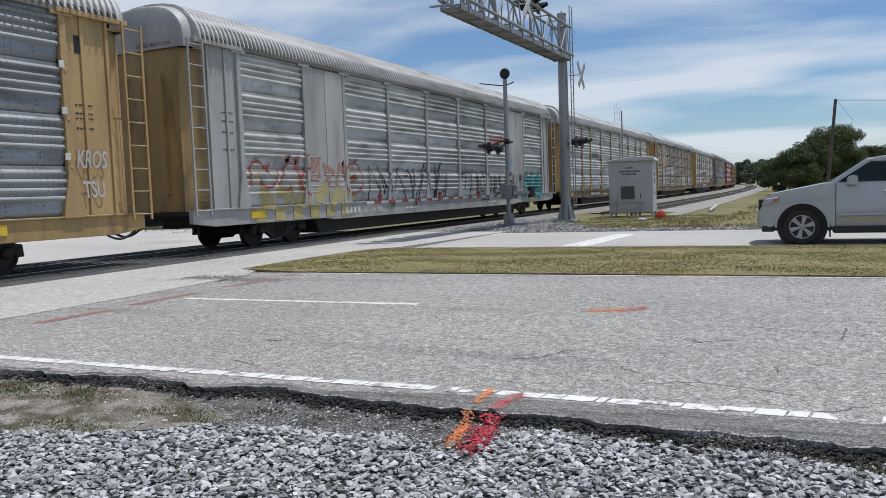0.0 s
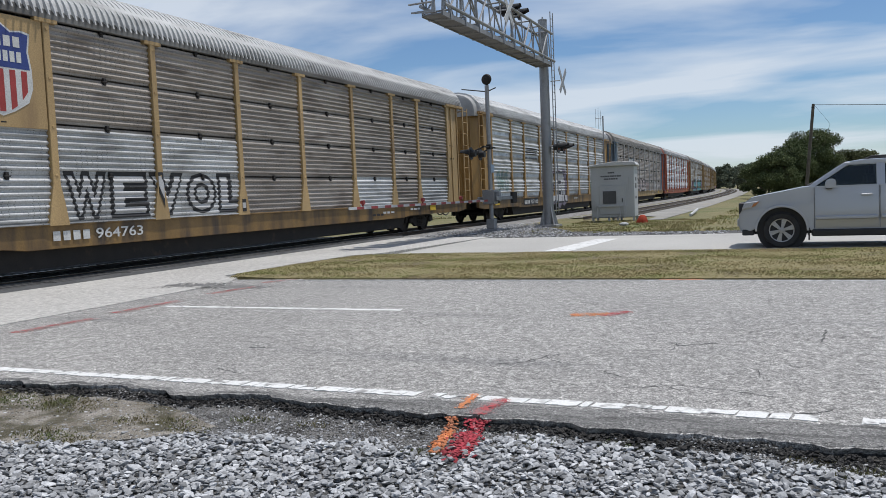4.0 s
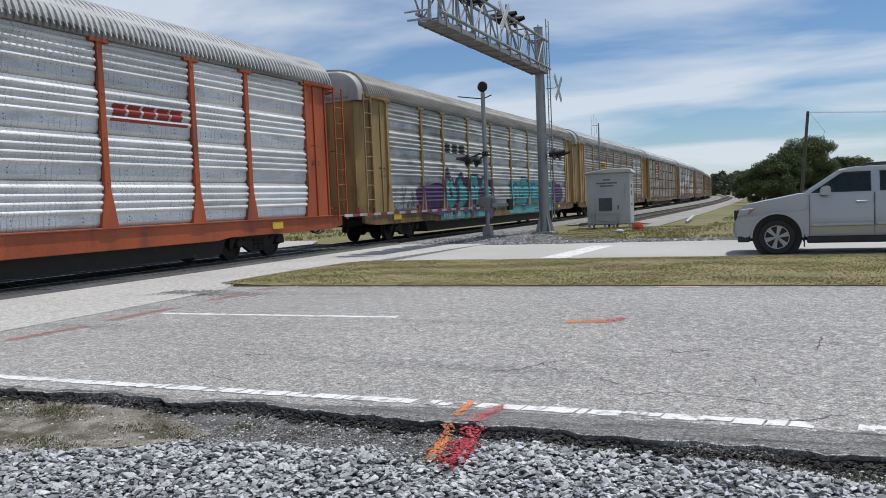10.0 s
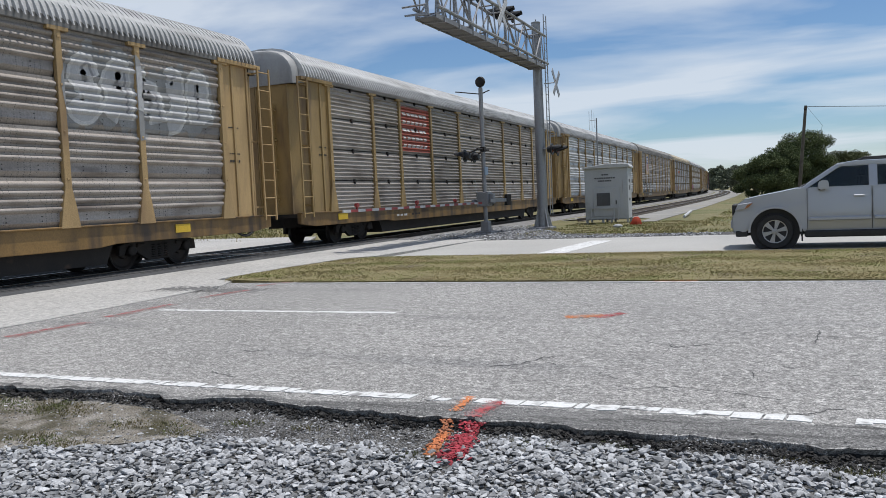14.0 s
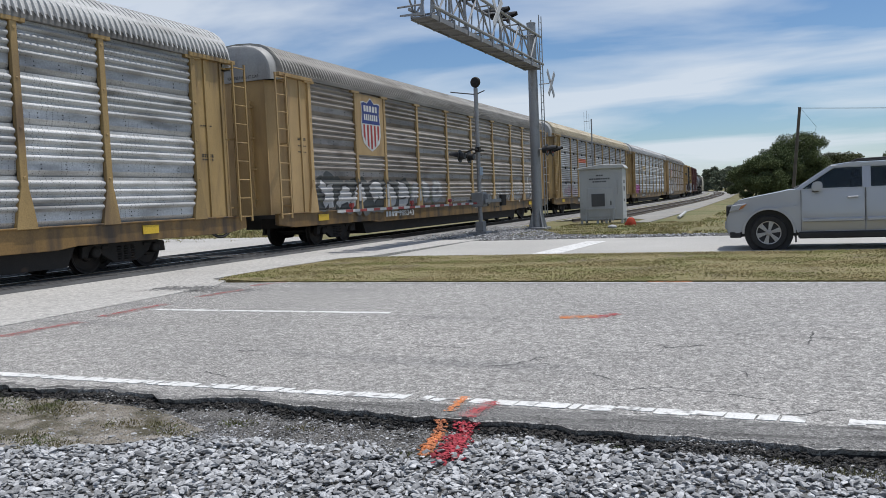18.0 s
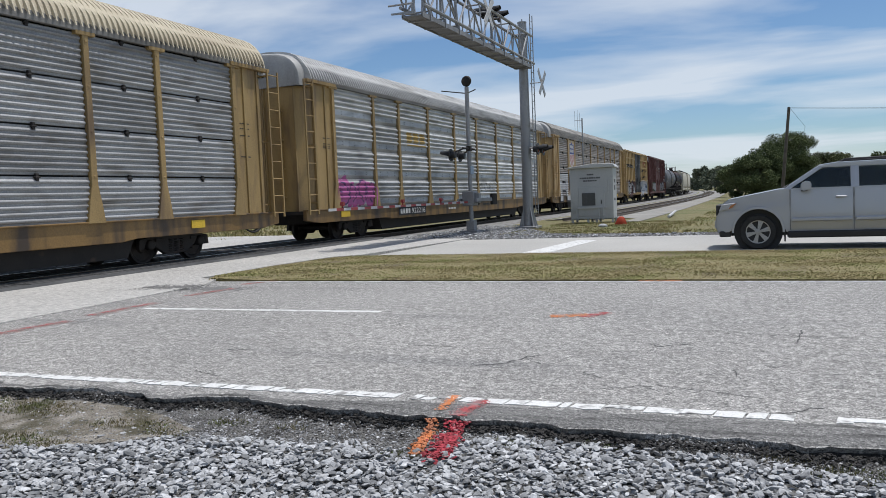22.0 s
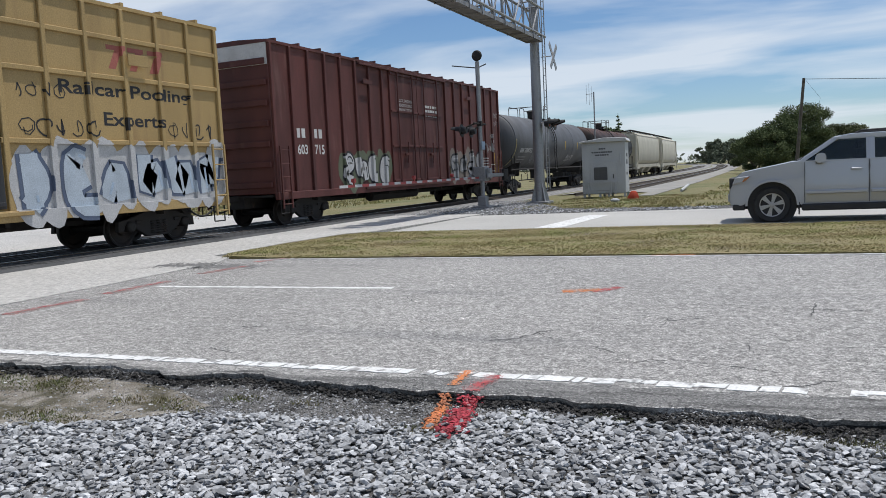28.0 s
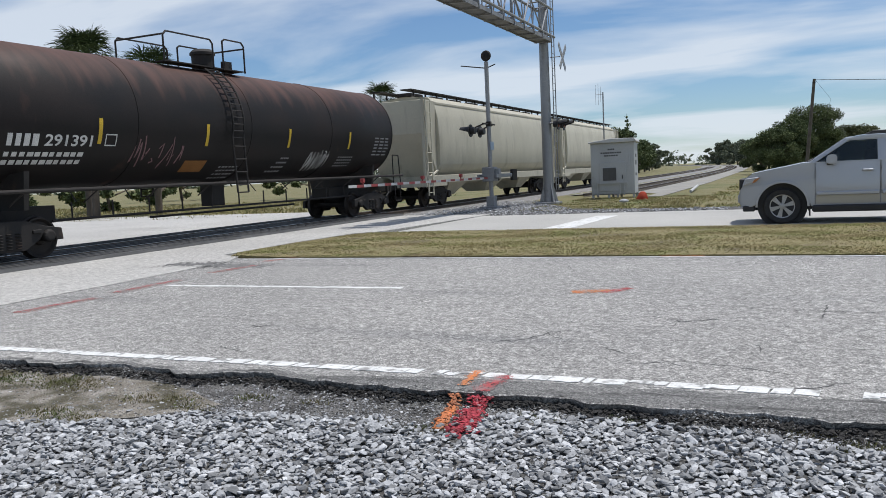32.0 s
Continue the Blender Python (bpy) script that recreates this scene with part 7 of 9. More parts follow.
def near_line(x, y, a, b):
    a, b, p = Vector(a), Vector(b), Vector((x, y))
    t = max(0.0, min(1.0, (p - a).dot(b - a) / (b - a).length_squared))
    return (p - a.lerp(b, t)).length


def stone_line(x):
    """How far the clean stones reach towards the road."""
    y = np.interp(x, [-7.0, -4.7, -3.9, -3.4, -2.9, -2.0, -1.5, -0.8, 1.2], [2.6, 3.35, 3.62, 3.98, 4.02, 4.08, 4.42, 4.50, 4.12])
    return y + 0.10 * noise.noise(Vector((x * 2.3, 70.0, 0))) + 0.05 * noise.noise(Vector((x * 7, 71.0, 0)))


rs_ = np.random.RandomState(8)
grey, red, orange, grit = [], [], [], []
for _ in range(30000):
    x, y = rs_.uniform(-6.9, 1.2), rs_.uniform(2.3, 4.75)
    gap = edge_y(x) - 0.08 - y
    if gap < 0.0:
        continue
    past = y - stone_line(x)
    keep = 1.0 if past < 0 else max(0.14, 1 - past * 6)
    if rs_.rand() > keep:
        continue
    s = rs_.uniform(0.013, 0.029) * (1.05 if rs_.rand() > 0.12 else 1.45)
    if past > 0.05:
        s *= rs_.uniform(0.4, 0.85)
    z = -0.080 + rs_.uniform(0.0, 0.034) * (1 if past < 0 else 0.5) + 0.02 * noise.noise(Vector((x * 0.35 + 4, y * 0.35, 0)))
    q = (x, y, z, s)
    ro = near_line(x, y, (-2.06, 4.72), (-1.93, 4.10)) + rs_.normal(0, 0.02)
    rr_ = near_line(x, y, (-1.90, 4.65), (-1.80, 4.02)) + rs_.normal(0, 0.025)
    (red if rr_ < 0.06 else orange if ro < 0.04 else grey).append(q)
for _ in range(36000):
    x = rs_.uniform(-6.9, 1.2)
    y = rs_.uniform(stone_line(x) - 0.05, 4.75)
    if edge_y(x) - 0.04 - y < 0:
        continue
    sand = 1 / (1 + math.exp((x + 3.6) * 5))
    q = (x, y, -0.070 + rs_.uniform(0, 0.008), rs_.uniform(0.003, 0.010) if rs_.rand() < 0.85 else rs_.uniform(0.010, 0.018))
    if rs_.rand() < 0.35 * sand + 0.3 * sand * patch(x, y, 2.6, 90):
        continue
    (grey if rs_.rand() < 0.35 else grit).append(q)
# thinner stones over the rest of the shoulder
for _ in range(15000):
    x, y = rs_.uniform(-13, 9), rs_.uniform(-5.5, 4.3)
    if -6.6 < x < 1.0 and y > 2.3 or y > edge_y(x) - 0.15:
        continue
    grey.append((x, y, -0.078 + rs_.uniform(0.0, 0.03), rs_.uniform(0.016, 0.036)))
crumbs = []
for _ in range(7500):
    x = rs_.uniform(-6.9, 1.3)
    g_ = abs(rs_.normal(0, 0.07)) * (1 + 0.9 * noise.noise(Vector((x * 1.7, 80.0, 0))))
    y = edge_y(x) + 0.01 - g_
    if rs_.rand() < 0.10:
        grey.append((x, y, -0.066 + rs_.uniform(0, 0.012), rs_.uniform(0.005, 0.013)))
        continue
    crumbs.append((x, y, -0.066 + rs_.uniform(0, 0.018) * (1 if g_ > 0.12 else 1.6), rs_.uniform(0.004, 0.012) if rs_.rand() < 0.8 else rs_.uniform(0.012, 0.03)))
for _ in range(620):
    f = rs_.rand()
    y = 4.02 + 0.70 * f
    q = (y, -0.058 + 0.045 * max(0.0, 1 - abs(edge_y(-1.85) - y) / 0.12), rs_.uniform(0.008, 0.02))
    if y > edge_y(-1.85):
        continue
    red.append((-1.80 - 0.10 * f + rs_.normal(0, 0.04), *q))
    if rs_.rand() < 0.45:
        orange.append((-1.93 - 0.15 * f + rs_.normal(0, 0.022), *q))
for _ in range(9000):
    x = rs_.uniform(-6.9, 1.3)
    pile = noise.noise(Vector((x * 1.3, 12.0, 0))) + 0.4 * noise.noise(Vector((x * 5, 14.0, 0))) + 0.5 * bell(x, -2.4, 0.9)
    if pile > 0.05:
        continue
    d_ = abs(rs_.normal(0, 0.06))
    q = (x, edge_y(x) + 0.012 - d_, -0.066 + 0.052 * min(1.0, 0.3 - pile * 1.5) * math.exp(-d_ / 0.07), rs_.uniform(0.004, 0.012))
    (grit if rs_.rand() < 0.6 else crumbs if rs_.rand() < 0.6 else grey).append(q)
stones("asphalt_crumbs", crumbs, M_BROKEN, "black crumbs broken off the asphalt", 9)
stones("fine_grit", grit, M_GRIT, "dark fine grit between stones and road edge", 11)
stones("loose_gravel", grey, M_STONE, "loose angular grey limestone gravel", 1)
stones("red_gravel", red, M_STONE_RED, "gravel stones sprayed bright red", 2)
stones("orange_gravel", orange, M_STONE_ORANGE, "gravel stones sprayed orange", 3)
ball = []
for _ in range(9000):
    x, y = rs_.uniform(-13.2, -2.0), rs_.uniform(24.6, 36)
    lim = 26.4 if x > -7 else 26.4 + (-7 - x) * 2.2
    if y > lim and not x < -11.4:
        continue
    ball.append((x, y, -0.03 + rs_.uniform(-0.02, 0.03), rs_.uniform(0.025, 0.055)))
stones("verge_stones", ball, M_STONE, "loose grey ballast stones beside the lane and mast", 4)
# sandy soil under the thin stones
def ragged(poly, seed, amount=0.07, step=0.12):
    """Outline with its sides broken into an uneven line."""
    out = []
    for p, q in zip(poly, poly[1:] + poly[:1]):
        n = max(1, int(math.hypot(q[0] - p[0], q[1] - p[1]) / step))
        for k in range(n):
            x, y = p[0] + (q[0] - p[0]) * k / n, p[1] + (q[1] - p[1]) * k / n
            out.append((x + amount * noise.noise(Vector((x * 4, y * 4, seed))), y + amount * noise.noise(Vector((x * 4, y * 4, seed + 9)))))
    return out


grit_bed = Mesh()
grit_bed.prism(ragged([(-6.8, 3.9), (-4.4, 3.9), (-3.3, 3.9), (-2.4, 3.92), (-1.7, 4.05), (-1.2, 4.42), (1.5, 4.40), (1.5, 4.80), (-1.2, 4.72), (-6.8, 4.62)], 3.0), "z", -0.09, -0.066)
structure("grit_bed", grit_bed, M_GRIT, "dark gritty soil along the road edge", "soil")
soil = Mesh()
soil.prism(ragged([(-14, 2.0), (-5.6, 2.9), (-4.9, 3.25), (-4.2, 3.5), (-3.75, 3.85), (-3.6, 4.1), (-4.3, 4.42), (-5, 4.5), (-9, 4.3), (-14, 4.2)], 5.0, 0.10), "z", -0.09, -0.0625)
structure("sandy_patch", soil, M_DIRT, "pale sandy soil beside the road edge", "soil")
spray_stroke((-2.10, 5.08), (-2.06, 4.72), 0.06, M_ORANGE_SPRAY, "orange spray line at the road edge", 0.0062, 330, 1, 0.003, 0.010)
spray_stroke((-1.86, 5.0), (-1.90, 4.62), 0.10, M_RED_SPRAY, "red spray line at the road edge", 0.0062, 620, 2, 0.003, 0.010)

# ---- cracks and stains on the asphalt ----
def crack(pts, w, seed, label="thin crack in the asphalt"):
    rs = random.Random(seed)
    g = Mesh()
    fine = []
    for p, q in zip(pts, pts[1:]):
        n = max(2, int(math.hypot(q[0] - p[0], q[1] - p[1]) / 0.05))
        for k in range(n):
            t = k / n
            fine.append((p[0] + (q[0] - p[0]) * t + rs.gauss(0, 0.008), p[1] + (q[1] - p[1]) * t + rs.gauss(0, 0.014)))
    fine.append(pts[-1])
    for p, q in zip(fine, fine[1:]):
        d = Vector((q[0] - p[0], q[1] - p[1]))
        if d.length < 1e-4:
            continue
        nrm = Vector((-d.y, d.x)).normalized() * w * rs.uniform(0.4, 1.3)
        zc = road_z(p[0], p[1]) + 0.0022
        g.add([(p[0] - nrm.x, p[1] - nrm.y, zc), (q[0] - nrm.x, q[1] - nrm.y, zc), (q[0] + nrm.x, q[1] + nrm.y, zc), (p[0] + nrm.x, p[1] + nrm.y, zc)], [(0, 1, 2, 3)])
    structure("crack", g, M_TAR, label, "crack")


crack([(-2.32, 6.06), (-2.11, 6.17), (-1.99, 6.48), (-1.82, 6.59)], 0.008, 0)
crack([(-2.0, 6.43), (-1.72, 6.15)], 0.005, 1)
crack([(-1.28, 7.36), (-0.97, 7.15), (-0.67, 7.29)], 0.008, 2)
crack([(-1.01, 7.27), (-1.02, 6.81)], 0.004, 3)
crack([(0.21, 8.14), (0.16, 7.51)], 0.008, 4)
crack([(-4.95, 6.25), (-4.75, 6.27)], 0.014, 5)
crack([(-3.28, 6.77), (-2.81, 6.78)], 0.005, 6)
crack([(-1.41, 6.01), (-1.22, 5.83)], 0.006, 7)
crack([(-3.89, 8.61), (-3.07, 8.64), (-2.31, 8.67)], 0.005, 8)
crack([(-0.32, 6.31), (-0.25, 6.01)], 0.005, 9)
crack([(-0.85, 5.64), (-0.76, 5.54)], 0.004, 10)
crack([(-0.09, 6.52), (-0.01, 6.44)], 0.005, 11)
crack([(-1.51, 8.59), (-1.27, 8.74)], 0.005, 12)
crack([(-3.05, 11.03), (-2.81, 10.43)], 0.005, 13)
crack([(-0.49, 9.88), (0.05, 10.09), (0.69, 10.02)], 0.005, 14)
crack([(-0.66, 8.05), (-0.06, 7.83), (0.67, 7.82)], 0.005, 15)
crack([(-4.2, 8.26), (-3.77, 7.73)], 0.004, 16)
crack([(-4.62, 5.37), (-4.27, 5.23)], 0.006, 17)
crack([(-4.94, 7.93), (-4.18, 7.66)], 0.004, 18)
crack([(0.27, 5.37), (0.08, 5.19), (-0.2, 5.08)], 0.006, 19)
crack([(-3.85, 5.78), (-3.21, 6.04)], 0.004, 20)
crack([(-1.18, 5.52), (-0.78, 5.7), (-0.05, 5.5)], 0.004, 21)
spray_stroke((-10.4, 11.0), (-8.3, 10.9), 0.55, M_DAMP, "dark scuffed patch on the pavement", 0, 700, 70, 0.008, 0.05)


# ---- lettering and graffiti on the cars ----
def glyphs(body, fat=0.0, shear=0.0, spacing=1.0):
    """Outline of a word as flat triangles in the unit box."""
    cu = bpy.data.curves.new("word", "FONT")
    cu.body, cu.offset, cu.shear, cu.space_character = body, fat, shear, spacing
    cu.resolution_u = 3
    ob = bpy.data.objects.new("word", cu)
    me = ob.to_mesh()
    vs = [(v.co.x, v.co.y) for v in me.vertices]
    fs = [tuple(p.vertices) for p in me.polygons]
    ob.to_mesh_clear()
    bpy.data.objects.remove(ob)
    bpy.data.curves.remove(cu)
    x0, x1 = min(p[0] for p in vs), max(p[0] for p in vs)
    y0, y1 = min(p[1] for p in vs), max(p[1] for p in vs)
    return [((p[0] - x0) / (x1 - x0), (p[1] - y0) / (y1 - y0)) for p in vs], fs


def stroke(pts, w):
    """A thick line with mitred corners, as quads."""
    vs, fs = [], []
    for i, p in enumerate(pts):
        a, b = Vector(pts[max(0, i - 1)]), Vector(pts[min(len(pts) - 1, i + 1)])
        d = (b - a).normalized() if (b - a).length > 1e-6 else Vector((1, 0))
        n = Vector((-d.y, d.x)) * w / 2
        vs += [(p[0] - n.x, p[1] - n.y), (p[0] + n.x, p[1] + n.y)]
        if i:
            k = 2 * i
            fs.append((k - 2, k, k + 1, k - 1))
    return vs, fs


def rack_side(y, z, ribs=RIBS):
    """Outward place of an autorack's side at (y, z)."""
    x = 1.557 if z < 1.115 else X_SIDE + rib_at(z, ribs)
    for p in POSTS:
        if abs(y - p) <= 0.0751:
            x = max(x, X_SIDE + 0.088)
    return x


RACK_CUTS = ([z for z, _ in RIBS] + [1.11, 1.12], [p + d for p in POSTS for d in (-0.0762, -0.075, 0.075, 0.0762)])

CLOSE_CUTS = ([z for z, _ in RIBS_CLOSE] + RACK_CUTS[0][-2:], RACK_CUTS[1])


def apply_paint(car, shapes, mat, surf, cuts, lift, name="graffiti", label=""):
    """Lays flat shapes, given as (points, faces) in (y, z), on the side of a car."""
    if surf is rack_side and car.name in CLOSE_RIBBED:
        surf, cuts = (lambda y, z: rack_side(y, z, RIBS_CLOSE)), CLOSE_CUTS
    bm = bmesh.new()
    for k, (vs, fs) in enumerate(shapes):
        made = [bm.verts.new((k * 0.0003, y, z)) for y, z in vs]
        for f in fs:
            try:
                bm.faces.new([made[i] for i in f])
            except ValueError:
                pass
    if not bm.verts:
        return None
    ys, zs = [v.co.y for v in bm.verts], [v.co.z for v in bm.verts]
    for axis, values, lo, hi in ((2, cuts[0], min(zs), max(zs)), (1, cuts[1], min(ys), max(ys))):
        no = Vector((0, 0, 1)) if axis == 2 else Vector((0, 1, 0))
        for c in values:
            if lo < c < hi:
                bmesh.ops.bisect_plane(bm, geom=bm.verts[:] + bm.edges[:] + bm.faces[:], plane_co=no * c, plane_no=no)
    for v in bm.verts:
        v.co.x += surf(v.co.y, v.co.z) + lift
    bmesh.ops.recalc_face_normals(bm, faces=bm.faces)
    for f in bm.faces:
        if f.normal.x < 0:
            f.normal_flip()
    me = bpy.data.meshes.new(name)
    bm.to_mesh(me)
    bm.free()
    me.materials.append(None)
    return part(name, me, mat, car, label)


def fit_box(shape, y0, y1, z0, z1):
    vs, fs = shape
    return [(y0 + (y1 - y0) * a, z0 + (z1 - z0) * b) for a, b in vs], fs


def rect(y0, y1, z0, z1):
    return [(y0, z0), (y1, z0), (y1, z1), (y0, z1)], [(0, 1, 2, 3)]


def blob(cy, cz, ry, rz, seed, n=18, rough=0.22):
    rs = random.Random(seed)
    ph = [rs.uniform(0, 6.28) for _ in range(3)]
    vs = []
    for k in range(n):
        a = k * math.tau / n
        r = 1 + rough * (math.sin(2 * a + ph[0]) + 0.6 * math.sin(3 * a + ph[1]) + 0.5 * math.sin(5 * a + ph[2])) / 2
        vs.append((cy + ry * r * math.cos(a), cz + rz * r * math.sin(a)))
    return vs, [tuple(range(n))]


def curl(y0, y1, z0, z1, seed, n):
    """One letter-like swing of a spray can."""
    rs = random.Random(seed)
    pts = []
    a = rs.uniform(0, 6.28)
    turns = rs.choice((0.8, 1.1, 1.5)) * rs.choice((-1, 1))
    for k in range(n):
        f = k / (n - 1)
        b = a + turns * math.tau * f
        g = 0.25 + 0.25 * math.sin(f * 3.1 + a)
        pts.append(((y0 + y1) / 2 + (y1 - y0) * g * math.cos(b), (z0 + z1) / 2 + (z1 - z0) * (0.25 + 0.25 * f) * math.sin(b)))
    return pts


def scribble(car, y0, y1, z0, z1, mat, seed, w=0.05, letters=5, surf=None, cuts=None, lift=0.005, label="", sharp=False):
    """A thin sprayed tag that cannot be read."""
    rs = random.Random(seed)
    shapes = []
    for k in range(letters):
        a, b = y0 + (y1 - y0) * k / letters, y0 + (y1 - y0) * (k + 1) / letters
        if sharp:
            m = rs.randint(3, 5)
            pts = [(a + (b - a) * rs.uniform(-0.1, 1.1), z0 + (z1 - z0) * (j % 2 + rs.uniform(-0.25, 0.25) if rs.random() < 0.8 else rs.random())) for j in range(m)]
        else:
            pts = curl(a, b, z0, z1, seed * 31 + k, 12)
        shapes.append(stroke(pts, w * rs.uniform(0.7, 1.3)))
    return apply_paint(car, shapes, mat, surf or rack_side, cuts or RACK_CUTS, lift, "graffiti", label)


FORMS = (
    (((0.0, 0.0), (0.35, 1.0), (0.95, 0.05)), ((0.1, 0.35), (0.85, 0.42))),
    (((1.0, 0.85), (0.5, 1.0), (0.05, 0.8), (0.25, 0.55), (0.85, 0.45), (1.0, 0.2), (0.5, 0.0), (0.0, 0.1)),),
    (((1.0, 0.95), (0.05, 0.95), (0.0, 0.05), (1.0, 0.0)), ((0.0, 0.5), (0.8, 0.52))),
    (((0.5, 1.0), (0.0, 0.7), (0.1, 0.1), (0.65, 0.0), (1.0, 0.4), (0.9, 0.85), (0.45, 1.0)),),
    (((0.1, 0.0), (0.05, 1.0), (0.9, 0.9), (0.95, 0.55), (0.2, 0.45)), ((0.45, 0.45), (1.05, -0.05))),
    (((0.05, 0.0), (0.1, 1.0)), ((0.95, 1.0), (0.15, 0.5), (1.0, 0.0))),
    (((0.0, 0.0), (0.15, 1.0), (0.75, 0.1), (0.95, 1.0)),),
)


def round_off(pts):
    """Cuts the corners of an open line."""
    for _ in range(2):
        out = [pts[0]]
        for p, q in zip(pts, pts[1:]):
            out += [(p[0] * 0.75 + q[0] * 0.25, p[1] * 0.75 + q[1] * 0.25), (p[0] * 0.25 + q[0] * 0.75, p[1] * 0.25 + q[1] * 0.75)]
        pts = out + [pts[-1]]
    return pts


def bubble(car, y0, y1, z0, z1, letters, seed, fill, line, halo=None, surf=None, cuts=None, label="", inner=None):
    """Fat sprayed forms that cannot be read: a cloud, thick strokes with outlines, and shines."""
    surf, cuts = surf or rack_side, cuts or RACK_CUTS
    rs = random.Random(seed)
    w = (y1 - y0) / letters
    rz = (z1 - z0) / 2
    thick = min(0.62, w * 0.52, rz * 0.66)
    if halo:
        clouds = []
        for k in range(letters * 2):
            clouds.append(blob(y0 + (k + 0.5) * w / 2, (z0 + z1) / 2 + rs.uniform(-0.15, 0.15), w * 0.42, rz * rs.uniform(0.95, 1.2), seed + 90 + k, 22, 0.18))
        apply_paint(car, clouds, halo, surf, cuts, 0.003, "graffiti", label)
    for k in range(letters):
        a, b = y0 + (k + 0.08) * w + thick * 0.4, y0 + (k + 0.98) * w - thick * 0.4
        lo, hi = z0 + thick * 0.5 + rs.uniform(-0.05, 0.1), z1 - thick * 0.5 + rs.uniform(-0.1, 0.06)
        lean = rs.uniform(-0.12, 0.16)
        lines = []
        for form in rs.choice(FORMS):
            pts = [(a + (b - a) * (u + rs.uniform(-0.2, 0.2)) + lean * (v - 0.5), lo + (hi - lo) * max(-0.05, min(1.05, v + rs.uniform(-0.16, 0.16)))) for u, v in form]
            if rs.random() < 0.45:
                pts = [(a + b - u, v) for u, v in pts]
            lines.append(round_off(pts))
        rim = min(0.10, thick * 0.30)
        apply_paint(car, [stroke(p, thick + rim) for p in lines], line, surf, cuts, 0.0115 + 0.0022 * (k % 2), "graffiti", label)
        apply_paint(car, [stroke(p, thick * 0.84) for p in lines], fill, surf, cuts, 0.0160 + 0.0022 * (k % 2), "graffiti", label)
        shine = [stroke([(u + thick * 0.16, v + thick * 0.1) for u, v in p[1:max(3, len(p) // 3)]], thick * 0.14) for p in lines[:1]]
        apply_paint(car, shine, inner or line, surf, cuts, 0.0205, "graffiti", label)


def word(car, text, y0, y1, z0, z1, mat, lift=0.004, fat=0.0, shear=0.0, surf=None, cuts=None, name="lettering", label=""):
    return apply_paint(car, [fit_box(glyphs(text, fat, shear), y0, y1, z0, z1)], mat, surf or rack_side, cuts or RACK_CUTS, lift, name, label)


def fat_word(car, text, y0, y1, z0, z1, fill, line, halo=None, label=""):
    """Readable graffiti with a thick outline, one letter at a time."""
    n = len(text)
    w = (y1 - y0) / n
    for k, ch in enumerate(text):
        a, b = y0 + k * w - 0.05, y0 + (k + 1) * w + 0.05
        if halo:
            apply_paint(car, [blob((a + b) / 2, (z0 + z1) / 2, w * 0.75, (z1 - z0) * 0.62, 17 + k)], halo, rack_side, RACK_CUTS, 0.003 + 0.0006 * k, "graffiti", label)
        apply_paint(car, [fit_box(glyphs(ch, 0.12, 0.06 * (-1) ** k), a - 0.08, b + 0.08, z0 - 0.06, z1 + 0.10)], line, rack_side, RACK_CUTS, 0.0075 + 0.0006 * k, "graffiti", label)
        apply_paint(car, [fit_box(glyphs(ch, 0.055, 0.06 * (-1) ** k), a + 0.02, b - 0.02, z0 + 0.04, z1)], fill, rack_side, RACK_CUTS, 0.0125 + 0.0006 * k, "graffiti", label)


def bars(car, y0, y1, z, h, n, mat, seed=1, surf=None, cuts=None, lift=0.004, name="stencil_bar"):
    """A line of writing too small to read, as plain bars."""
    rs = random.Random(seed)
    shapes, y = [], y0
    step = (y1 - y0) / n
    for k in range(n):
        shapes.append(rect(y, y + step * rs.uniform(0.6, 0.85), z, z + h))
        y += step
    return apply_paint(car, shapes, mat, surf or rack_side, cuts or RACK_CUTS, lift, name)


def patch_on(car, y0, y1, z0, z1, mat, lift=0.003, name="repainted_sheet", label=""):
    return apply_paint(car, [rect(y0, y1, z0, z1)], mat, rack_side, RACK_CUTS, lift, name, label)


def flat(x):
    return lambda y, z: x


NO_CUTS = ([], [])


def plate(car, y0, y1, z0, z1, mat, x, name, label="", bevel=0.004):
    return part(name, Mesh().box(x - 0.02, x, y0, y1, z0, z1).data(name, bevel), mat, car, label)


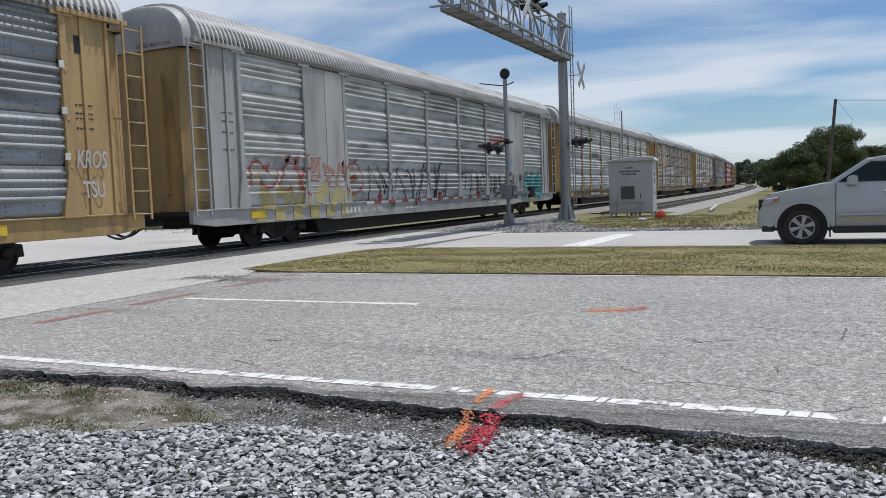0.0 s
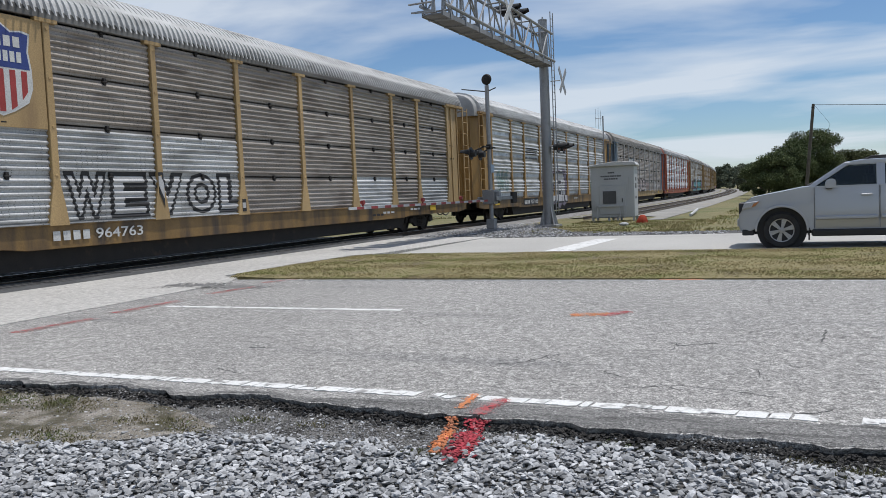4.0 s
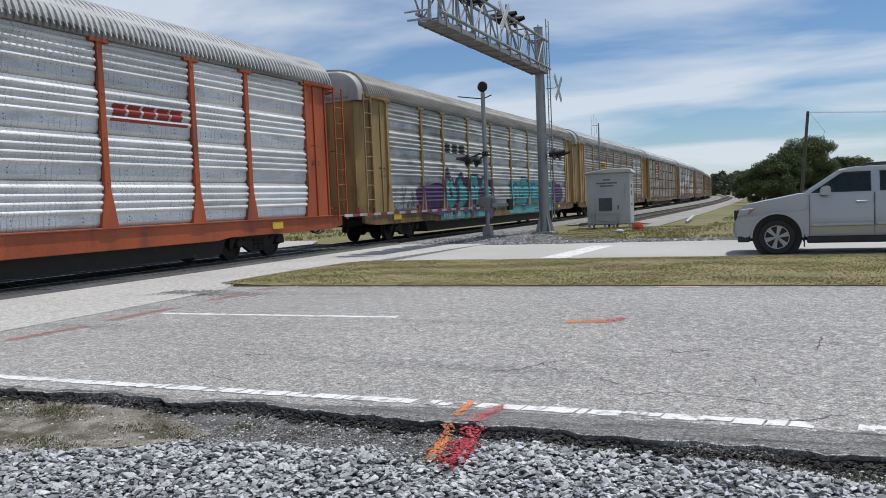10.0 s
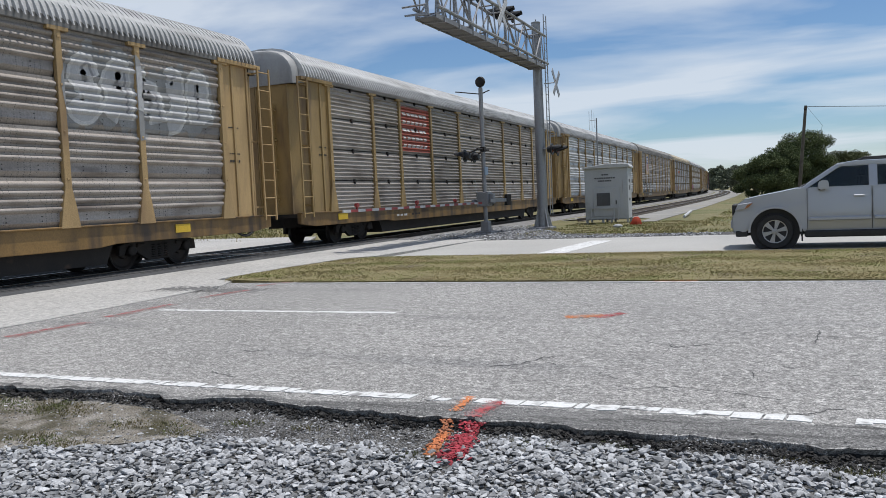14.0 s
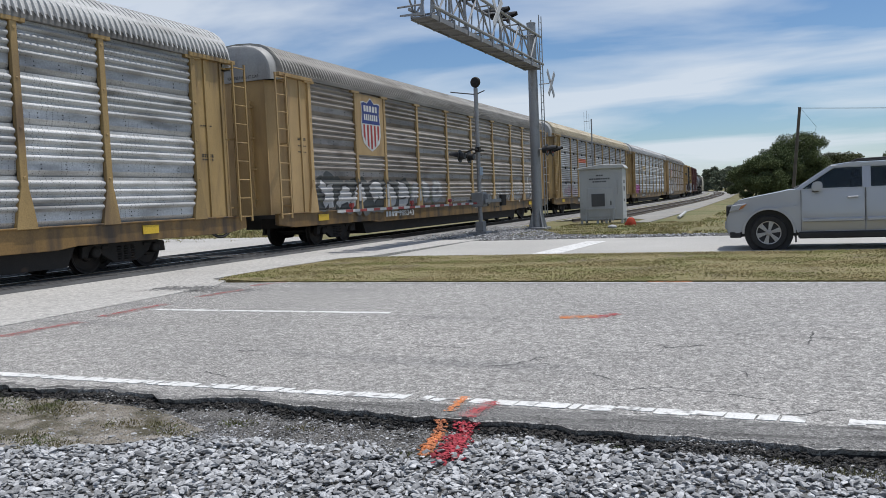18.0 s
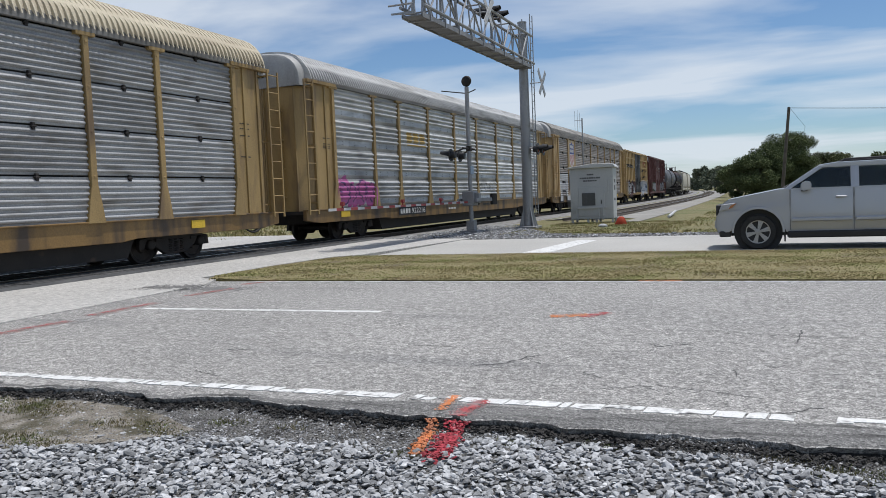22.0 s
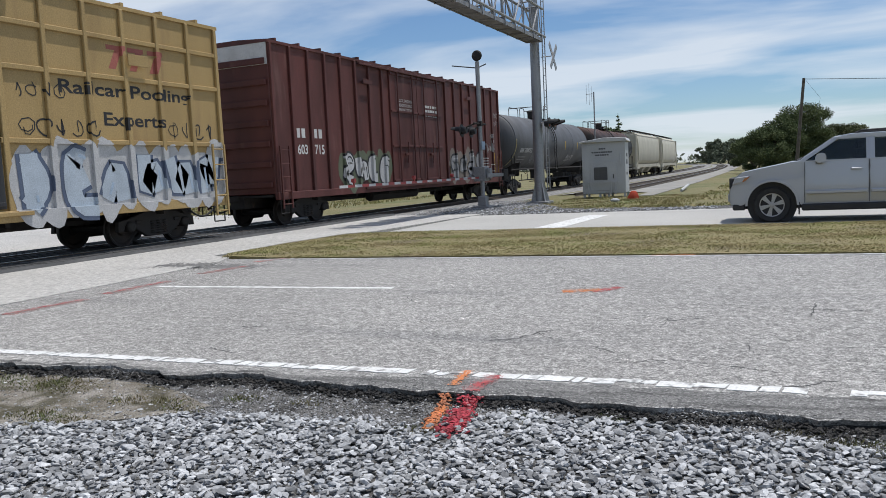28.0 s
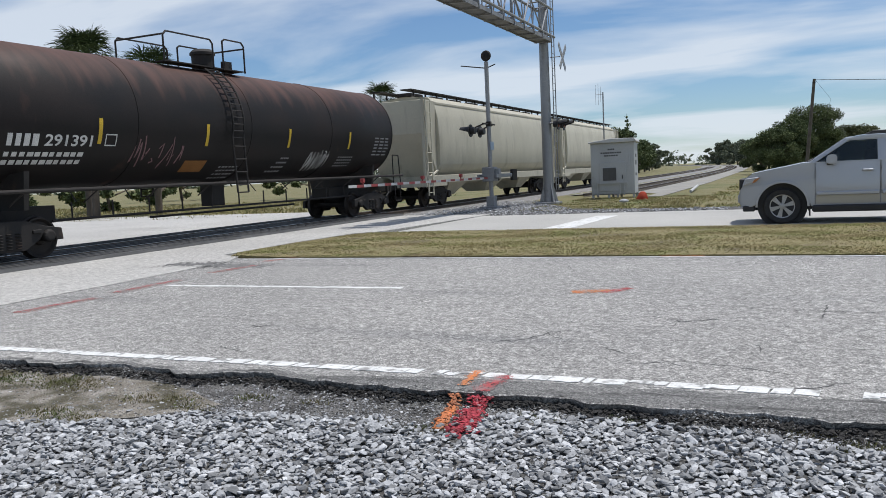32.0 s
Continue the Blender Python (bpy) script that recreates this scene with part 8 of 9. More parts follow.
def shield(car, yc, zc, w, h):
    """Blue-topped shield with red and white stripes on a tan sheet; its lettering as bars."""
    x = X_SIDE + 0.075
    plate(car, -9.2, -7.3, 2.95, Z_EAVE - 0.06, M_TAN, X_SIDE + 0.066, "emblem_sheet", "flat tan sheet behind the emblem")

    def half(z):
        return w / 2 * (1.0 if z > -0.1 else math.sqrt(max(0.0, 1 - ((z + 0.1) / 0.42) ** 2)))
    outline = [(-0.5, 0.40), (-0.36, 0.42), (-0.2, 0.40), (0, 0.5), (0.2, 0.40), (0.36, 0.42), (0.5, 0.40), (0.46, 0.2), (0.5, 0.0), (0.5, -0.2), (0.42, -0.36), (0.2, -0.46), (0, -0.52), (-0.2, -0.46), (-0.42, -0.36), (-0.5, -0.2), (-0.5, 0.0), (-0.46, 0.2)]
    surf = flat(x)
    apply_paint(car, [([(yc + a * w * 1.07, zc + b * h * 1.05) for a, b in outline], [tuple(range(len(outline)))])], C_WHITE, surf, NO_CUTS, 0.0, "emblem", "shield emblem")
    apply_paint(car, [([(yc + a * w, zc + b * h) for a, b in outline], [tuple(range(len(outline)))])], C_WHITE, surf, NO_CUTS, 0.003, "emblem", "shield emblem")
    top = [p for p in outline if p[1] >= 0.0]
    apply_paint(car, [([(yc + a * w, zc + b * h) for a, b in top], [tuple(range(len(top)))])], C_BLUE, surf, NO_CUTS, 0.006, "emblem_field", "deep blue upper field")
    for k in range(5):
        a0 = -0.44 + k * 0.195
        pts = [(a0, -0.02), (a0 + 0.10, -0.02)]
        lo = lambda a: -0.5 + 0.32 * (abs(a) / 0.5) ** 2
        pts += [(a0 + 0.10, lo(a0 + 0.10)), (a0, lo(a0))]
        apply_paint(car, [([(yc + a * w, zc + b * h) for a, b in pts], [(0, 1, 2, 3)])], C_RED, surf, NO_CUTS, 0.006, "emblem_stripe")
    for z, n in ((0.24, 5), (0.07, 7)):
        st = 0.78 / n
        apply_paint(car, [rect(yc + (-0.39 + k * st) * w, yc + (-0.39 + (k + 0.72) * st) * w, zc + z * h, zc + (z + 0.12) * h) for k in range(n)], C_WHITE, surf, NO_CUTS, 0.009, "emblem_bar")


def dress_common(car, digits=None, y=-6.5, mat=None, dark=False, seed=1):
    """Stencils, plates and grime that every car carrier has."""
    mat = mat or C_WHITE
    side = flat(1.515)
    if digits:
        if dark:
            apply_paint(car, [rect(y - 1.1, y + 1.5, 0.70, 1.02)], C_BLACK, side, NO_CUTS, 0.002, "number_panel")
        apply_paint(car, [rect(y - 0.95 + k * 0.24, y - 0.78 + k * 0.24, 0.76, 0.95) for k in range(4)], mat, side, NO_CUTS, 0.006, "stencil_bar")
        word(car, digits, y + 0.1, y + 1.4, 0.75, 0.97, mat, 0.006, 0.01, 0, side, NO_CUTS, "car_number")
    rs = random.Random(seed)
    for yy in (-12.6, 12.6):
        x = flat(X_SIDE + 0.015)
        for k in range(4):
            bars(car, yy - 0.22, yy + 0.22, 2.9 + k * 0.10 + rs.uniform(-0.6, 0.4), 0.035, 5, C_BLACK, seed + k, x, NO_CUTS)
    plate(car, -11.9, -11.3, 0.80, 1.0, C_SIGNYELLOW, 1.525, "yellow_plate", "small yellow reflective plate")
    plate(car, 10.2, 10.7, 0.80, 1.0, C_SIGNYELLOW, 1.525, "yellow_plate", "small yellow reflective plate")
    for k in range(3):
        yy = rs.uniform(-9, 9)
        bars(car, yy, yy + 0.9, rs.uniform(0.74, 0.9), 0.07, 3, C_BLACK if rs.random() < 0.5 else mat, seed + 20 + k, side, NO_CUTS)
    # top of the end door: white sheet and bars
    for s in (-1, 1):
        g = Mesh().box(-1.08, 1.08, *sorted((s * 13.36, s * 13.415)), 4.85, 5.75)
        part("height_notice", g.data("height_notice"), C_WHITE, car, "white notice sheet at the top of the end")


CAR_NUMBERS = (None, "301696", "981609", "964763", "707100", "979217", None, "710687", "150500", None, "7398", "988343", "158711", "922216", "995055")
for k, car in enumerate(CAR):
    dress_common(car, CAR_NUMBERS[k], -6.4 if k != 5 else -6.0, C_BLACK if k == 10 else C_WHITE, k in (2, 4, 12, 13, 14), 100 + k * 7)

# notice on the ends
for k in (1, 2, 3, 7, 11):
    car = CAR[k]
    vs, fs = glyphs("EXCESS HEIGHT CAR")
    me = bpy.data.meshes.new("end_notice")
    me.from_pydata([(-0.1 + 1.1 * a, -13.905, 5.05 + 0.09 * b) for a, b in vs], [], fs)
    part("end_notice", me, C_BLACK, car, "black notice on the end")
# car 0
tag0 = flat(X_SIDE + 0.06)
word(CAR[0], "KROS", 12.30, 13.05, 2.05, 2.42, C_TAGWHITE, 0.0, 0.02, 0.2, tag0, NO_CUTS, "graffiti", "white sprayed tag")
word(CAR[0], "TSU", 12.40, 12.95, 1.45, 1.80, C_TAGWHITE, 0.0, 0.02, -0.15, tag0, NO_CUTS, "graffiti", "white sprayed tag")
plate(CAR[0], 12.45, 12.68, 4.35, 4.7, C_BLACK, X_SIDE + 0.02, "vent_plate")
for z in (2.2, 3.1, 4.0):
    plate(CAR[0], 12.0, 12.12, z, z + 0.14, C_WHITE, X_SIDE + 0.11, "latch_plate", "white latch plate")
# car 1: plain sheets in two bays, faded red and yellow piece, black tags, teal piece
for a, b in ((-9.27, -7.23), (7.23, 9.27)):
    for y0, y1 in ((a, (a + b) / 2 - 0.01), ((a + b) / 2 + 0.01, b)):
        plate(CAR[1], y0, y1, Z_SILL + 0.02, Z_EAVE - 0.04, M_GREYPAINT, X_SIDE + 0.064, "plain_sheet", "plain grey sheet", 0.008)
bubble(CAR[1], -11.9, -6.3, 1.30, 2.45, 5, 5, M_GREYPAINT, C_TAGRED, None, None, None, "faded red and yellow graffiti", C_TAGYELLOW)
SIDE1 = lambda y_, z_: max(rack_side(y_, z_), X_SIDE + 0.066 if -9.3 < y_ < -7.2 else 0)
apply_paint(CAR[1], [blob(-11.2 + k * 0.85, 1.32 + 0.1 * (k % 2), 0.36, 0.30, 300 + k, 20, 0.5) for k in range(6)], plain("faded_yellow_spray", (0.46, 0.40, 0.20)), SIDE1, RACK_CUTS, 0.003, "graffiti", "faded yellow spray")
apply_paint(CAR[1], [rect(-11.7 + k * 0.83, -11.25 + k * 0.83, 0.70, 1.06) for k in range(6)], plain("thin_yellow_spray", (0.50, 0.42, 0.18)), flat(1.512), NO_CUTS, 0.003, "graffiti", "yellow overspray on the sill")
scribble(CAR[1], -11.6, -6.4, 1.75, 2.4, plain("washed_red_spray", (0.42, 0.22, 0.18)), 301, 0.16, 7, SIDE1, RACK_CUTS, 0.004, "washed-out red letters", True)
scribble(CAR[1], -6.6, 0.4, 1.1, 2.2, C_BLACK, 41, 0.10, 10, label="black sprayed tag", sharp=True)
scribble(CAR[1], -6.6, 0.4, 1.2, 2.1, C_TAGWHITE, 43, 0.10, 8, lift=0.003, label="white sprayed shading")
scribble(CAR[1], 1.6, 7.0, 1.1, 2.2, C_BLACK, 42, 0.09, 8, label="black sprayed tag")
bars(CAR[1], 4.9, 6.9, 3.45, 0.28, 5, C_TAGRED, 3)
bubble(CAR[1], 8.9, 12.0, 1.05, 2.1, 3, 45, C_TEAL, C_BLACK, C_TEAL, label="teal graffiti with black outlines")
scribble(CAR[1], 7.0, 9.0, 1.2, 2.3, C_BLACK, 46, 0.06, 3, lift=0.065, label="black sprayed tag")
# car 2
bars(CAR[2], -6.8, -4.9, 3.2, 0.34, 9, plain("dark_green_stencil", (0.03, 0.12, 0.09)), 7)
bubble(CAR[2], 9.0, 12.4, 1.0, 2.0, 5, 51, C_BLUE, C_PALEBLUE, C_PALEBLUE, label="deep blue graffiti with pale outlines")
# car 3
shield(CAR[3], -8.25, 4.05, 1.25, 1.65)
for a, b in ((-9.2, -7.3), (-7.1, -4.5), (-4.3, -1.55), (4.5, 7.1), (9.4, 12.0)):
    patch_on(CAR[3], a, b, 1.09, 3.0 if a < -1 else 2.1, M_GALV_BRIGHT, label="cleaner pale replacement sheet")
for k, ch in enumerate("WEVOL"):
    apply_paint(CAR[3], [fit_box(glyphs(ch, 0.10), -7.0 + k * 1.15, -5.9 + k * 1.15, 1.15, 2.15)], C_BLACK, rack_side, RACK_CUTS, 0.0075, "graffiti", "black outlined graffiti letters")
    apply_paint(CAR[3], [fit_box(glyphs(ch, 0.02), -6.9 + k * 1.15, -6.0 + k * 1.15, 1.24, 2.06)], C_TAGWHITE, rack_side, RACK_CUTS, 0.0125, "graffiti", "black outlined graffiti letters")
scribble(CAR[3], -12.9, -12.3, 2.3, 3.0, C_BLACK, 61, 0.03, 2, flat(X_SIDE + 0.055), NO_CUTS, label="small black tag")
# car 4
fat_word(CAR[4], "KOER", -3.8, 1.15, 0.72, 2.45, C_TAGWHITE, C_BLACK, plain("smoky_purple_spray", (0.20, 0.17, 0.22)), "large white graffiti letters with black outlines")
for k in range(4):
    apply_paint(CAR[4], [([(-6.9 + k * 0.04, 3.42 + k * 0.1), (-4.9, 3.42 + k * 0.1), (-4.9, 3.48 + k * 0.1), (-6.8, 3.48 + k * 0.1)], [(0, 1, 2, 3)])], C_BLACK, rack_side, RACK_CUTS, 0.004, "emblem_bar")
bars(CAR[4], -6.9, -4.8, 3.18, 0.10, 10, C_BLACK, 9)
scribble(CAR[4], 7.6, 11.4, 1.25, 2.0, C_BLACK, 66, 0.06, 5, label="black sprayed tag")
bubble(CAR[4], 7.4, 11.6, 1.2, 2.0, 5, 67, plain("dull_green_spray", (0.16, 0.24, 0.13)), C_GREYSPRAY, label="dull green graffiti")
scribble(CAR[4], -11.6, -9.8, 1.4, 2.6, plain("faded_teal_spray", (0.30, 0.40, 0.38)), 68, 0.16, 3, label="faded teal ghost of graffiti")
# car 5
patch_on(CAR[5], -7.1, -4.5, 3.25, 4.05, M_BLUEGREY, label="blue-grey emblem panel")
for r_ in (rect(-6.8, -5.85, 3.85, 3.97), rect(-6.8, -6.6, 3.36, 3.97), rect(-6.8, -5.85, 3.36, 3.47), rect(-6.05, -5.85, 3.36, 3.68), rect(-5.75, -4.75, 3.85, 3.97), rect(-5.35, -5.12, 3.36, 3.9)):
    apply_paint(CAR[5], [r_], C_WHITE, rack_side, RACK_CUTS, 0.007, "emblem_bar")
fat_word(CAR[5], "BOAKS", -4.2, 1.3, 1.12, 2.2, plain("pinkish_white_spray", (0.50, 0.44, 0.42)), C_BLACK, None, "pale graffiti letters with dark outlines")
bubble(CAR[5], -12.0, -7.4, 1.05, 2.3, 4, 71, C_BLACK, C_TEAL, C_BLACK, label="dark graffiti with teal edges", inner=C_TAGWHITE)
scribble(CAR[5], -6.6, -5.0, 1.5, 2.2, C_TAGWHITE, 72, 0.035, 4, label="small white tag", sharp=True)
word(CAR[5], "SNL", 7.4, 9.1, 1.2, 2.0, C_TAGWHITE, 0.005, 0.05, 0, None, None, "graffiti", "pale sprayed letters")
scribble(CAR[5], 9.4, 12.0, 1.2, 2.1, C_TAGWHITE, 73, 0.04, 5, label="thin white tag", sharp=True)
bars(CAR[5], 1.7, 4.2, 1.3, 0.6, 4, plain("dull_pink_spray", (0.36, 0.28, 0.26)), 4)
# car 6
apply_paint(CAR[6], [rect(4.7 + k * 0.44, 5.06 + k * 0.44, 3.52, 3.78) for k in range(5)] + [], C_RED, rack_side, RACK_CUTS, 0.004, "emblem_bar", "red emblem bar")
apply_paint(CAR[6], [rect(4.6, 7.0, 3.40, 3.46)], C_RED, rack_side, RACK_CUTS, 0.004, "emblem_bar")
# car 7
bars(CAR[7], -7.0, -4.7, 3.45, 0.42, 3, C_BLACK, 11)
apply_paint(CAR[7], [blob(-8.2, 1.55, 1.5, 0.75, 8, 24, 0.3), blob(-1.9, 1.5, 0.9, 0.8, 6, 24, 0.3)], C_PURPLE, rack_side, RACK_CUTS, 0.0025, "graffiti", "purple cloud of spray")
bubble(CAR[7], -7.2, -1.7, 0.98, 2.5, 4, 84, C_TEAL, C_BLACK, C_PURPLE, label="teal graffiti in a purple cloud", inner=C_TAGWHITE)
scribble(CAR[7], -11.8, -9.6, 1.2, 1.9, C_BLACK, 83, 0.035, 6, label="small black tags", sharp=True)
apply_paint(CAR[7], [blob(9.9, 1.7, 1.3, 0.8, 7, 24, 0.3)], C_PURPLE, rack_side, RACK_CUTS, 0.002, "graffiti", "purple cloud of spray")
apply_paint(CAR[7], [rect(1.1, 8.9, 1.12, 2.35)], C_TEAL, rack_side, RACK_CUTS, 0.0065, "graffiti", "teal ground of the graffiti")
bubble(CAR[7], 1.2, 9.1, 1.0, 2.6, 5, 82, C_TEAL, C_BLUE, None, label="fat teal graffiti with dark blue outlines", inner=C_TAGWHITE)
apply_paint(CAR[7], [rect(-7.7, -4.3, 0.66, 1.05), rect(-3.9, -1.9, 0.66, 1.05), rect(1.0, 9.0, 0.66, 1.05)], C_TEAL, flat(1.512), NO_CUTS, 0.003, "graffiti", "teal overspray on the sill")
# car 8
patch_on(CAR[8], -7.13, -4.47, 3.45, 4.05, C_LOGO_YELLOW, label="yellow emblem panel")
bars(CAR[8], -6.6, -5.1, 3.62, 0.32, 3, C_BLACK, 12, lift=0.007)
apply_paint(CAR[8], [rect(-6.6, -5.0, 3.52, 3.57)], C_BLACK, rack_side, RACK_CUTS, 0.007, "emblem_bar")
bubble(CAR[8], -7.2, -4.0, 1.15, 2.2, 4, 85, plain("pale_grey_spray", (0.50, 0.49, 0.47)), C_BLACK, C_WHITE, label="pale bubble graffiti with black outlines", inner=C_WHITE)
scribble(CAR[8], -3.4, 0.8, 0.95, 2.2, plain("maroon_spray", (0.16, 0.05, 0.06)), 86, 0.05, 5, label="dark red sprayed outlines")
scribble(CAR[8], -3.4, 0.8, 1.0, 2.1, C_TAGWHITE, 186, 0.035, 5, label="thin pale sprayed outlines")
scribble(CAR[8], 1.5, 4.0, 1.2, 1.95, C_WHITE, 87, 0.10, 4, label="bold white tag", sharp=True)
bubble(CAR[8], 7.35, 11.7, 3.15, 4.75, 5, 88, C_TAGWHITE, C_WHITE, plain("smoky_white_spray", (0.36, 0.36, 0.35)), None, None, "white sprayed graffiti high on the side", C_GREYSPRAY)
# car 9
patch_on(CAR[9], -7.1, -4.5, 3.2, 4.9, plain("faded_red_sheet", (0.36, 0.08, 0.05)), label="faded red emblem panel")
for k in range(5):
    bars(CAR[9], -6.9, -4.7, 3.35 + k * 0.3, 0.12, 6, C_WHITE, 13 + k, lift=0.007)
scribble(CAR[9], -1.2, 8.8, 1.2, 2.0, C_TAGWHITE, 91, 0.06, 10, label="long pale scrawl", sharp=True)
# car 10
bars(CAR[10], -6.6, -5.2, 3.45, 0.26, 3, C_BLACK, 14)
apply_paint(CAR[10], [rect(-6.9, -6.8, 3.3, 3.85), rect(-5.0, -4.9, 3.3, 3.85)], C_BLACK, rack_side, RACK_CUTS, 0.004, "emblem_bar")
apply_paint(CAR[10], [rect(-6.2, -3.4, 0.66, 1.05), rect(1.2, 2.2, 0.66, 1.05)], C_PINK, flat(1.512), NO_CUTS, 0.003, "graffiti", "pink overspray on the sill")
apply_paint(CAR[10], [rect(-3.2, 1.0, 0.66, 1.05)], plain("deep_green_spray", (0.10, 0.15, 0.07)), flat(1.512), NO_CUTS, 0.003, "graffiti", "deep green overspray on the sill")
bubble(CAR[10], -5.2, 3.0, 0.95, 2.45, 6, 95, C_GREEN, C_BLACK, C_PINK, label="green graffiti with black outlines in a pink cloud", inner=C_PURPLE)
# car 11
shield(CAR[11], -8.25, 4.05, 1.30, 1.75)
bubble(CAR[11], -11.9, -5.4, 1.08, 2.15, 6, 101, C_TAGWHITE, plain("charcoal_spray", (0.05, 0.05, 0.052)), plain("dark_grey_spray", (0.11, 0.115, 0.11)), label="white sprayed letters that have run together", inner=C_WHITE)
bubble(CAR[11], -5.2, -2.2, 1.1, 2.2, 3, 109, C_TAGWHITE, C_GREYSPRAY, None, label="white sprayed letters", inner=C_WHITE)
scribble(CAR[11], -11.9, -2.4, 1.1, 2.0, plain("grey_green_spray", (0.22, 0.25, 0.18)), 102, 0.12, 8, lift=0.003, label="grey-green overspray")
scribble(CAR[11], 2.6, 12.0, 1.2, 1.9, C_TAGWHITE, 103, 0.13, 12, label="white sprayed letters", sharp=True)
TAG11 = lambda y_, z_: max(rack_side(y_, z_), X_SIDE + 0.015)
for k, pts in enumerate((((10.1, 1.15), (10.05, 2.25), (10.35, 2.5), (11.3, 2.6), (11.35, 2.2)), ((10.6, 1.1), (10.9, 1.6), (11.4, 1.75), (11.9, 1.55), (12.05, 1.2)), ((10.4, 1.75), (11.1, 2.0), (11.7, 1.9)), ((11.9, 1.7), (12.1, 2.3), (12.5, 2.25), (12.45, 1.8)))):
    apply_paint(CAR[11], [stroke(round_off(list(pts)), 0.085)], C_WHITE, TAG11, RACK_CUTS, 0.012 + 0.001 * k, "graffiti", "bold white sprayed tag")
apply_paint(CAR[11], [blob(11.4, 1.45, 0.55, 0.38, 9, 20, 0.2)], C_BLACK, TAG11, RACK_CUTS, 0.006, "graffiti", "black sprayed ground of a tag")
# car 12
apply_paint(CAR[12], [rect(-7.0, -4.6, 3.50, 3.80)], plain("orange_red_stripe", (0.55, 0.13, 0.06)), rack_side, RACK_CUTS, 0.004, "emblem_bar", "orange-red stripe")
apply_paint(CAR[12], [rect(-7.05, -4.5, 3.38, 3.49), rect(-7.05, -4.5, 3.81, 3.92)], M_GALV_GREY, rack_side, RACK_CUTS, 0.004, "emblem_bar", "grey painted border")
bubble(CAR[12], -11.5, -7.6, 1.1, 1.9, 4, 105, plain("dull_mauve_spray", (0.34, 0.26, 0.29)), C_GREYSPRAY, label="dull mauve graffiti")
scribble(CAR[12], -6.8, -4.6, 1.2, 1.7, plain("mauve_spray", (0.30, 0.2, 0.25)), 106, 0.12, 3, label="mauve overspray")
# car 13
for k in range(3):
    apply_paint(CAR[13], [rect(-6.5 + k * 0.62, -6.02 + k * 0.62, 3.55, 3.95)], C_LOGO_YELLOW, rack_side, RACK_CUTS, 0.004, "emblem_bar")
apply_paint(CAR[13], [rect(-6.5, -4.7, 3.42, 3.48)], C_LOGO_YELLOW, rack_side, RACK_CUTS, 0.004, "emblem_bar")
bubble(CAR[13], -12.0, -9.4, 1.15, 2.0, 4, 111, C_PINK, C_PURPLE, C_PINK, label="magenta graffiti with purple outlines")
scribble(CAR[13], 1.6, 4.2, 1.5, 2.0, C_BLACK, 112, 0.03, 4, label="thin black tag")
# car 14
shield(CAR[14], -8.25, 4.05, 1.30, 1.75)
fat_word(CAR[14], "FLOW", -12.0, -4.6, 0.74, 2.6, C_TAGWHITE, C_BLACK, None, "tall white graffiti letters")
bubble(CAR[14], -4.2, -1.5, 1.1, 2.4, 4, 115, C_TAGWHITE, C_GREYSPRAY, None, label="pale ghostly graffiti", inner=C_TAGWHITE)
bars(CAR[14], -5.6, -4.6, 1.1, 0.5, 2, C_TAGRED, 6)
scribble(CAR[14], 1.6, 11, 1.2, 1.8, C_TAGWHITE, 116, 0.05, 8, label="thin pale scrawl")

# yellow box car
def ribbed_side(half, x_side, rib_step, waist):
    """Surface of a ribbed box car side, and the lines along which paint on it must bend."""
    n = round((2 * half - 0.16) / rib_step)
    ys = [-half + 0.08 + k * (2 * half - 0.16) / n for k in range(n + 1)]

    def at(y, z):
        if z < 1.021:
            return x_side + 0.092
        if any(abs(y - r) < 0.0715 for r in ys):
            return x_side + 0.077
        if any(abs(z - w) < 0.0525 for w in waist):
            return x_side + 0.062
        return x_side + 0.002
    return at, ([w + d for w in waist for d in (-0.0535, -0.0515, 0.0515, 0.0535)] + [1.0205, 1.0225], [r + d for r in ys for d in (-0.0725, -0.0705, 0.0705, 0.0725)])


RAISED, BOX_CUTS = ribbed_side(8.35, 1.46, 1.05, (2.35, 3.75, 4.6))
word(BOX_YELLOW, "Railcar Pooling", 3.4, 7.2, 3.25, 3.62, C_BLACK, 0.0, 0.02, 0, RAISED, BOX_CUTS, "lettering", "black slogan on the side")
word(BOX_YELLOW, "Experts", 4.5, 6.3, 2.62, 3.0, C_BLACK, 0.0, 0.02, 0, RAISED, BOX_CUTS, "lettering", "black slogan on the side")
for k in range(3):
    apply_paint(BOX_YELLOW, [([(4.75 + k * 0.6, 3.95), (4.95 + k * 0.6, 3.95), (5.2 + k * 0.6, 4.45), (5.0 + k * 0.6, 4.45)], [(0, 1, 2, 3)]), ([(4.72 + k * 0.6, 4.36), (5.2 + k * 0.6, 4.36), (5.2 + k * 0.6, 4.46), (4.72 + k * 0.6, 4.46)], [(0, 1, 2, 3)])], C_TAGRED, RAISED, BOX_CUTS, 0.002 * k, "emblem_bar", "faded red emblem")
bubble(BOX_YELLOW, 2.2, 8.2, 0.85, 2.3, 6, 201, plain("icy_blue_spray", (0.48, 0.55, 0.62)), plain("slate_blue_spray", (0.10, 0.13, 0.20)), C_TAGWHITE, RAISED, BOX_CUTS, "white and pale blue graffiti letters", C_PALEBLUE)
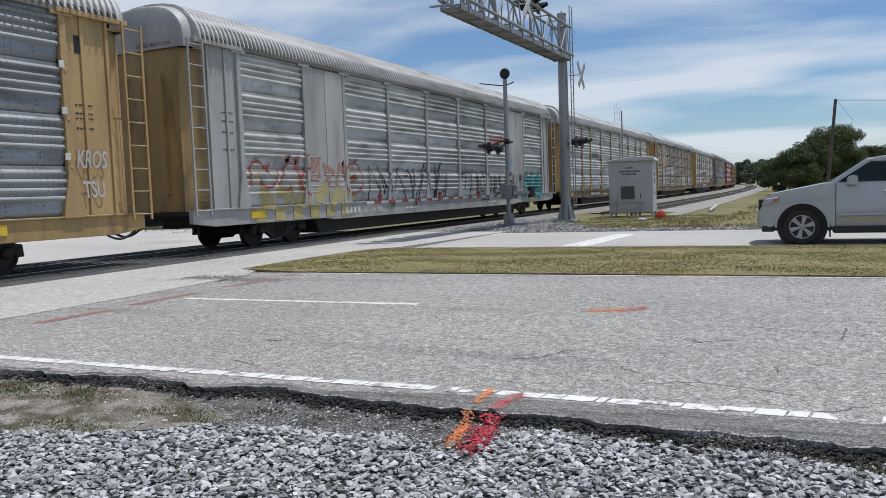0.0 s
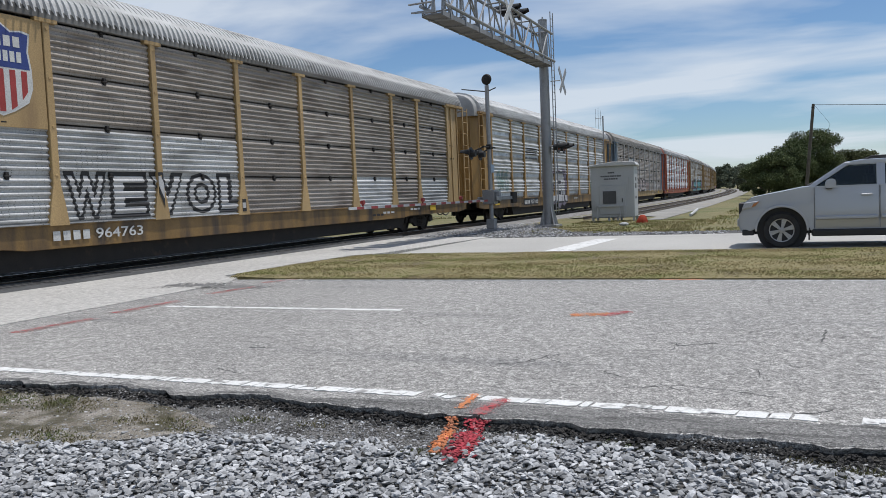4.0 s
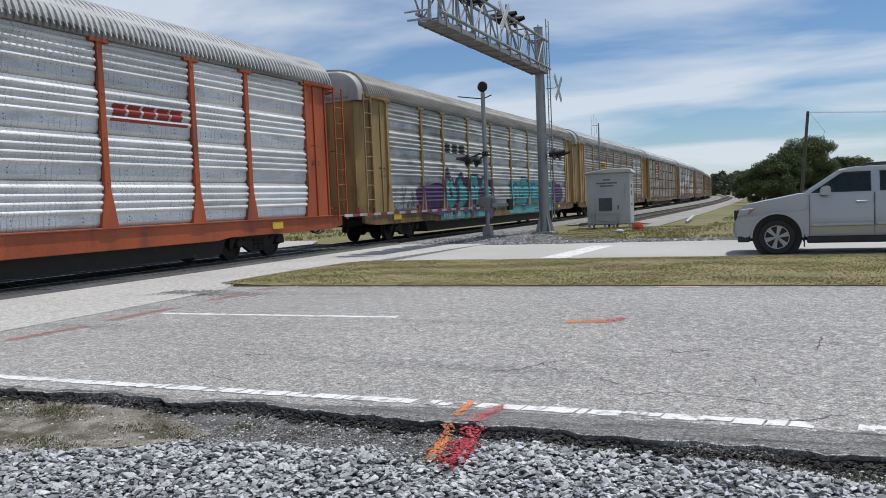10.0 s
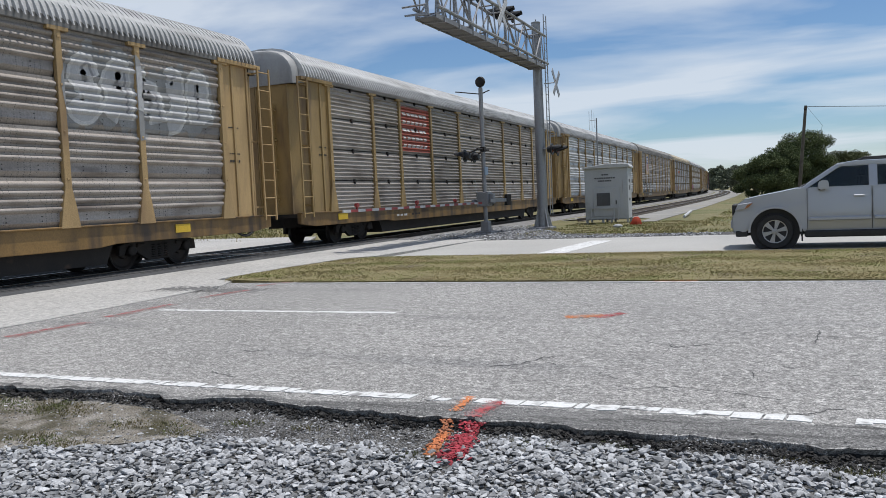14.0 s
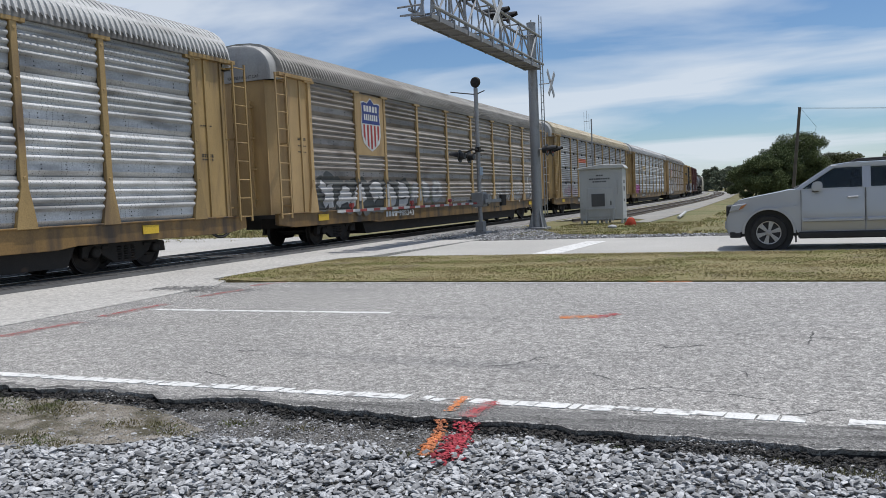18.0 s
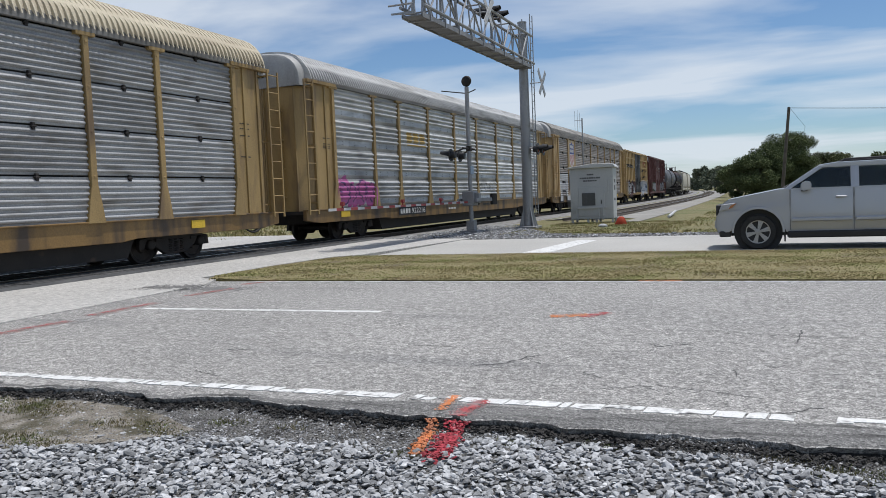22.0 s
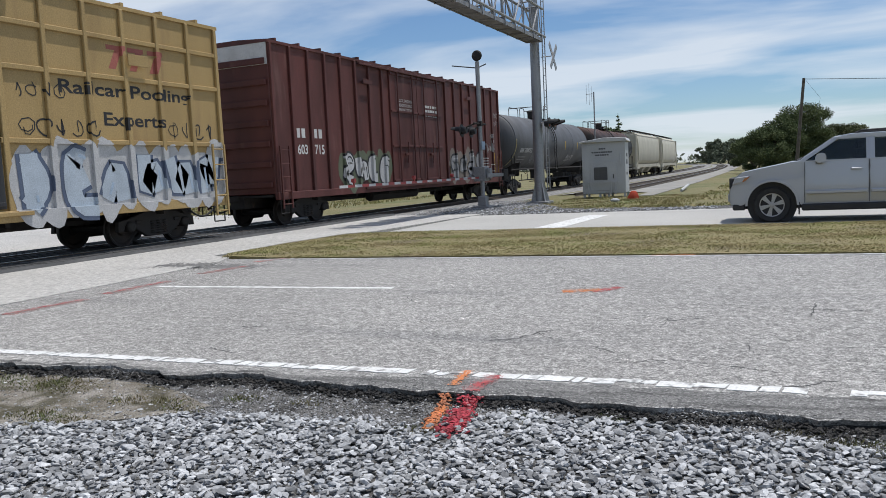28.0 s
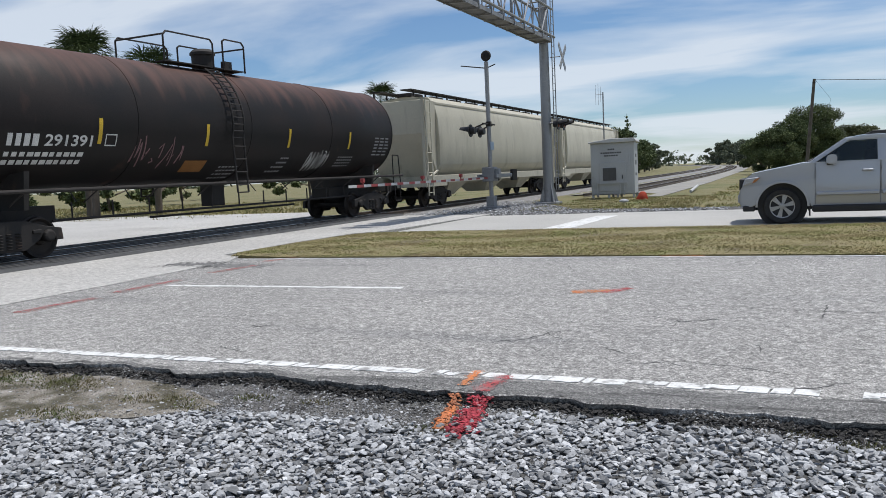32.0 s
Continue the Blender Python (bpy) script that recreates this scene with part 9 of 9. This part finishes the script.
bubble(BOX_YELLOW, -7.9, -2.1, 0.85, 2.25, 5, 202, C_TAGWHITE, C_BLACK, plain("dark_maroon_spray", (0.09, 0.03, 0.03)), RAISED, BOX_CUTS, "white graffiti letters with black outlines", C_BLACK)
scribble(BOX_YELLOW, 2.4, 4.4, 2.45, 2.85, C_BLACK, 203, 0.03, 5, RAISED, BOX_CUTS, 0.002, "small black tags")
scribble(BOX_YELLOW, 6.4, 8.1, 2.45, 2.9, C_BLACK, 206, 0.03, 4, RAISED, BOX_CUTS, 0.002, "small black tags")
scribble(BOX_YELLOW, 2.3, 3.6, 3.2, 3.5, C_BLACK, 204, 0.03, 4, RAISED, BOX_CUTS, 0.002, "small black tag")
bars(BOX_YELLOW, -7.6, -3.0, 3.65, 0.34, 9, C_BLACK, 16, RAISED, BOX_CUTS)
DOOR = flat(1.528)
for k, line in enumerate(("CLOSE AND LOCK", "BOTH DOORS BEFORE", "MOVING CAR")):
    word(BOX_YELLOW, line, -1.3, 0.05, 4.28 - k * 0.19, 4.40 - k * 0.19, C_WHITE, 0.0, 0, 0, DOOR, NO_CUTS, "lettering", "white warning on the black door")
bars(BOX_YELLOW, 0.6, 1.5, 4.1, 0.05, 7, C_WHITE, 17, DOOR, NO_CUTS)
for k, z in enumerate((3.1, 2.85, 2.6)):
    bars(BOX_YELLOW, -1.6, -1.2, z, 0.12, 1, C_WHITE, 18 + k, DOOR, NO_CUTS)
scribble(BOX_YELLOW, -1.7, 0.4, 1.3, 2.0, C_TAGWHITE, 205, 0.03, 6, DOOR, NO_CUTS, 0.004, "thin white tags on the black door")
apply_paint(BOX_YELLOW, [rect(0.75, 1.0, 1.55, 1.95)], C_TAGYELLOW, DOOR, NO_CUTS, 0.002, "placard", "small orange placard")
plate(BOX_YELLOW, 5.2, 5.8, 4.05, 4.3, M_BOXYELLOW, 1.60, "roof_vent_box")
# maroon box car
MR, RED_CUTS = ribbed_side(9.68, 1.42, 0.95, ())
for digits, y in (("603", -8.45), ("715", -7.5)):
    word(BOX_MAROON, digits, y, y + 0.55, 2.12, 2.42, C_WHITE, 0.0, 0.02, 0, MR, RED_CUTS, "car_number")
    bars(BOX_MAROON, y, y + 0.5, 2.62, 0.28, 2, C_WHITE, 21, MR, RED_CUTS)
for k, line in enumerate(("CLOSE THIS DOOR", "BEFORE CLOSING", "MAIN DOOR")):
    word(BOX_MAROON, line, -1.6, -0.5, 4.1 - k * 0.17, 4.21 - k * 0.17, C_WHITE, 0.0, 0, 0, flat(1.488), NO_CUTS, "lettering", "white warning on the red door")
for k in range(3):
    bars(BOX_MAROON, 0.7, 1.9, 4.0 - k * 0.17, 0.10, 5, C_WHITE, 22 + k, flat(1.488), NO_CUTS)
bubble(BOX_MAROON, -6.0, -2.5, 1.05, 2.15, 4, 211, C_TAGWHITE, C_BLACK, plain("moss_spray", (0.14, 0.16, 0.10)), MR, RED_CUTS, "white graffiti with black outlines", C_BLACK)
bubble(BOX_MAROON, 3.2, 7.1, 1.0, 2.3, 4, 212, C_GREYSPRAY, C_BLACK, plain("grey_brown_spray", (0.24, 0.2, 0.17)), MR, RED_CUTS, "grey bubble graffiti", C_TAGWHITE)
for k, (y0, y1, z0, z1) in enumerate(((9.0, 9.55, 3.95, 4.25), (8.95, 9.6, 3.55, 3.85), (8.35, 8.8, 2.95, 3.2), (8.45, 8.95, 2.68, 2.9))):
    scribble(BOX_MAROON, y0, y1, z0, z1, C_TAGWHITE, 213 + k, 0.028, 3, MR, RED_CUTS, 0.002, "small white tag")
for k in range(2):
    scribble(BOX_MAROON, 7.3 + k * 0.85, 8.05 + k * 0.85, 2.3, 2.62, C_TAGWHITE, 223 + k, 0.05, 5, MR, RED_CUTS, 0.002, "white scrawl", True)
for y, z0, z1 in ((-3.25, 1.2, 1.7), (3.1, 1.05, 1.65), (8.82, 1.28, 2.24), (9.38, 1.3, 2.1)):
    apply_paint(BOX_MAROON, [rect(y, y + 0.11, z0, z1)], C_SIGNYELLOW, MR, RED_CUTS, 0.003, "reflector", "yellow reflective strip")
for r_ in (rect(8.35, 8.75, 1.33, 1.36), rect(8.35, 8.75, 1.64, 1.67), rect(8.35, 8.38, 1.365, 1.635), rect(8.72, 8.75, 1.365, 1.635)):
    apply_paint(BOX_MAROON, [r_], C_WHITE, MR, RED_CUTS, 0.003, "stencil_frame")
for k in range(6):
    bars(BOX_MAROON, 7.3, 8.1, 1.3 + k * 0.13, 0.05, 8, C_TAGWHITE, 60 + k, MR, RED_CUTS)
for y, z in ((-4.4, 4.55), (5.2, 4.6)):
    plate(BOX_MAROON, y, y + 0.6, z, z + 0.16, M_MAROON, 1.56, "slot_plate")


def tank_side(r, zm):
    return lambda y, z: math.sqrt(max(0.01, (r + 0.004) ** 2 - (z - zm) ** 2))


TANK_CUTS = ([0.9 + 0.08 * k for k in range(44)], [])
TS = tank_side(1.52, 2.92)
bars(TANK_BLACK, -7.25, -6.52, 2.24, 0.23, 4, C_WHITE, 31, TS, TANK_CUTS)
word(TANK_BLACK, "291391", -6.42, -5.27, 2.24, 2.47, C_WHITE, 0.002, 0.02, 0, TS, TANK_CUTS, "car_number")
for k, z in enumerate((2.04, 1.89)):
    bars(TANK_BLACK, -7.25, -5.4, z, 0.085, 11, C_WHITE, 32 + k, TS, TANK_CUTS)
for y in (-5.14, -1.8, 1.7, 5.07):
    apply_paint(TANK_BLACK, [rect(y, y + 0.10, 2.3, 2.83)], C_SIGNYELLOW, TS, TANK_CUTS, 0.003, "reflector", "yellow reflective strip")
for r_ in (rect(-4.94, -4.63, 2.26, 2.285), rect(-4.94, -4.63, 2.485, 2.51), rect(-4.94, -4.915, 2.29, 2.48), rect(-4.655, -4.63, 2.29, 2.48)):
    apply_paint(TANK_BLACK, [r_], C_WHITE, TS, TANK_CUTS, 0.003, "stencil_frame")
scribble(TANK_BLACK, -4.2, -2.5, 1.9, 2.4, plain("dull_rose_spray", (0.24, 0.13, 0.14)), 221, 0.035, 8, TS, TANK_CUTS, 0.003, "faint rose-grey tag", True)
scribble(TANK_BLACK, 2.97, 4.13, 1.62, 2.25, C_WHITE, 222, 0.035, 6, TS, TANK_CUTS, 0.003, "white curly tag")
apply_paint(TANK_BLACK, [rect(-2.3, -1.5, 1.68, 1.95)], plain("faded_orange_placard", (0.30, 0.13, 0.03)), TS, TANK_CUTS, 0.003, "placard", "rusty orange placard")
for k in range(4):
    bars(TANK_BLACK, 1.3 + 0.1 * k, 2.0, 1.62 + k * 0.12, 0.045, 5, C_GREYSPRAY, 34 + k, TS, TANK_CUTS)
    bars(TANK_BLACK, 4.7, 5.65, 1.75 + k * 0.09, 0.035, 7, C_GREYSPRAY, 44 + k, TS, TANK_CUTS)
    bars(TANK_BLACK, -0.9, -0.1, 1.5 + k * 0.09, 0.035, 6, C_GREYSPRAY, 54 + k, TS, TANK_CUTS)
for k in range(6):
    bars(TANK_BLACK, 6.8, 7.9, 2.1 + k * 0.11, 0.05, 3, C_GREYSPRAY, 70 + k, TS, TANK_CUTS)
TG = tank_side(1.55, 2.92)
word(TANK_GREY, "28892", -6.5, -5.1, 2.28, 2.54, C_TAGWHITE, 0.002, 0.02, 0, TG, TANK_CUTS, "car_number")
bars(TANK_GREY, -7.3, -6.65, 2.28, 0.24, 4, C_TAGWHITE, 51, TG, TANK_CUTS)
for k, z in enumerate((2.02, 1.88, 1.74)):
    bars(TANK_GREY, -7.2, -5.9, z, 0.05, 9, C_GREYSPRAY, 52 + k, TG, TANK_CUTS)
scribble(TANK_GREY, -4.85, -1.85, 1.7, 2.45, C_GREYSPRAY, 225, 0.04, 7, TG, TANK_CUTS, 0.003, "pale sprayed tag")
scribble(TANK_GREY, -4.7, -2.0, 1.8, 2.3, C_GREYSPRAY, 226, 0.03, 8, TG, TANK_CUTS, 0.003, "pale sprayed tag", True)
for y in (2.1, 5.3):
    apply_paint(TANK_GREY, [rect(y, y + 0.10, 2.5, 3.05)], C_SIGNYELLOW, TG, TANK_CUTS, 0.003, "reflector", "yellow reflective strip")
for k in range(6):
    bars(TANK_GREY, 7.0, 8.0, 2.35 + k * 0.10, 0.045, 4, C_GREYSPRAY, 80 + k, TG, TANK_CUTS)
scribble(TANK_GREY, 3.1, 4.9, 1.75, 2.2, C_TAGWHITE, 227, 0.035, 6, TG, TANK_CUTS, 0.003, "white sprayed tag")
scribble(TANK_GREY, 3.2, 4.8, 1.8, 2.1, C_TAGWHITE, 228, 0.03, 6, TG, TANK_CUTS, 0.003, "white sprayed tag", True)
apply_paint(TANK_GREY, [rect(-8.22, -8.15, 1.6, 3.0)], C_TAGYELLOW, TG, TANK_CUTS, 0.014, "reflector", "thin yellow strip")


# ---- movement of the train ----
TOT = (-13.512389, 17.544069, -0.088007734, 0.0017197884, -9.5420994e-05, 1.525349e-06)
# small unevenness of the speed: metres to add at whole seconds
PULL = {0: -0.16, 1: 0.08, 3: 0.12, 5: -0.1, 6: -0.2, 7: -0.06, 13: 0.07, 14: 0.07, 25: -0.14, 29: 0.08, 30: 0.1, 31: 0.05, 32: -0.1}


def travelled(t):
    """Metres that the train has gone at t seconds; it slows on the way."""
    return sum(c * t ** i for i, c in enumerate(TOT))


def place_on_track(s, half):
    """Pose of a car whose trucks stand half metres before and behind its middle at s."""
    a, b = s - half, s + half
    xa, xb = bend(a), bend(b)
    return pose(TRACK_X + (xa + xb) / 2, s, RAIL_Z, 0, 0, math.degrees(math.atan2(xa - xb, b - a)))


def motions():
    at = -29.5
    for car, length, half in TRAIN:
        mid = at + length / 2
        rows = []
        for k in range(33):
            t = float(k)
            s = mid - travelled(t) - PULL.get(k, 0.0)
            rows.append((t, place_on_track(s, half)))
        walk(car, rows)
        at += length


motions()
